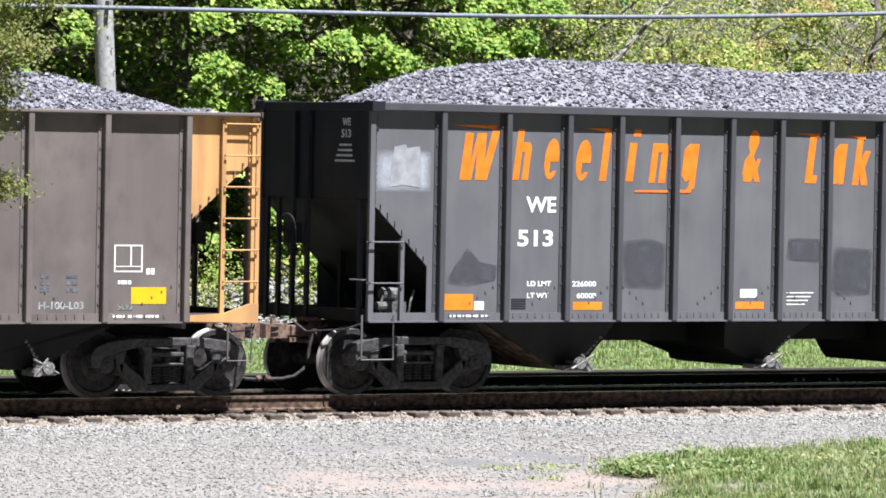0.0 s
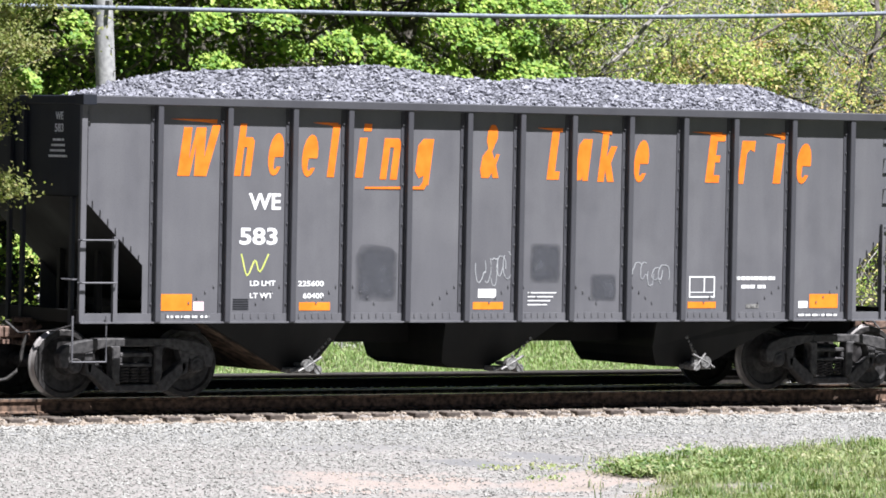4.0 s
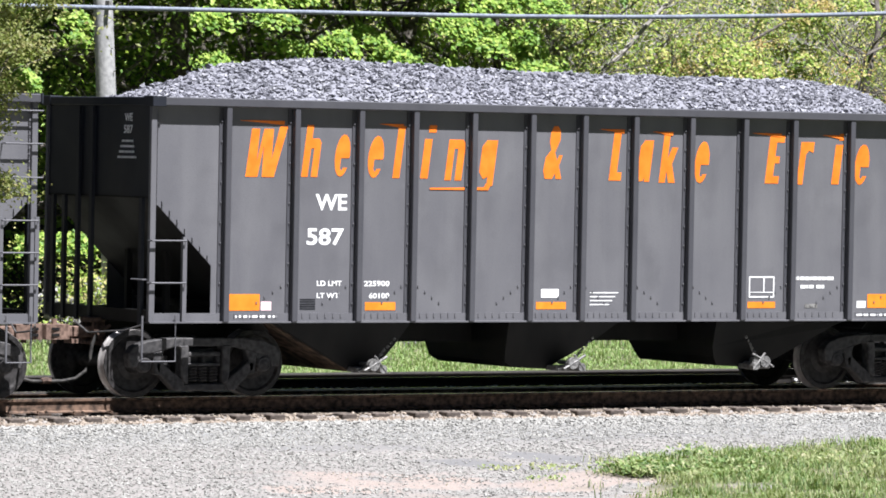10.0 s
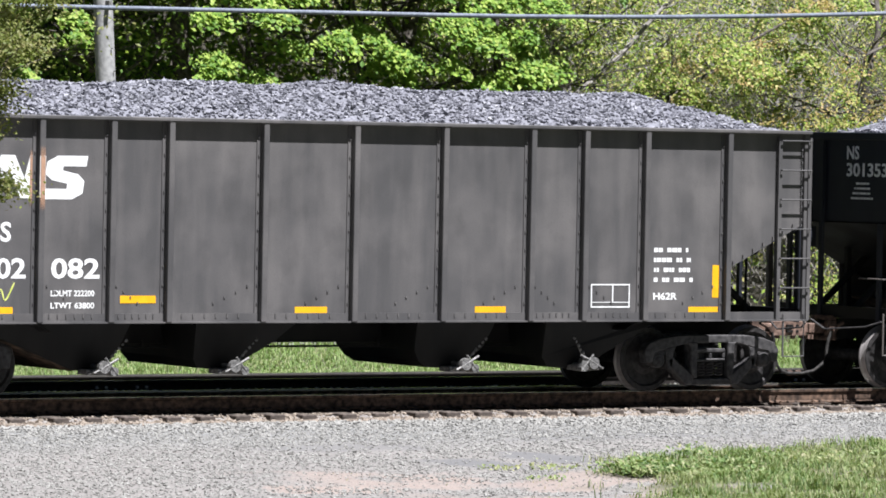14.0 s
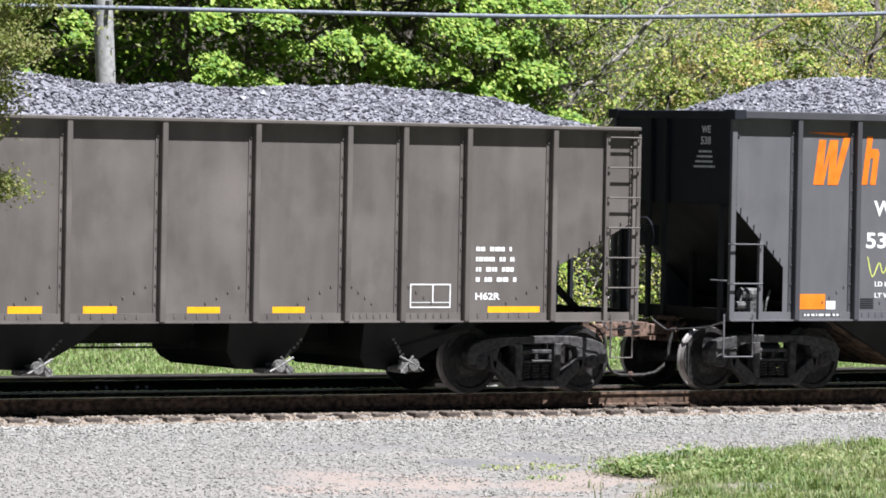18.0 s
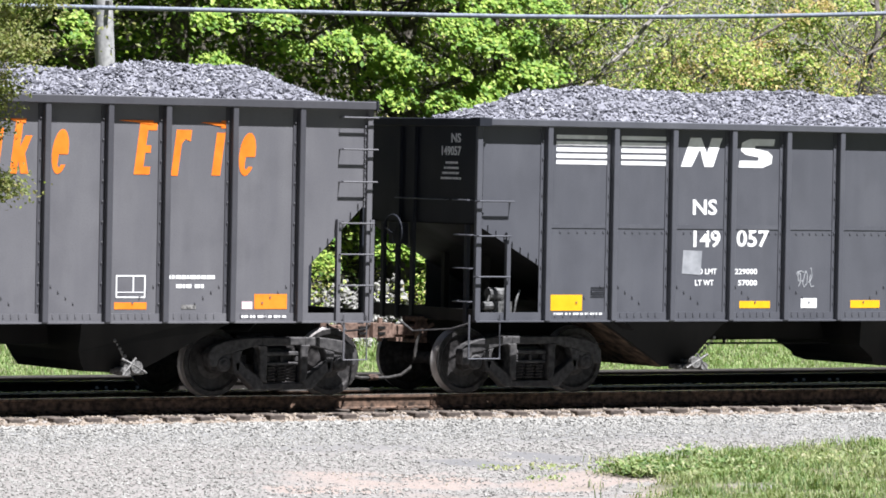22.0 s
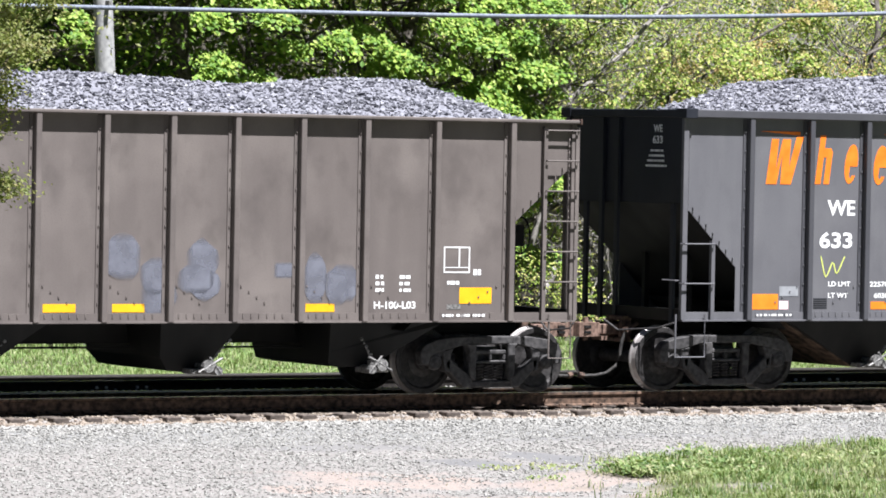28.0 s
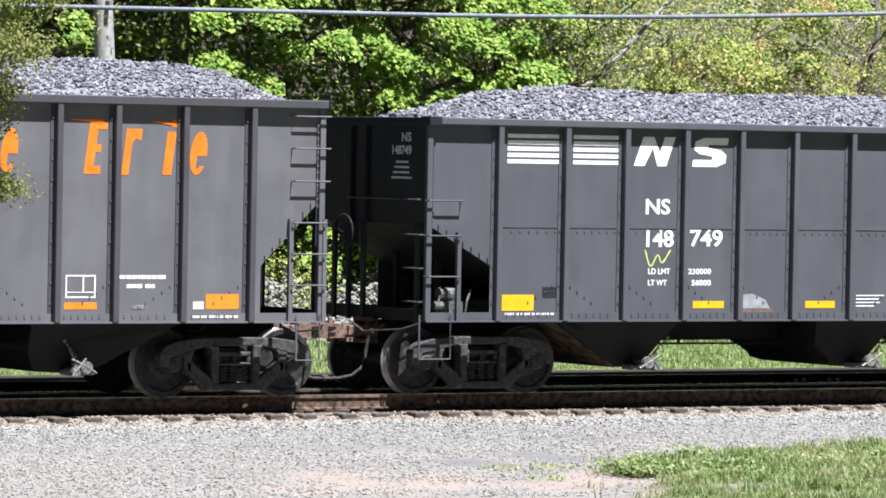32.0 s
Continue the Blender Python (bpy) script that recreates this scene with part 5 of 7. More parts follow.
def mark_old(car, left, right, load, tare):
    herald(car, "old")
    words("reporting_mark", "NS", (2.02, 2.44, 2.09, 2.35), WHITE, car, "white reporting mark")
    words("car_number", left, (2.02, 2.66, 1.61, 1.88), WHITE, car, "white car number")
    words("car_number", right, (3.03, 3.74, 1.61, 1.88), WHITE, car, "white car number")
    words("stencil", load, (3.03, 3.67, 1.38, 1.46), WHITE, car)
    words("stencil", tare, (3.03, 3.67, 1.22, 1.30), WHITE, car)
    frame_box(car, 11.45, 12.10, 1.22, 1.55)
    small_bars(car, sum([dash_rows(12.50, 13.1 + 0.02 * i, 2.0 - 0.14 * i, 0.06, 0.08, 30 + i) for i in range(4)], []))
    words("class_code", "H62R", (12.5, 12.9, 1.33, 1.43), WHITE, car)
    small_bars(car, dash_rows(0.85, 1.3, 1.11, 0.03, 0.03, 5), y=-SIDE - 0.021)
    end_marks(car, "NS", left + right, 3.55, "old")


def mark_ns(car, left, right, load, tare, chalk=False):
    herald(car, "ns")
    words("reporting_mark", "NS", (3.62, 4.03, 2.53, 2.75), WHITE, car, "white reporting mark")
    words("car_number", left, (3.64, 4.10, 2.07, 2.31), WHITE, car, "white car number")
    words("car_number", right, (4.38, 4.94, 2.08, 2.32), WHITE, car, "white car number")
    words("stencil", "LD LMT", (3.68, 4.05, 1.69, 1.77), WHITE, car)
    words("stencil", "LT WT", (3.68, 4.0, 1.53, 1.61), WHITE, car)
    words("stencil", load, (4.36, 4.75, 1.69, 1.77), WHITE, car)
    words("stencil", tare, (4.42, 4.75, 1.53, 1.61), WHITE, car)
    frame_box(car, 10.16, 10.58, 1.23, 1.53)
    small_bars(car, sum([dash_rows(10.05 + 0.08 * i, 10.72 - 0.08 * i, 1.80 - 0.11 * i, 0.055, 0.07, 40 + i) for i in range(3)], []))
    small_bars(car, [(7.3, 7.8, 1.38, 1.395), (7.3, 7.7, 1.33, 1.345), (7.3, 7.72, 1.28, 1.295), (7.3, 7.62, 1.23, 1.245)])
    small_bars(car, [(8.38, 8.72, 1.34, 1.355), (8.38, 8.68, 1.29, 1.305), (8.38, 8.64, 1.24, 1.255)])
    words("class_code", "H69", (12.22, 12.48, 1.55, 1.65), WHITE, car)
    louvre(car, 1.92, 2.16, 1.36, 1.52)
    flat_part("card_holder", [rect(11.28, 11.54, 1.28, 1.34)], GALV, car)
    tape(car, 1.26, 1.78, 1.18, 1.40, REFLECT_Y, "yellow reflective tape")
    small_bars(car, dash_rows(1.3, 2.1, 1.12, 0.03, 0.03, 7) + dash_rows(12.12, 12.9, 1.12, 0.03, 0.03, 8), y=-SIDE - 0.021)
    tape(car, 4.45, 4.98, 1.21, 1.31, REFLECT_Y, "yellow reflective tape")
    end_marks(car, "NS", left + right, 3.62, "ns")
    if chalk:
        chalk_w(car, 3.62, 4.05, 1.80, 2.03)


def place_train():
    """Every car with its nose where it stands at the clip's start."""
    first = {"we": build_car("we"), "valved": build_car("we", 0, True), "old": build_car("old"), "warm": build_car("old", 0, True, WARM_SOOT), "ns": build_car("ns", 0, True)}
    first["tail"], first["brown"] = build_car("brown", 1), build_car("brown", 0)
    out = []
    # make plain copies before any markings are painted on the first of a kind
    plan = [("tail", -18.70, "faded dark hopper car with weathered yellow end cage"), ("valved", -2.12, "charcoal coal hopper car with orange band, patched paint"),
            ("we", 13.09, "charcoal coal hopper car with orange band, dark paint patches"), ("we", 28.32, "charcoal coal hopper car with orange band and white spray tags"),
            ("we", 43.54, "charcoal coal hopper car with orange band, clean sides"), ("old", 58.565, "sooty black hopper car with white striped emblem, streaked sides"),
            ("warm", 75.14, "dusty warm-grey hopper car with white striped emblem, rusty stains"), ("valved", 91.86, "charcoal coal hopper car with orange band and chalk mark"),
            ("ns", 107.08, "blue-black hopper car with split white emblem and grey patch"), ("brown", 123.10, "faded brown-grey hopper car with weathered yellow end"),
            ("we", 139.73, "charcoal coal hopper car with orange band and chalk mark"), ("ns", 154.89, "blue-black hopper car with split white emblem and chalk mark")]
    seen = set()
    for kind, x, label in plan:
        if kind in seen:
            c = copy_thing(first[kind], pose(x, 0, 0))
        else:
            c, _ = first[kind], seen.add(kind)
            c.matrix_basis = pose(x, 0, 0)
        tagged(c, label, "hopper car", "cars of the coal train")
        out.append((c, x, {"tail": "brown", "valved": "we", "warm": "old"}.get(kind, kind)))
    return out


TRAIN = place_train()


def mark_train():
    c = [t[0] for t in TRAIN]
    # faded car ahead
    brown_marks(c[0], None)
    mark_we(c[1], "513", "226000", "60000")
    flat_part("paint_patch", [rect(0.06, 1.00, 2.80, 3.38)], PALE_FADE, c[1], "thin pale overpaint")
    flat_part("paint_patch", [[(0.34, 2.87), (0.55, 2.90), (0.83, 2.86), (0.84, 3.10), (0.80, 3.43), (0.60, 3.40), (0.58, 3.45), (0.40, 3.42), (0.36, 3.2)]], GREYPATCH, c[1], "pale overpainted patch", YD - 0.004)
    flat_part("paint_patch", [[(4.12, 1.5), (4.88, 1.45), (4.9, 2.1), (4.6, 2.2), (4.15, 2.15)], [(1.25, 1.55), (1.6, 1.5), (2.05, 1.6), (2.1, 1.8), (1.8, 1.85), (1.6, 2.05), (1.4, 1.8)], [(6.95, 1.9), (7.55, 1.85), (7.58, 2.2), (7.0, 2.22)], [(7.75, 1.35), (8.45, 1.4), (8.5, 2.05), (7.8, 2.1)]], PATCH, c[1], "dark overpainted patch")
    mark_we(c[2], "583", "225600", "60400", True)
    flat_part("paint_patch", [[(4.2, 1.3), (4.85, 1.3), (4.88, 1.95), (4.75, 2.05), (4.3, 2.1), (4.2, 1.9)], rect(7.0, 7.52, 1.55, 2.12), rect(8.0, 8.45, 1.3, 1.7)], PATCH, c[2], "dark overpainted patch")
    scribble(c[2], 6.15, 6.7, 1.55, 2.0, 11, DIM_WHITE, 0.012)
    scribble(c[2], 8.75, 9.3, 1.55, 1.9, 12, DIM_WHITE, 0.012)
    mark_we(c[3], "523", "225900", "60100", False, False)
    tags_523(c[3])
    mark_we(c[4], "587", "225900", "60100")
    mark_old(c[5], "302", "082", "LDLMT 222200", "LTWT 63800")
    for x0, x1, z in ((1.5, 1.98, 1.34), (1.98, 2.48, 1.14), (4.05, 4.58, 1.29), (6.70, 7.2, 1.14), (9.55, 10.05, 1.14), (13.1, 13.6, 1.13)):
        tape(c[5], x0, x1, z, z + 0.10, REFLECT_Y, "yellow reflective tape")
    tape(c[5], 13.5, 13.62, 1.36, 1.82, REFLECT_Y, "upright yellow reflective tape")
    chalk_w(c[5], 2.1, 2.5, 1.28, 1.56)
    mark_old(c[6], "301", "353", "LDLMT 221200", "LTWT 64800")
    for x0, x1, z in ((1.85, 2.75, 1.16), (5.35, 5.85, 1.15), (6.45, 6.95, 1.15), (8.0, 8.5, 1.14), (9.3, 9.8, 1.14), (12.7, 13.55, 1.14)):
        tape(c[6], x0, x1, z, z + 0.10, REFLECT_Y, "yellow reflective tape")
    for car, spots in ((c[5], ((2.69, 2.75, 2.83),)), (c[6], ((1.50, 1.58, 1.43), (2.69, 2.76, 2.83)))):
        for x0, x1, _ in spots:
            flat_part("rust_run", [rect(x0, x1, 2.55, 3.3)], RUST_RUN, car, "orange rust run beside a rib", y=YD - 0.007)
        for _, _, x in spots:
            flat_part("rust_run", [rect(x - 0.04, x + 0.04, 2.5, 3.35)], RUST_RUN, car, "orange rust run on a rib", y=-EDGE - 0.006)
    chalk_w(c[6], 2.0, 2.45, 1.28, 1.56)
    mark_we(c[7], "538", "226000", "60000", True, False)
    mark_ns(c[8], "149", "057", "229000", "57000")
    flat_part("paint_patch", [[(3.45, 1.70), (3.77, 1.68), (3.79, 2.02), (3.47, 2.03)]], GREYPATCH, c[8], "pale square patch")
    scribble(c[8], 5.42, 5.75, 1.5, 1.78, 13, DIM_WHITE, 0.014)
    scribble(c[8], 8.2, 8.8, 1.5, 1.75, 14, DIM_WHITE, 0.014)
    for x0, x1 in ((5.52, 5.8), ):
        tape(c[8], x0, x1, 1.21, 1.35, WHITE, "white tag")
    for x0, x1 in ((6.4, 6.92), (9.25, 9.65)):
        tape(c[8], x0, x1, 1.21, 1.32, REFLECT_Y, "yellow reflective tape")
    tape(c[8], 12.35, 12.85, 1.19, 1.42, REFLECT_Y, "yellow reflective tape")
    brown_marks(c[9], "500 473")
    mark_we(c[10], "633", "225700", "60300", True)
    tape(c[10], 1.72, 2.05, 1.38, 1.52, GREYPATCH, "small grey patch")
    mark_ns(c[11], "148", "749", "230000", "56000", True)
    flat_part("paint_patch", [[(5.25, 1.1), (5.85, 1.1), (5.85, 1.2), (5.25, 1.2)]], RUST, c[11], "rusty bare patch")
    flat_part("paint_patch", [[(5.27, 1.205), (5.78, 1.205), (5.7, 1.33), (5.45, 1.42), (5.3, 1.4)]], GREYPATCH, c[11], "pale scuffed patch")
    tape(c[11], 6.4, 6.92, 1.21, 1.31, REFLECT_Y, "yellow reflective tape")


def brown_marks(car, number):
    if number:
        flat_part("paint_patch", [rect(1.34, 2.18, 2.36, 2.80), rect(2.45, 3.32, 2.38, 2.80)], PATCH_BROWN, car, "dark overpainted patch")
        part("reporting_mark", text_mesh("WE", 1.46, 2.0, 2.42, 2.72, YD - 0.005, DIM_WHITE), DIM_WHITE, car, "flaking white mark")
        bm = bmesh.new()
        add_box(bm, 0.0235, 0.0265, -1.22, -0.62, 3.50, 3.72)
        part("paint_patch", bm, PATCH_DARK, car, "dark patch on the yellow end")
        end_marks(car, "WE", "500473", 3.68, "brown")
        r = random.Random(77)
        for x0 in (1.46, 2.55):
            q = []
            for k in range(14):
                x, z = x0 + r.uniform(0, 0.6), 2.76 - abs(r.gauss(0, 0.05)) - (0.15 if r.random() < 0.3 else 0)
                w, h = r.uniform(0.015, 0.07), r.uniform(0.012, 0.05)
                q.append([(x, z), (x + w, z + 0.3 * h), (x + w * 0.8, z + h), (x + 0.2 * w, z + 0.8 * h)])
            flat_part("paint_flakes", q, WHITE, car, "flaking white paint", y=YD - 0.005)["kind"] = "stuff"
        words("car_number", "500", (1.41, 2.16, 1.95, 2.19), WHITE, car, "white car number")
        words("car_number", "473", (2.53, 3.29, 1.95, 2.19), WHITE, car, "white car number")
        words("stencil", "LD LMT", (1.62, 2.05, 1.55, 1.64), WHITE, car)
        words("stencil", "LT WT", (1.62, 1.98, 1.41, 1.49), WHITE, car)
        words("stencil", "198300", (2.55, 3.05, 1.55, 1.64), WHITE, car)
        words("stencil", "84700", (2.60, 3.05, 1.40, 1.48), WHITE, car)
        chalk_w(car, 1.5, 1.95, 1.62, 1.93)
        tape(car, 1.22, 1.72, 1.14, 1.36, REFLECT_Y, "yellow reflective tape")
        louvre(car, 1.95, 2.17, 1.15, 1.3)
        for x0, x1 in ((3.75, 4.2), (6.6, 7.08), (7.62, 8.1), (10.55, 11.0)):
            tape(car, x0, x1, 1.17, 1.28, REFLECT_Y, "yellow reflective tape")
        for x0, x1, z0, z1, sd in ((4.7, 5.2, 1.5, 1.9, 51), (7.65, 8.3, 1.25, 2.0, 52), (8.55, 9.2, 1.2, 2.0, 53), (10.5, 11.2, 1.35, 2.3, 54)):
            rg = random.Random(sd)
            for k in range(3):
                mx, mz, w, h = rg.uniform(x0, x1), rg.uniform(z0 + 0.1, z1 - 0.1), rg.uniform(0.22, 0.36), rg.uniform(0.2, 0.4)
                flat_part("ghost_tag", [[(mx + w * math.cos(q) * rg.uniform(0.75, 1.0), mz + h * math.sin(q) * rg.uniform(0.75, 1.0)) for q in np.linspace(0, 2 * math.pi, 12, endpoint=False)]],
                          PALE_GHOST, car, "faded pale blue-grey spray tag", y=YD - 0.003 * k)
        flat_part("paint_patch", [rect(10.05, 10.38, 1.62, 1.84)], PALE_GHOST, car)
    words("class_code", "H-100-L03", (11.62, 12.28, 1.21, 1.31), WHITE if number else DIM_WHITE, car)
    small_bars(car, sum([dash_rows(11.64, 11.78, 1.62 - 0.09 * i, 0.05, 0.03, 60 + i) + dash_rows(12.02, 12.2, 1.62 - 0.09 * i, 0.045, 0.03, 70 + i) for i in range(3)], []), WHITE if number else GHOST)
    frame_box(car, 12.72, 13.14, 1.70, 2.06)
    small_bars(car, dash_rows(13.2, 13.32, 1.67, 0.08, 0.03, 65) + dash_rows(12.78, 13.1, 1.54, 0.05, 0.14, 66))
    small_bars(car, dash_rows(12.7, 13.4, 1.10, 0.035, 0.03, 67), y=-SIDE - 0.021)
    tape(car, 12.98, 13.5, 1.28, 1.50, REFLECT_Y, "yellow reflective tape")
    flat_part("card_holder", [rect(12.78, 13.0, 1.2, 1.27)], GALV, car)


def scribble(car, x0, x1, z0, z1, seed, material, w):
    """A loose spray-can tag of looping strokes."""
    r = random.Random(seed)
    bm = bmesh.new()
    for k in range(5):
        cx, cz = x0 + (k + 0.5) * (x1 - x0) / 5, (z0 + z1) / 2 + r.uniform(-0.15, 0.15) * (z1 - z0)
        rx, rz, a0 = (x1 - x0) * r.uniform(0.10, 0.2), (z1 - z0) * r.uniform(0.25, 0.45), r.uniform(0, 6)
        span = r.uniform(2.5, 5.5)
        pts = [(cx + rx * math.cos(a0 + span * i / 9), cz + rz * math.sin(a0 + span * i / 9 * r.choice((1, 1, 1.2)))) for i in range(10)]
        stroke(bm, pts, w, YD, 0.003 + 0.0004 * k)
    part("spray_tag", bm, material, car, "looping spray-painted tag")


def spray_tag(car, strokes, w, label, paint_mat=None):
    bm = bmesh.new()
    for i, q in enumerate(strokes):
        stroke(bm, q, w, YD, 0.003 + 0.0006 * i)
    part("spray_tag", bm, paint_mat or BRIGHT_SPRAY, car, label)


def tags_523(car):
    lab = "broad white spray-painted tag"
    spray_tag(car, [[(4.12, 1.93), (4.12, 1.85)], [(4.26, 1.63), (4.22, 1.58), (4.19, 1.7), (4.13, 1.7), (4.16, 1.54), (4.27, 1.42), (4.35, 1.47), (4.37, 1.62), (4.27, 1.8), (4.2, 1.95)],
                    [(4.2, 1.95), (4.47, 1.61)], [(4.47, 1.61), (4.42, 1.8), (4.36, 2.01)], [(4.36, 2.01), (4.48, 1.8), (4.61, 1.62), (4.74, 1.48)]], 0.05, lab)
    spray_tag(car, [[(5.19, 1.79), (5.13, 1.91), (5.09, 2.0)], [(5.09, 2.0), (5.17, 1.91), (5.3, 1.82), (5.42, 1.8), (5.48, 1.91), (5.38, 2.02)], [(5.35, 1.79), (5.37, 1.67)],
                    [(5.14, 1.59), (5.27, 1.65), (5.42, 1.65), (5.62, 1.58)]], 0.05, lab)
    spray_tag(car, [[(6.11, 1.83), (6.17, 1.92), (6.19, 2.04)], [(6.19, 2.04), (6.21, 1.78), (6.23, 1.53)], [(6.01, 1.6), (6.15, 1.63), (6.31, 1.64), (6.48, 1.59)], [(6.48, 1.59), (6.34, 1.67), (6.57, 1.7)]], 0.046, lab)
    spray_tag(car, [[(6.93, 2.04), (6.93, 1.76), (6.95, 1.47)], [(7.15, 1.95), (7.23, 1.91), (6.9, 1.65)], [(6.9, 1.65), (7.17, 1.76), (7.41, 1.82)], [(7.41, 1.82), (7.21, 1.68), (7.12, 1.49)]], 0.046, lab)
    spray_tag(car, [[(7.78, 1.96), (7.87, 2.02), (7.92, 1.92), (7.74, 1.76)], [(7.74, 1.76), (7.93, 1.8), (8.18, 1.81)], [(8.18, 1.81), (8.11, 1.96)], [(7.99, 1.77), (7.96, 1.68), (7.77, 1.59)],
                    [(7.77, 1.59), (7.96, 1.64), (8.23, 1.6), (8.23, 1.71)], [(8.22, 1.96), (8.25, 1.89)], [(8.27, 1.97), (8.3, 1.91)]], 0.044, lab)
    # crowned tag on the last panels: halo, upright strokes, pointed tail
    ang = np.linspace(0, 2 * math.pi, 17)
    spray_tag(car, [[(11.87 + 0.29 * math.cos(a), 2.585 + 0.045 * math.sin(a)) for a in ang]], 0.05, "white halo of a spray tag", SPRAY)
    spray_tag(car, [[(11.51, 2.5), (11.51, 2.28), (11.57, 2.01)], [(11.57, 2.01), (11.64, 2.09), (11.61, 2.45)], [(11.61, 2.33), (11.8, 2.34)], [(11.74, 2.49), (11.8, 2.34), (11.92, 2.09)], [(11.72, 2.2), (11.74, 2.04)],
                    [(11.67, 2.04), (11.85, 2.09)], [(11.93, 2.49), (11.92, 2.31), (11.77, 1.96)], [(11.88, 2.3), (12.15, 2.3)], [(12.06, 2.49), (12.05, 2.2), (12.07, 2.0)], [(12.13, 2.46), (12.17, 2.23), (12.17, 2.01)],
                    [(12.15, 2.35), (12.31, 2.48)], [(12.2, 2.44), (12.39, 2.07)], [(11.62, 2.36), (11.79, 2.3)], [(11.9, 2.34), (12.13, 2.34)]], 0.046, "white spray tag of upright strokes", SPRAY)
    spray_tag(car, [[(11.47, 2.01), (11.62, 2.01), (11.79, 1.82), (11.93, 1.56)], [(11.47, 1.91), (11.69, 1.86), (11.93, 1.56)], [(11.56, 1.9), (11.49, 1.77)], [(11.66, 1.89), (11.59, 1.76)], [(11.92, 1.99), (11.93, 1.56)],
                    [(11.92, 1.8), (12.09, 1.97), (12.41, 2.03)], [(11.93, 1.56), (12.1, 1.77), (12.4, 1.93)], [(12.4, 1.93), (12.43, 2.04)], [(12.18, 1.86), (12.25, 1.71)], [(12.26, 1.86), (12.33, 1.72)]], 0.034, "pointed tail of a white spray tag", SPRAY)


# ---------- coal loads ----------
HEAP_A = ((0.4, 0), (1.8, 0.45), (5, 0.5), (9, 0.45), (12.3, 0.47), (14.3, 0.03))
HEAP_B = ((0.5, 0), (1.7, 0.45), (3.3, 0.65), (6.2, 0.63), (7.2, 0.55), (10.5, 0.61), (11.5, 0.53), (13.4, 0))
HEAP_C = ((0.6, 0), (2.0, 0.33), (5.2, 0.5), (6.9, 0.32), (8.9, 0.41), (10.4, 0.33), (11.5, 0.37), (12.8, 0))
HEAP_D = ((0.8, 0), (1.5, 0.27), (2.8, 0.44), (4.2, 0.35), (5.7, 0.32), (6.8, 0.45), (8.2, 0.34), (10.5, 0.43), (11.9, 0.32), (13.2, 0))
HEAP_E = ((0.4, 0), (1.9, 0.46), (3.2, 0.57), (6.7, 0.47), (11.6, 0.45), (12.3, 0.36), (13.3, 0))
HEAP_F = ((0.8, 0), (1.5, 0.27), (2.7, 0.48), (4.1, 0.42), (5.9, 0.51), (6.7, 0.45), (8, 0.54), (9.1, 0.44), (12.9, 0.47), (15.1, 0.05))
HEAP_G = ((0.5, 0), (2, 0.4), (6, 0.56), (7.8, 0.38), (8.3, 0.47), (9.1, 0.41), (11.5, 0.49), (13.4, 0.38), (15, 0))
HEAP_H = ((0.4, 0), (1.8, 0.43), (2.6, 0.51), (5.5, 0.46), (7.8, 0.33), (8.8, 0.41), (9.7, 0.3), (10.8, 0.47), (12.4, 0.42), (13.5, 0))
HEAP_I = ((0.4, 0), (1.8, 0.38), (2.6, 0.48), (4.4, 0.41), (6.2, 0.5), (6.9, 0.42), (10, 0.49), (11.6, 0.53), (13, 0.38), (14.2, 0))
HEAP_J = ((0.2, 0), (1.7, 0.41), (4.6, 0.47), (8, 0.49), (10.2, 0.38), (12, 0.52), (13, 0.48), (14.6, 0))
HEAP_K = ((0.8, 0), (2.1, 0.42), (4.6, 0.55), (7.1, 0.48), (8.6, 0.53), (9.2, 0.48), (11.2, 0.48), (12.6, 0.38), (13.4, 0))
HEAP_L = ((0.3, 0), (1.9, 0.38), (3, 0.47), (4.9, 0.4), (7, 0.42), (11, 0.45), (14, 0))
HEAPS = (HEAP_A, HEAP_B, HEAP_C, HEAP_D, HEAP_E, HEAP_F, HEAP_G, HEAP_H, HEAP_I, HEAP_J, HEAP_K, HEAP_L)


def coal_height(i, x, y, top, seed):
    """The heaps of one load: dumped peaks and dips along the car, falling to both sides."""
    crest = np.interp(x, [p for p, _ in HEAPS[i]], [h for _, h in HEAPS[i]])
    across = np.clip((1 - np.abs(y) / 1.46) * 1.3, 0, 1) ** 0.9
    return top - 0.10 + (crest + 0.08) * across - 0.06 * (crest < 0.03) + 0.025 * wob(x, y, 5.0, seed)


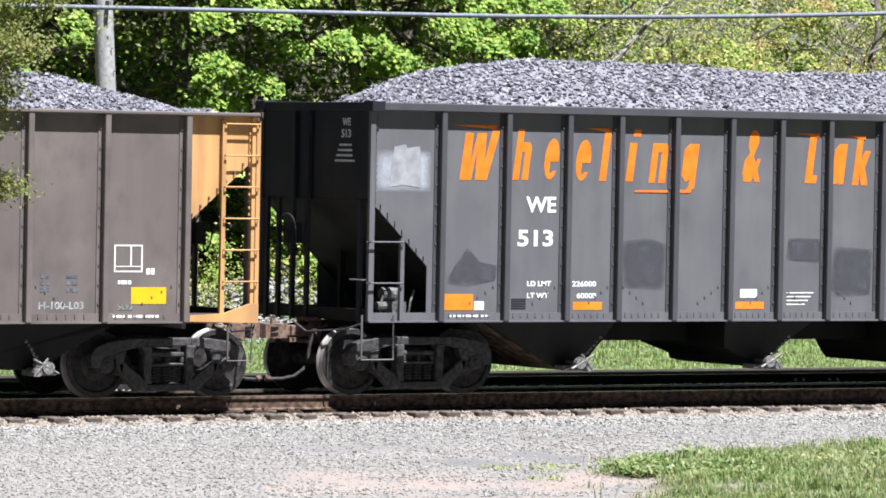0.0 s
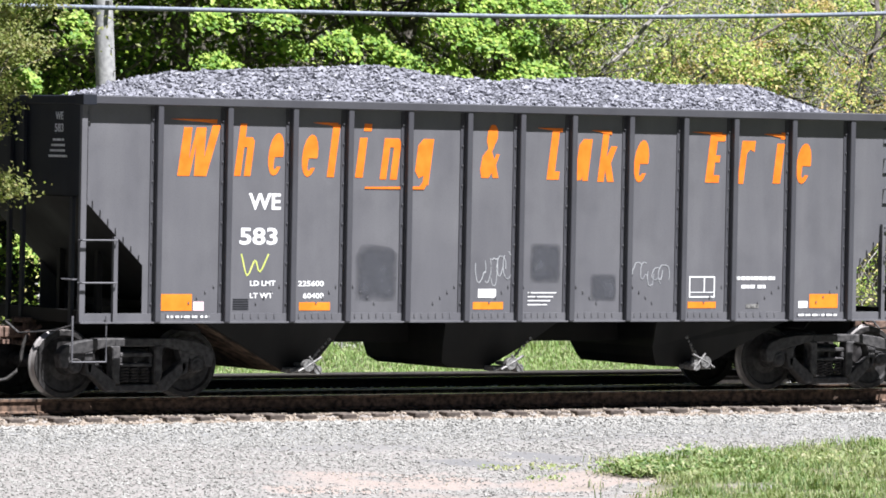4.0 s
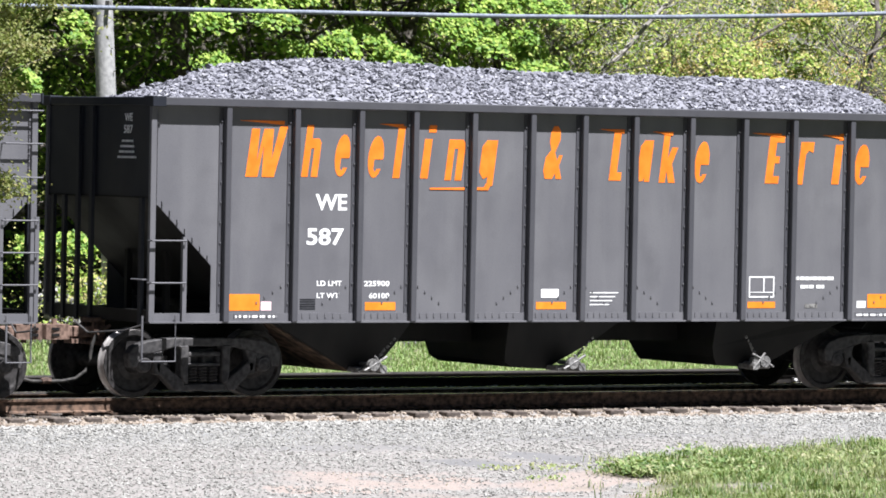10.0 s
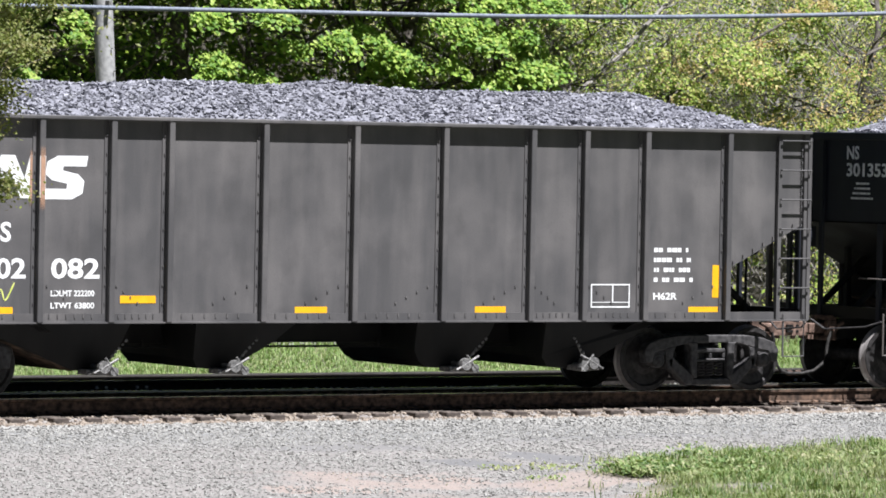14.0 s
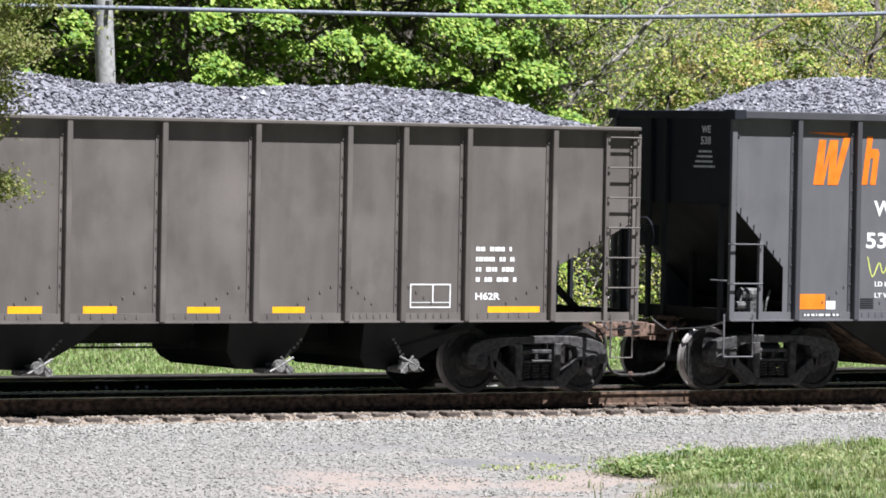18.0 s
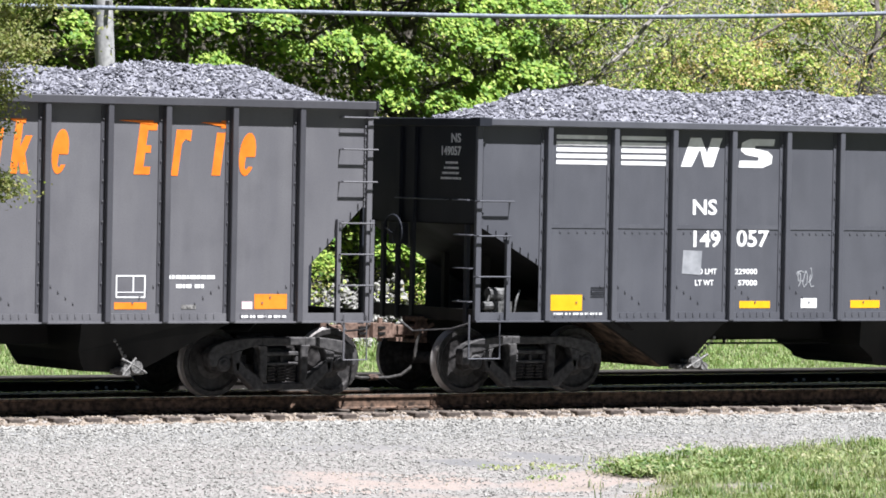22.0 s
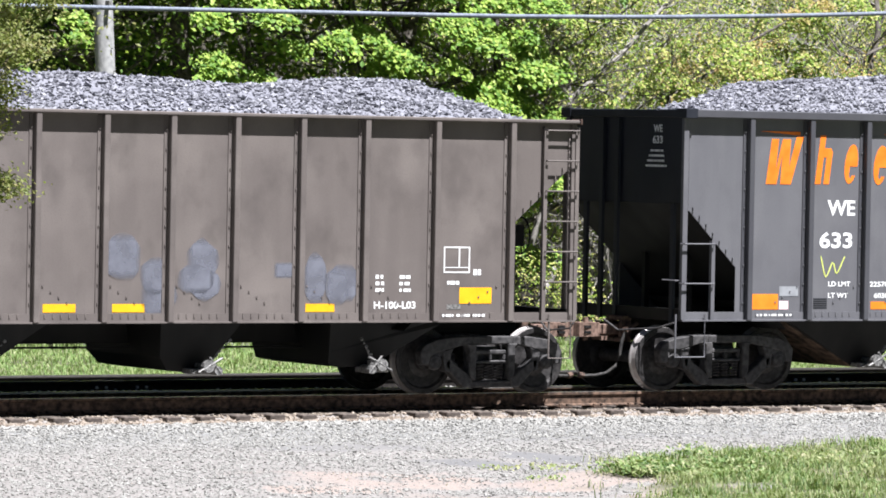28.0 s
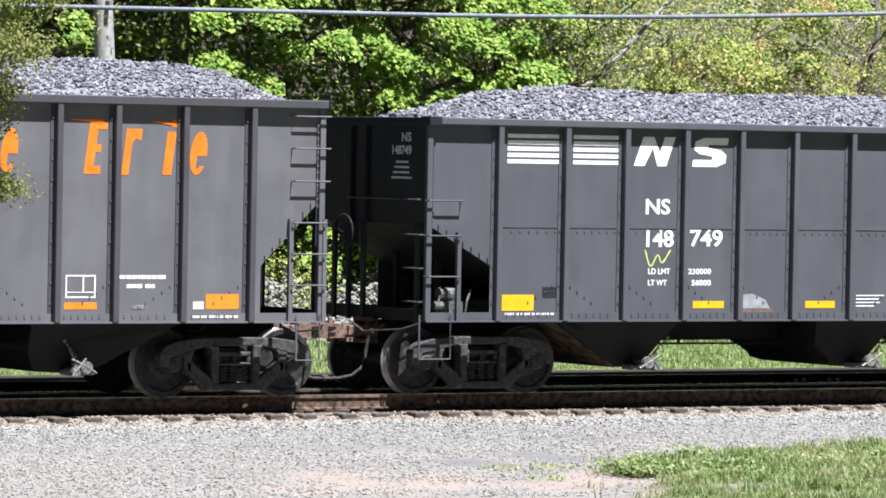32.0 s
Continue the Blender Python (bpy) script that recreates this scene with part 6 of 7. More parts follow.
def build_coal():
    loads = []
    for i, (c, x0, kind) in enumerate(TRAIN):
        T = TYPES[kind]
        L, top = T["L"], T["top"]
        seed = 1.3 + i * 2.17
        xs, ys = np.linspace(0.06, L - 0.06, 90), np.linspace(-1.46, 1.46, 24)
        gx, gy = np.meshgrid(xs, ys)
        v = np.stack([gx, gy, coal_height(i, gx, gy, top, seed)], -1).reshape(-1, 3)
        k = (np.arange(23)[:, None] * 90 + np.arange(89)[None]).reshape(-1)
        f = np.stack([k, k + 1, k + 91, k, k + 91, k + 90], 1).reshape(-1)
        n = 11500
        px, py = RNG.uniform(0.1, L - 0.1, n), np.where(RNG.uniform(0, 1, n) < 0.93, RNG.uniform(-1.45, 0.25, n), RNG.uniform(0, 1.45, n))
        size = RNG.uniform(0.022, 0.044, n) * np.where(RNG.uniform(0, 1, n) < 0.12, 1.4, 1.0)
        at = np.stack([px, py, coal_height(i, px, py, top, seed) + size * 0.35], 1)
        lv = LUMP_V[None] * (1 + RNG.uniform(-0.28, 0.28, (n, 6, 3))) * RNG.uniform(0.55, 1.45, (n, 1, 3))
        lv = np.einsum("nij,nkj->nki", turns(n), lv) * size[:, None, None]
        lv[:, :, 2] *= 0.72
        lv += at[:, None, :]
        lf = (LUMP_F[None] + 6 * np.arange(n)[:, None, None]).reshape(-1) + len(v)
        me = raw_mesh("coal_load", np.concatenate([v, lv.reshape(-1, 3)]), np.concatenate([f, lf]), 3, COAL)
        ob = new("coal_load", me)
        ob.matrix_basis = pose(x0, 0, 0)
        tagged(ob, "heaped load of glinting grey-black lump coal", "coal", "coal loads", "stuff")
        loads.append((ob, x0))
    return loads


COAL_LOADS = build_coal()
mark_train()


# ---------- pole and cable ----------
def build_pole():
    root = empty("utility_pole", (4.13, 17.8, -0.26))
    root.rotation_euler = (0, radians(-3.4), 0)
    tagged(root, "weathered grey wooden utility pole beyond the tracks", "utility pole")
    bm = bmesh.new()
    add_tube(bm, [(0, 0, -0.3), (0, 0, 3), (0.01, 0, 6), (0, 0, 10.5)], [0.195, 0.185, 0.172, 0.15], 20)
    part("shaft", bm, POLE_WOOD, root, smooth=True)
    for z in (3.9, 4.35, 4.9, 5.3, 5.7):
        bm = bmesh.new()
        a = random.uniform(-2.4, -0.8)
        p = Vector((0.19 * math.cos(a), 0.19 * math.sin(a), z))
        add_tube(bm, [p, p + Vector((0.03 * math.cos(a), 0.03 * math.sin(a), 0))], 0.012, 6)
        part("nail", bm, GALV, root)
    bm = bmesh.new()
    add_box(bm, -0.03, 0.03, -0.30, -0.15, 5.98, 6.14)
    part("cable_clamp", bm, GALV, root)


build_pole()


def build_cable():
    bm = bmesh.new()
    pts = []
    for x in np.linspace(-28, 60, 60):
        z = 5.585 + 0.0105 * x + 0.0021 * max(x - 7.0, 0) ** 2
        pts.append((-35.74 + (x + 35.74) * 0.962, 10.0, 3.462 + (z - 3.462) * 0.962))
    add_tube(bm, pts, 0.037, 8)
    ob = new("overhead_cable", mesh("overhead_cable", bm, CABLE, True))
    tagged(ob, "thick sagging grey overhead cable above the train", "cable")


build_cable()


# ---------- trees ----------
def limb(bm, start, d, length, r, depth, rnd, tips, curl=0.25):
    pts, rad, p, q = [start], [r], Vector(start), Vector(d).normalized()
    k = 5
    for i in range(k):
        q = (q + curl * Vector((rnd.uniform(-1, 1), rnd.uniform(-1, 1), rnd.uniform(-0.5, 0.8)))).normalized()
        p = p + q * length / k
        pts.append(p.copy())
        rad.append(r * (1 - 0.7 * (i + 1) / k))
    add_tube(bm, pts, rad, 6 if r > 0.03 else 4)
    if depth == 0:
        tips.append((pts[-1], q.copy()))
        tips.append((pts[3], q.copy()))
        return
    for i in range(2, k + 1):
        for _ in range(2 if depth > 1 else 1):
            side = Vector((rnd.uniform(-1, 1), rnd.uniform(-1, 1), rnd.uniform(-0.3, 0.7))).normalized()
            limb(bm, pts[i], q * 0.55 + side, length * rnd.uniform(0.45, 0.65), rad[i] * 0.75, depth - 1, rnd, tips, curl)


def build_tree(name, label, at, height, lean, seed, leaf, leaf_size, per_tip, spread, trunk_r, depth=3, low=0.25, limbs=9, reach=0.33, flat=0.45, bark=None):
    bark = bark or BARK
    rnd = random.Random(seed)
    root = empty(name, at)
    tagged(root, label, "tree", "trees")
    bm = bmesh.new()
    tips = []
    pts = [Vector((0, 0, -0.4))]
    for i in range(1, 8):
        pts.append(Vector((lean[0] * i / 7 + rnd.uniform(-0.12, 0.12), lean[1] * i / 7 + rnd.uniform(-0.12, 0.12), height * 0.75 * i / 7)))
    for i in range(limbs):
        f = low + (1 - low) * i / limbs
        k = min(int(f * 7), 6)
        p = pts[k].lerp(pts[k + 1], f * 7 - k)
        a = i * 2.4 + rnd.uniform(-0.4, 0.4)
        limb(bm, p, (math.cos(a), math.sin(a), rnd.uniform(0.05, 0.6)), height * rnd.uniform(0.8, 1.2) * reach * (1.1 - 0.5 * f), trunk_r * 0.42 * (1.1 - 0.6 * f), depth - 1, rnd, tips)
    part("branchwork", bm, bark, root, "forking grey-brown limbs", smooth=True)["kind"] = "stuff"
    bm = bmesh.new()
    add_tube(bm, pts, [trunk_r * (1.25 - 0.13 * i) for i in range(8)], 12)
    part("trunk", bm, bark, root, "grey-brown bark", smooth=True)
    if per_tip:
        t = np.array([list(p) for p, _ in tips])
        n = len(t) * per_tip
        c = np.repeat(t, per_tip, 0) + RNG.normal(size=(n, 3)) * np.array([spread, spread, spread * flat])
        part("crown", leaves("crown", c, np.full(n, leaf_size), leaf), leaf, root, "many small separate leaves")
    return root


def leaf_clumps(x0, x1, y0, y1, z0, z1, count, per, r, size, material, parent, seed):
    """Rounded sprays of leaves about a tree, with gaps between."""
    g = np.random.default_rng(seed)
    c = np.stack([g.uniform(x0, x1, count), g.uniform(y0, y1, count), g.uniform(z0, z1, count)], 1)
    n = count * per
    at = np.repeat(c, per, 0) + g.normal(size=(n, 3)) * np.repeat(g.uniform(0.55, 1.35, (count, 1)), per, 0) * np.array([r, r, r * 0.6])
    return part("crown", leaves("crown", at, np.full(n, size), material), material, parent, "sprays of broad leaves")


def shelf_points(cells, per, seed):
    """Where the leaves lie on domed shelves: each a tilted cap whose top and front catch the light."""
    g = np.random.default_rng(seed)
    out = []
    for x, y, z, r in cells:
        k = int(per * (r / 0.5) ** 2)
        th, u = g.uniform(0, 2 * math.pi, k), g.uniform(0, 1, k) ** 0.5
        rag = 1 + 0.22 * np.sin(3 * th + g.uniform(0, 6)) + 0.14 * np.sin(7 * th + g.uniform(0, 6))
        px, py = u * rag * np.cos(th) * r, u * rag * np.sin(th) * r * 0.8
        pz = 0.42 * r * (1 - u ** 2) - 0.22 * r * u ** 3 + 0.30 * py + g.normal(size=k) * 0.05
        out.append(np.stack([x + px, y + py, z + pz], 1))
    return np.concatenate(out)


def leaf_shelves(cells, per, size, material, parent, seed):
    at = shelf_points(cells, per, seed)
    return part("crown", leaves("crown", at, np.full(len(at), size), material, (0.1, -0.7, 0.75), 0.34, 0.72), material, parent, "layered shelves of broad leaves")


def shelf_cells(boxes, seed):
    g = np.random.default_rng(seed)
    out = []
    for x0, x1, z0, z1, count, rmax in boxes:
        for _ in range(count):
            out.append((g.uniform(x0, x1), g.uniform(-5.2, -3.6), g.uniform(z0, z1), g.uniform(0.55, 1.0) * rmax))
    return out


def build_woods():
    # dense maples behind the tracks
    for x, y, h, sd in ((8.6, 24.0, 13, 3), (13.6, 24.0, 12, 5), (4.2, 25.0, 12, 8)):
        t = build_tree("maple_tree", "leafy bright green maple behind the tracks", (x, y, float(ground_z(x, y))), h, (0.3, 0), sd, MAPLE, 0.06, 7, 0.30, 0.24, 3, 0.15, 13)
        full = {3: [(-1.7, 0.2, 3.6, 6.6, 8, 0.5), (-2.6, 2.6, 4.6, 7.2, 10, 0.5), (-2.8, -1.2, 0.9, 4.4, 8, 0.42), (-0.4, 2.4, 0.9, 3.8, 8, 0.4)],
                5: [(-2.6, -0.3, 0.8, 6.8, 46, 0.62), (-1.4, 0.4, 3.6, 6.4, 16, 0.5), (-0.3, 1.0, 1.0, 4.9, 18, 0.55), (-0.6, 2.0, 5.0, 7.0, 8, 0.5)],
                8: [(-3.2, 2.8, 1.2, 7.0, 24, 0.46)]}[sd]
        leaf_shelves(shelf_cells(full, sd + 7), 420, 0.058, MAPLE, t, sd)
        leaf_clumps(-3.2, 3.2, -1.5, 1.5, 0.7, 6.5, 48, 80, 0.46, 0.058, MAPLE, t, sd + 50)
        # unseen upper leaf layer, added to throw shade on the crown below
        leaf_clumps(-3.8, 3.8, -4.4, 9.0, 7.2, 10.0, 230, 70, 0.65, 0.14, MAPLE, t, sd + 90)
    n = 26000
    x, y = RNG.uniform(-2, 17.5, n), RNG.uniform(27, 42, n)
    z = ground_z(x, y) + 0.3 + RNG.uniform(0, 1, n) * (6.5 + 2 * wob(x, y, 0.9, 3))
    tagged(new("deep_woods", leaves("deep_woods", np.stack([x, y, z], 1), np.full(n, 0.12), MAPLE)), "dark shaded woods behind the maples", "woods", kind="stuff")
    # unseen leaf sheet above the view, added to shade the deep woods
    n = 30000
    x, y = RNG.uniform(-6, 19, n), RNG.uniform(25.5, 48, n)
    z = ground_z(x, y) + 9.0 + RNG.uniform(0, 2.2, n)
    tagged(new("woods_canopy", leaves("woods_canopy", np.stack([x, y, z], 1), np.full(n, 0.34), MAPLE, (0.0, -0.1, 1.0), 0.4, 0.8)), "unseen high leaf sheet added to shade the woods", "woods", kind="stuff")
    # thin spring woods on the rise
    spots = ((20.0, 26), (22.5, 30), (25.5, 28), (28.5, 32), (23.5, 35), (31, 36), (18.5, 33), (27, 40), (33.5, 31), (30, 27.5))
    for i, (x, y) in enumerate(spots):
        build_tree("spring_tree", "thin half-bare tree with pale spring leaves", (x, y, float(ground_z(x, y))), 9 + (i * 3) % 4, ((i % 3 - 1) * 1.4, 0.4), 20 + i, SPRING, 0.042,
                   (36, 22, 0, 28)[i % 4], 0.5, 0.12, 3, 0.10, 12, 0.36, 0.7, TWIG)
    # crooked bare trees at the wood's edge
    for x, y, h, ln, sd, tr in ((14.5, 21.4, 9.0, (-0.2, 0.2), 61, 0.14), (14.9, 21.6, 8.5, (3.6, 0.3), 62, 0.085), (22.8, 21.6, 9.5, (0.9, 0.3), 63, 0.13), (26.0, 22.5, 9.0, (1.8, 0.3), 65, 0.10), (20.8, 24.0, 8.0, (2.6, 0.3), 64, 0.07), (22.6, 23.0, 9.0, (-1.2, 0.4), 66, 0.07)):
        build_tree("bare_tree", "crooked leafless grey tree at the wood's edge", (x, y, float(ground_z(x, y))), h, ln, sd, SPRING, 0.04, 3, 0.35, tr, 3, 0.30, 10, 0.34, 0.7, BARK if tr > 0.095 else TWIG)
    # budding tree at the near left, leaning over the line
    t = build_tree("budding_tree", "olive-green budding tree beside the near ballast", (-15.3, -12.0, -0.5), 9, (-0.3, 0.3), 41, OLIVE, 0.032, 24, 0.24, 0.2, 3, 0.62, 12)
    g = np.random.default_rng(12)
    k = 420
    d = g.normal(size=(k, 3))
    d /= np.linalg.norm(d, axis=1)[:, None]
    c = d * g.uniform(0.45, 1.0, (k, 1)) ** 0.5 * np.array([3.05, 2.4, 1.75]) + np.array([0.05, 0, 5.75])
    low = np.array([(2.30, 0, 3.43), (2.48, 0.1, 3.38), (2.2, 0, 3.98), (2.3, 0, 4.05), (2.12, 0.1, 3.5), (2.62, 0.05, 3.41), (2.25, 0, 4.3), (2.4, 0, 4.25), (2.5, 0, 4.45)])
    c = np.concatenate([c, low, low + np.array([-0.12, 0.1, 0.04]), low[2:] + np.array([-0.25, 0, 0.12])])
    at = np.repeat(c, 190, 0) + g.normal(size=(len(c) * 190, 3)) * np.array([0.15, 0.15, 0.07])
    part("crown", leaves("crown", at, np.full(len(at), 0.027), OLIVE), OLIVE, t, "clouds of tiny olive-green leaves")
    # undergrowth on the rise
    n = 150000
    x, y = RNG.uniform(2, 44, n), RNG.uniform(19, 44, n)
    clump = np.clip(0.5 + 0.6 * wob(x, y, 1.5, 2) + 0.35 * wob(x, y, 3.7, 7), 0, 1)
    left = x < 16.5 + 0.05 * (y - 20)
    z = ground_z(x, y) + RNG.uniform(0, 1, n) ** 1.4 * np.where(left, 0.4 + 0.6 * clump, 0.5 + 4.4 * clump)
    keep = RNG.uniform(0, 1, n) < np.where(left, 0.2, 0.02 + 0.30 * clump ** 2.2)
    for nm, mk, m, s, lab in (("undergrowth", left, SPRING, 0.042, "low green undergrowth under the maples"), ("spring_brush", ~left, SPRING, 0.055, "pale yellow-green spring brush on the rise")):
        k = keep & mk
        at = np.stack([x[k], y[k], z[k]], 1)
        tagged(new(nm, leaves(nm, at, np.full(len(at), s), m)), lab, "brush", kind="stuff")
    # bright sprays in the brush
    g = np.random.default_rng(33)
    k, per = 45, 90
    cx, cy = g.uniform(17, 32, k), g.uniform(19.5, 22, k)
    c = np.stack([cx, cy, ground_z(cx, cy) + g.uniform(2.5, 6.0, k)], 1)
    at = np.repeat(c, per, 0) + g.normal(size=(k * per, 3)) * np.array([0.3, 0.3, 0.16])
    tagged(new("warm_buds", leaves("warm_buds", at, np.full(len(at), 0.038), WARM)), "orange-tan budding sprays in the brush", "brush", kind="stuff")
    k, per = 260, 190
    cx, cy = g.uniform(16.5, 41, k), g.uniform(19.5, 34, k)
    c = np.stack([cx, cy, ground_z(cx, cy) + g.uniform(0.4, 5.6, k)], 1)
    at = np.repeat(c, per, 0) + g.normal(size=(k * per, 3)) * np.repeat(g.uniform(0.5, 1.4, (k, 1)), per, 0) * np.array([0.34, 0.34, 0.15])
    tagged(new("spring_sprays", leaves("spring_sprays", at, np.full(len(at), 0.052), SPRING)), "bright yellow-green leaf sprays in the brush", "brush", kind="stuff")
    # banks of fuller young foliage between the saplings
    for nm, m, boxes, size, sd, lab in (
            ("brush_bank", SPRING, ((17.6, 22.0, 2.6, 6.9, 46, 0.62), (15.8, 17.6, 2.4, 6.0, 9, 0.42), (22.6, 25.0, 2.4, 6.6, 7, 0.4)), 0.038, 131, "full yellow-green banks of young leaves in the brush"),
            ("tan_bank", WARM, ((17.9, 19.2, 4.7, 5.3, 8, 0.3), (20.4, 21.8, 6.1, 6.7, 9, 0.32), (19.4, 21.4, 5.1, 5.8, 8, 0.26)), 0.036, 137, "orange-tan banks of unfolding leaves in the brush")):
        q = np.random.default_rng(sd)
        cells = [(q.uniform(a, b), q.uniform(20.2, 22.0), q.uniform(c, d), q.uniform(0.5, 1.0) * rm) for a, b, c, d, count, rm in boxes for _ in range(count)]
        at = shelf_points(cells, 300, sd)
        tagged(new(nm, leaves(nm, at, np.full(len(at), size), m, (0.05, -0.65, 0.75), 0.4, 0.72)), lab, "brush", kind="stuff")
    # bare grey stems standing in the brush
    bm = bmesh.new()
    r = random.Random(91)
    for i in range(520):
        x, y = r.uniform(16.5, 42), r.uniform(20, 40)
        p = Vector((x, y, float(ground_z(x, y))))
        d = Vector((r.uniform(-0.7, 0.7), r.uniform(-0.4, 0.4), 1.0))
        k = r.uniform(1.5, 5.5)
        q = p + d * k * 0.5 + Vector((r.uniform(-0.2, 0.2), 0, 0))
        add_tube(bm, [p, q, q + (d + Vector((r.uniform(-0.5, 0.5), 0, 0))) * k * 0.5], [r.uniform(0.012, 0.03), 0.014, 0.006], 4)
    tagged(new("bare_stems", mesh("bare_stems", bm, TWIG)), "thin bare grey saplings in the brush", "saplings", kind="stuff")
    # haze of fine grey twigs, thickest beside the maples and far up the line
    bm = bmesh.new()
    for i in range(2600):
        x = r.choice((r.uniform(16, 23), r.uniform(28, 36), r.uniform(16, 40)))
        y = r.uniform(21, 27)
        p = Vector((x, y, float(ground_z(x, y)) + r.uniform(0.3, 6.5)))
        d = Vector((r.choice((-1, 1)) * r.uniform(0.2, 1.0), r.uniform(-0.3, 0.3), r.uniform(-0.1, 1.0))).normalized()
        k = r.uniform(0.35, 1.3)
        add_tube(bm, [p, p + d * k * 0.5, p + d * k + Vector((r.uniform(-0.12, 0.12), 0, r.uniform(-0.05, 0.15)))], [0.012, 0.009, 0.005], 3)
    tagged(new("twig_haze", mesh("twig_haze", bm, TWIG)), "tangle of fine bare grey twigs in the brush", "twigs", kind="stuff")
    # long bare boughs leaning across the brush
    for x0, z0, x1, z1, rad, m in ((15.6, 4.4, 18.6, 6.9, 0.05, TWIG), (17.9, 4.5, 20.6, 6.0, 0.04, BARK), (22.6, 5.4, 25.2, 6.7, 0.035, BARK), (14.3, 4.2, 15.2, 5.9, 0.04, TWIG), (26.0, 4.6, 27.5, 6.6, 0.04, TWIG)):
        bm = bmesh.new()
        tips = []
        p0, p1 = Vector((x0, 20.9, z0)), Vector((x1, 20.9, z1))
        foot = Vector((x0 - 0.5 * (x1 - x0), 21.0, -0.4))
        pts = [foot, foot.lerp(p0, 0.6) + Vector((0.1, 0, 0)), p0, p0.lerp(p1, 0.35) + Vector((0.04, 0, -0.05)), p0.lerp(p1, 0.7) + Vector((-0.05, 0, 0.04)), p1, p1 + 0.6 * (p1 - p0)]
        add_tube(bm, pts, [rad * 1.5, rad * 1.3, rad * 1.1, rad, rad * 0.85, rad * 0.7, rad * 0.3], 7)
        for q in pts[2:]:
            for _ in range(3):
                limb(bm, q, (r.uniform(-1, 1), r.uniform(-0.5, 0.5), r.uniform(0, 1)), r.uniform(0.5, 1.1), 0.018, 1, r, tips)
        tagged(new("leaning_sapling", mesh("leaning_sapling", bm, m, True)), "long bare grey sapling leaning across the brush", "sapling", "leaning saplings")
    # sunlit shrubs at the wood's edge
    for i, x in enumerate((3.0, 5.6, 8.2, 11.0, 13.8, 16.8, 20.0, 23.0)):
        y = 17.5 + (i * 7 % 3) * 0.5
        root = empty("shrub", (x, y, float(ground_z(x, y))))
        tagged(root, "low yellow-green shrub at the wood's edge", "shrub", "shrubs")
        rnd, bm = random.Random(70 + i), bmesh.new()
        tips = []
        for k in range(6):
            limb(bm, Vector((rnd.uniform(-0.3, 0.3), rnd.uniform(-0.2, 0.2), -0.05)), (rnd.uniform(-0.7, 0.7), rnd.uniform(-0.7, 0.7), 1), rnd.uniform(0.8, 1.5), 0.02, 1, rnd, tips)
        part("stem_clump", bm, BARK, root)["kind"] = "stuff"
        t = np.array([list(p) for p, _ in tips])
        c = np.repeat(t, 34, 0) + RNG.normal(size=(len(t) * 34, 3)) * 0.19
        part("foliage", leaves("foliage", c, np.full(len(c), 0.034), SPRING), SPRING, root)
    # broad-leaved weeds in the verge
    spots = []
    for i in range(60):
        x, y = g.uniform(-4.5, 4.5), g.uniform(-12.5, -6.6)
        if turf_mask(np.array([x]), np.array([y]))[0] > 0.6:
            spots.append(g.normal(size=(80, 3)) * np.array([0.16, 0.16, 0.04]) + np.array([x, y, float(ground_z(x, y)) + 0.08]))
    for x, y, r, h, k in ((-4.15, -11.25, 0.20, 0.10, 900), (-3.75, -11.0, 0.16, 0.09, 500), (-4.98, -9.5, 0.14, 0.03, 45), (-4.4, -9.8, 0.2, 0.04, 80), (-5.57, -11.47, 0.12, 0.03, 40)):
        spots.append(g.normal(size=(k, 3)) * np.array([r, r, h * 0.5]) + np.array([x, y, float(ground_z(x, y)) + h]))
    at = np.concatenate(spots)
    tagged(new("verge_weeds", leaves("verge_weeds", at, np.full(len(at), 0.03), GRASS)), "low broad-leaved weeds in the verge grass", "weeds", kind="stuff")
    # pale broken rock on the bank
    n = 3200
    x, y = RNG.uniform(3.0, 10.5, n), RNG.uniform(17.3, 18.8, n)
    at = np.stack([x, y, ground_z(x, y) + np.clip((y - 17.3) * 0.8 + 0.12 * wob(x, y, 2.5, 1), 0, 2) * RNG.uniform(0.75, 1.0, n)], 1)
    tagged(new("rock_bank", lumps("rock_bank", at, RNG.uniform(0.03, 0.09, n), STONE, 0.8)), "pale heap of broken rock at the wood's edge", "rocks", kind="stuff")
    # leafy wood further up the rise
    n = 60000
    x, y = RNG.uniform(12, 75, n), RNG.uniform(42, 70, n)
    clump = 0.5 + 0.5 * wob(x, y, 0.6, 4)
    z = ground_z(x, y) + RNG.uniform(0, 1, n) * (1.5 + 6 * clump)
    tagged(new("far_woods", leaves("far_woods", np.stack([x, y, z], 1), np.full(n, 0.12), WOODLAND)), "far spring woods on the hillside", "woods", kind="stuff")


build_woods()


# ---------- what moves ----------
SHIFT = [(0, 0.0), (1, -4.89), (2, -9.81), (3, -14.70), (4, -19.60), (5, -24.52), (6, -29.44), (7, -34.32), (8, -39.25), (9, -44.13), (10, -49.02),
         (11, -53.91), (12, -58.80), (13, -63.62), (14, -68.50), (15, -73.37), (16, -78.25), (17, -83.13), (18, -88.02), (19, -92.90), (20, -97.76),
         (21, -102.62), (22, -107.49), (23, -112.35), (24, -117.22), (25, -122.09), (26, -126.96), (27, -131.84), (28, -136.72), (29, -141.58),
         (30, -146.44), (31, -151.26), (32, -156.10)]


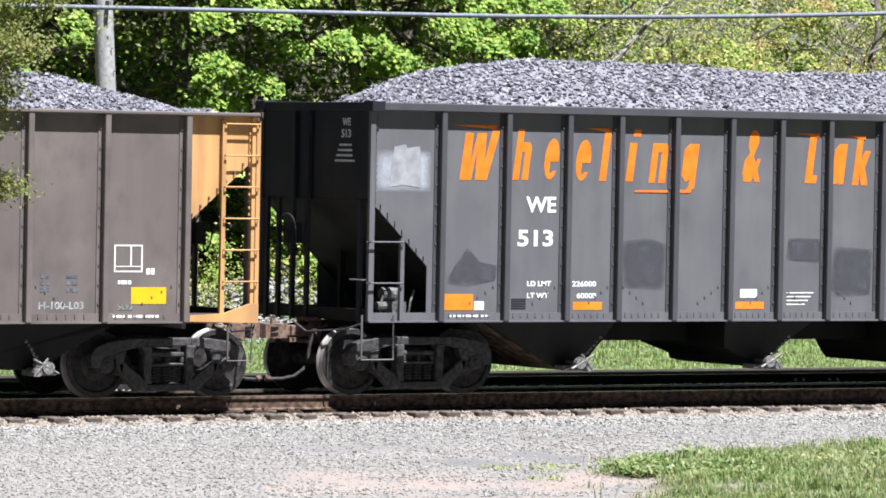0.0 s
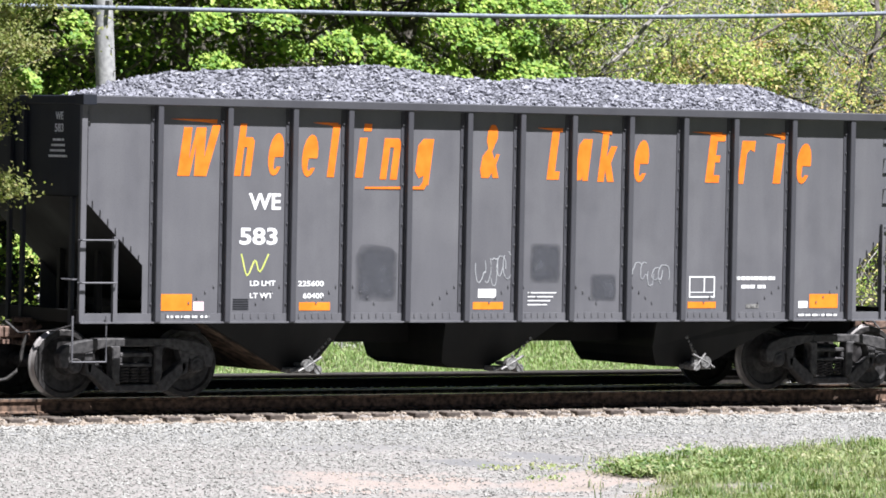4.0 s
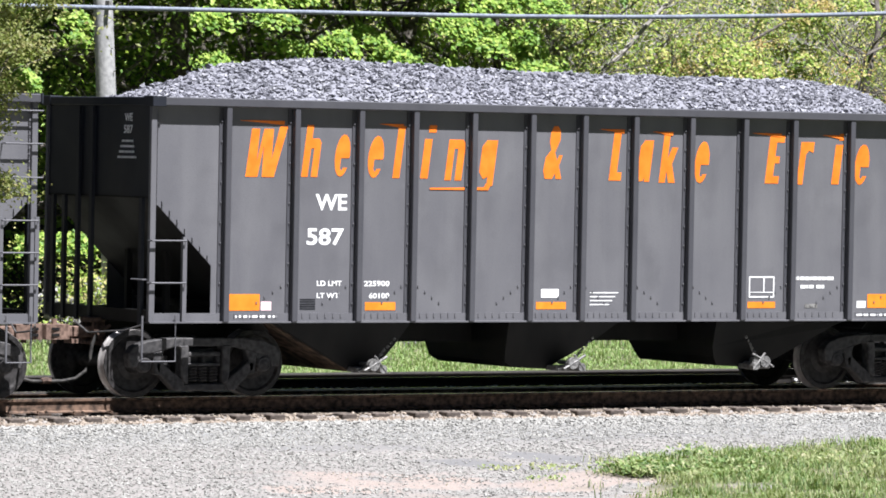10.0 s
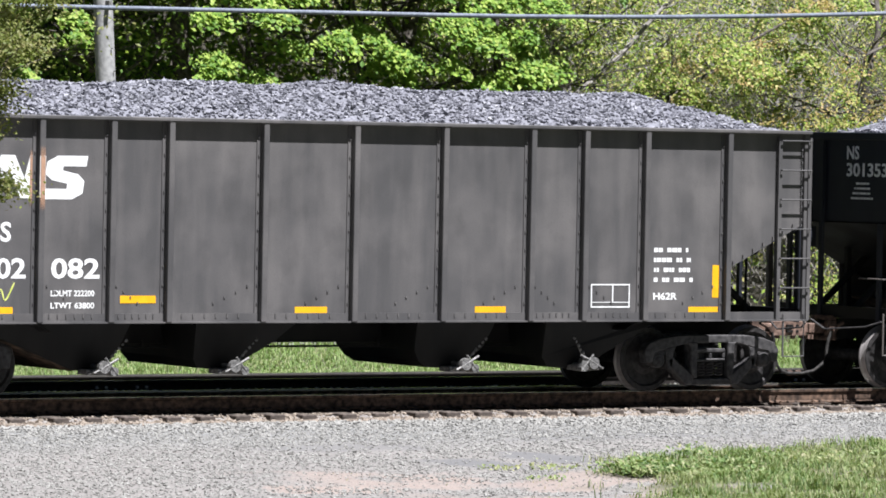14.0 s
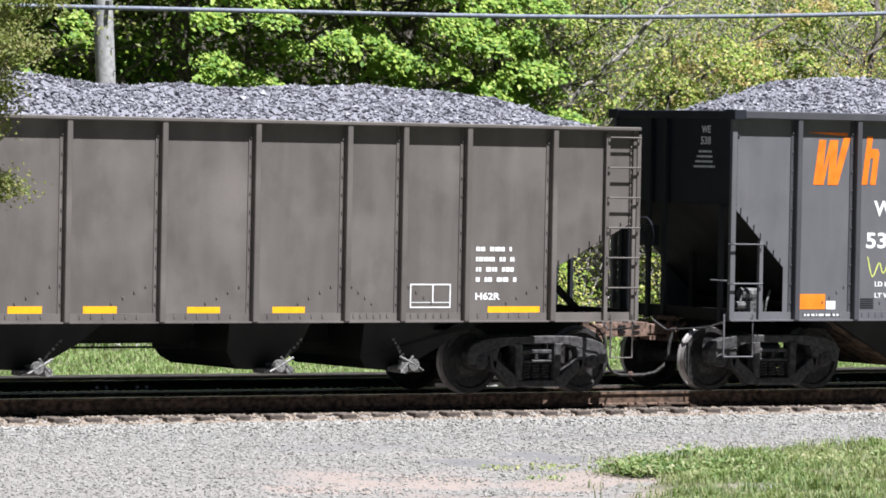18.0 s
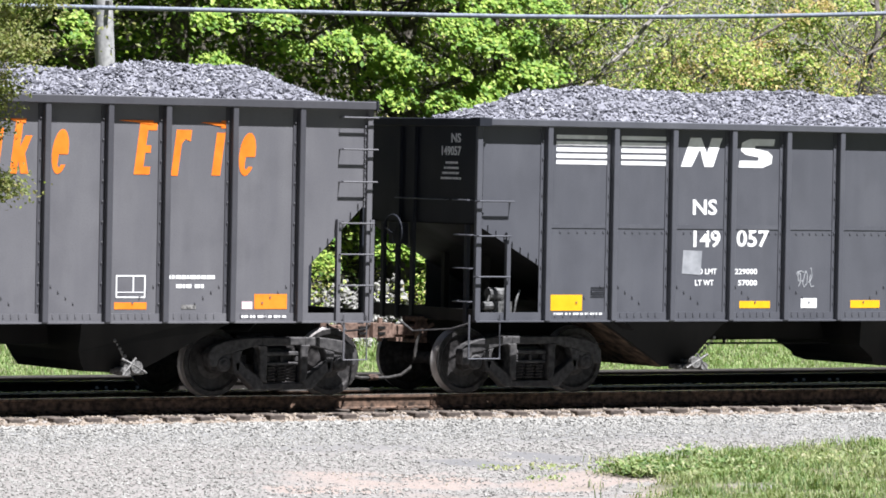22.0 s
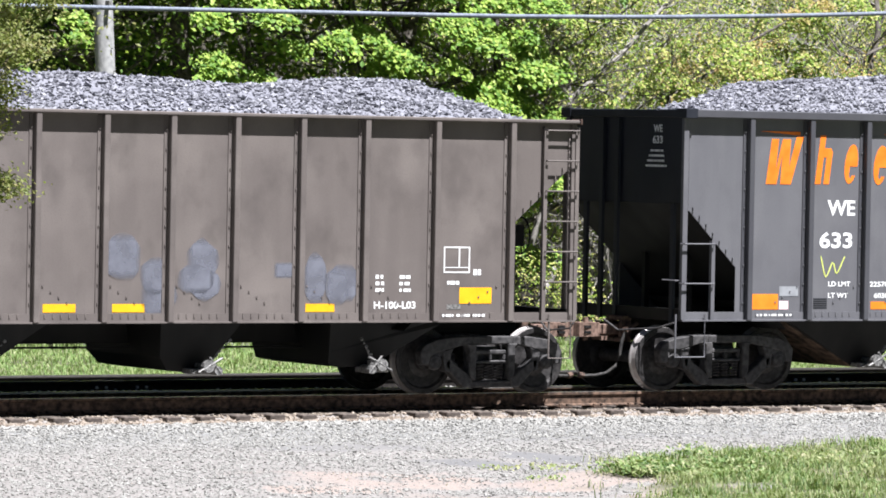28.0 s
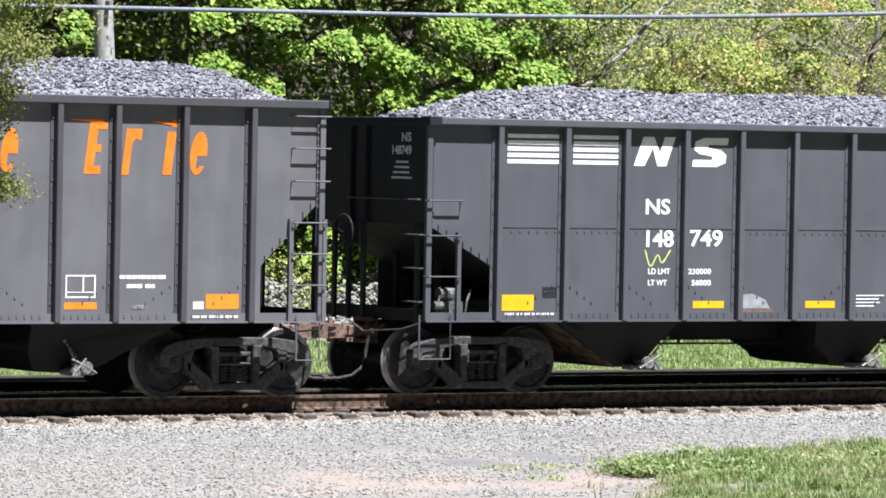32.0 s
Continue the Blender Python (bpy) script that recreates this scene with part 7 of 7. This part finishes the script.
def motions():
    for thing, x0 in [(c, x) for c, x, k in TRAIN] + COAL_LOADS:
        walk(thing, [(float(t), pose(x0 + s, 0, 0)) for t, s in SHIFT])
    tt = [i * 4 / 30 for i in range(241)]
    ss = np.interp(tt, [a for a, b in SHIFT], [b for a, b in SHIFT])
    for c, x0, kind in TRAIN:
        for w in c.children:
            if w.name.split(".")[0] == "wheelset":
                p = w.location.copy()
                walk(w, [(t, pose(p.x, p.y, p.z, 0, math.degrees(s / WHEEL_R), 0)) for t, s in zip(tt, ss)])


motions()
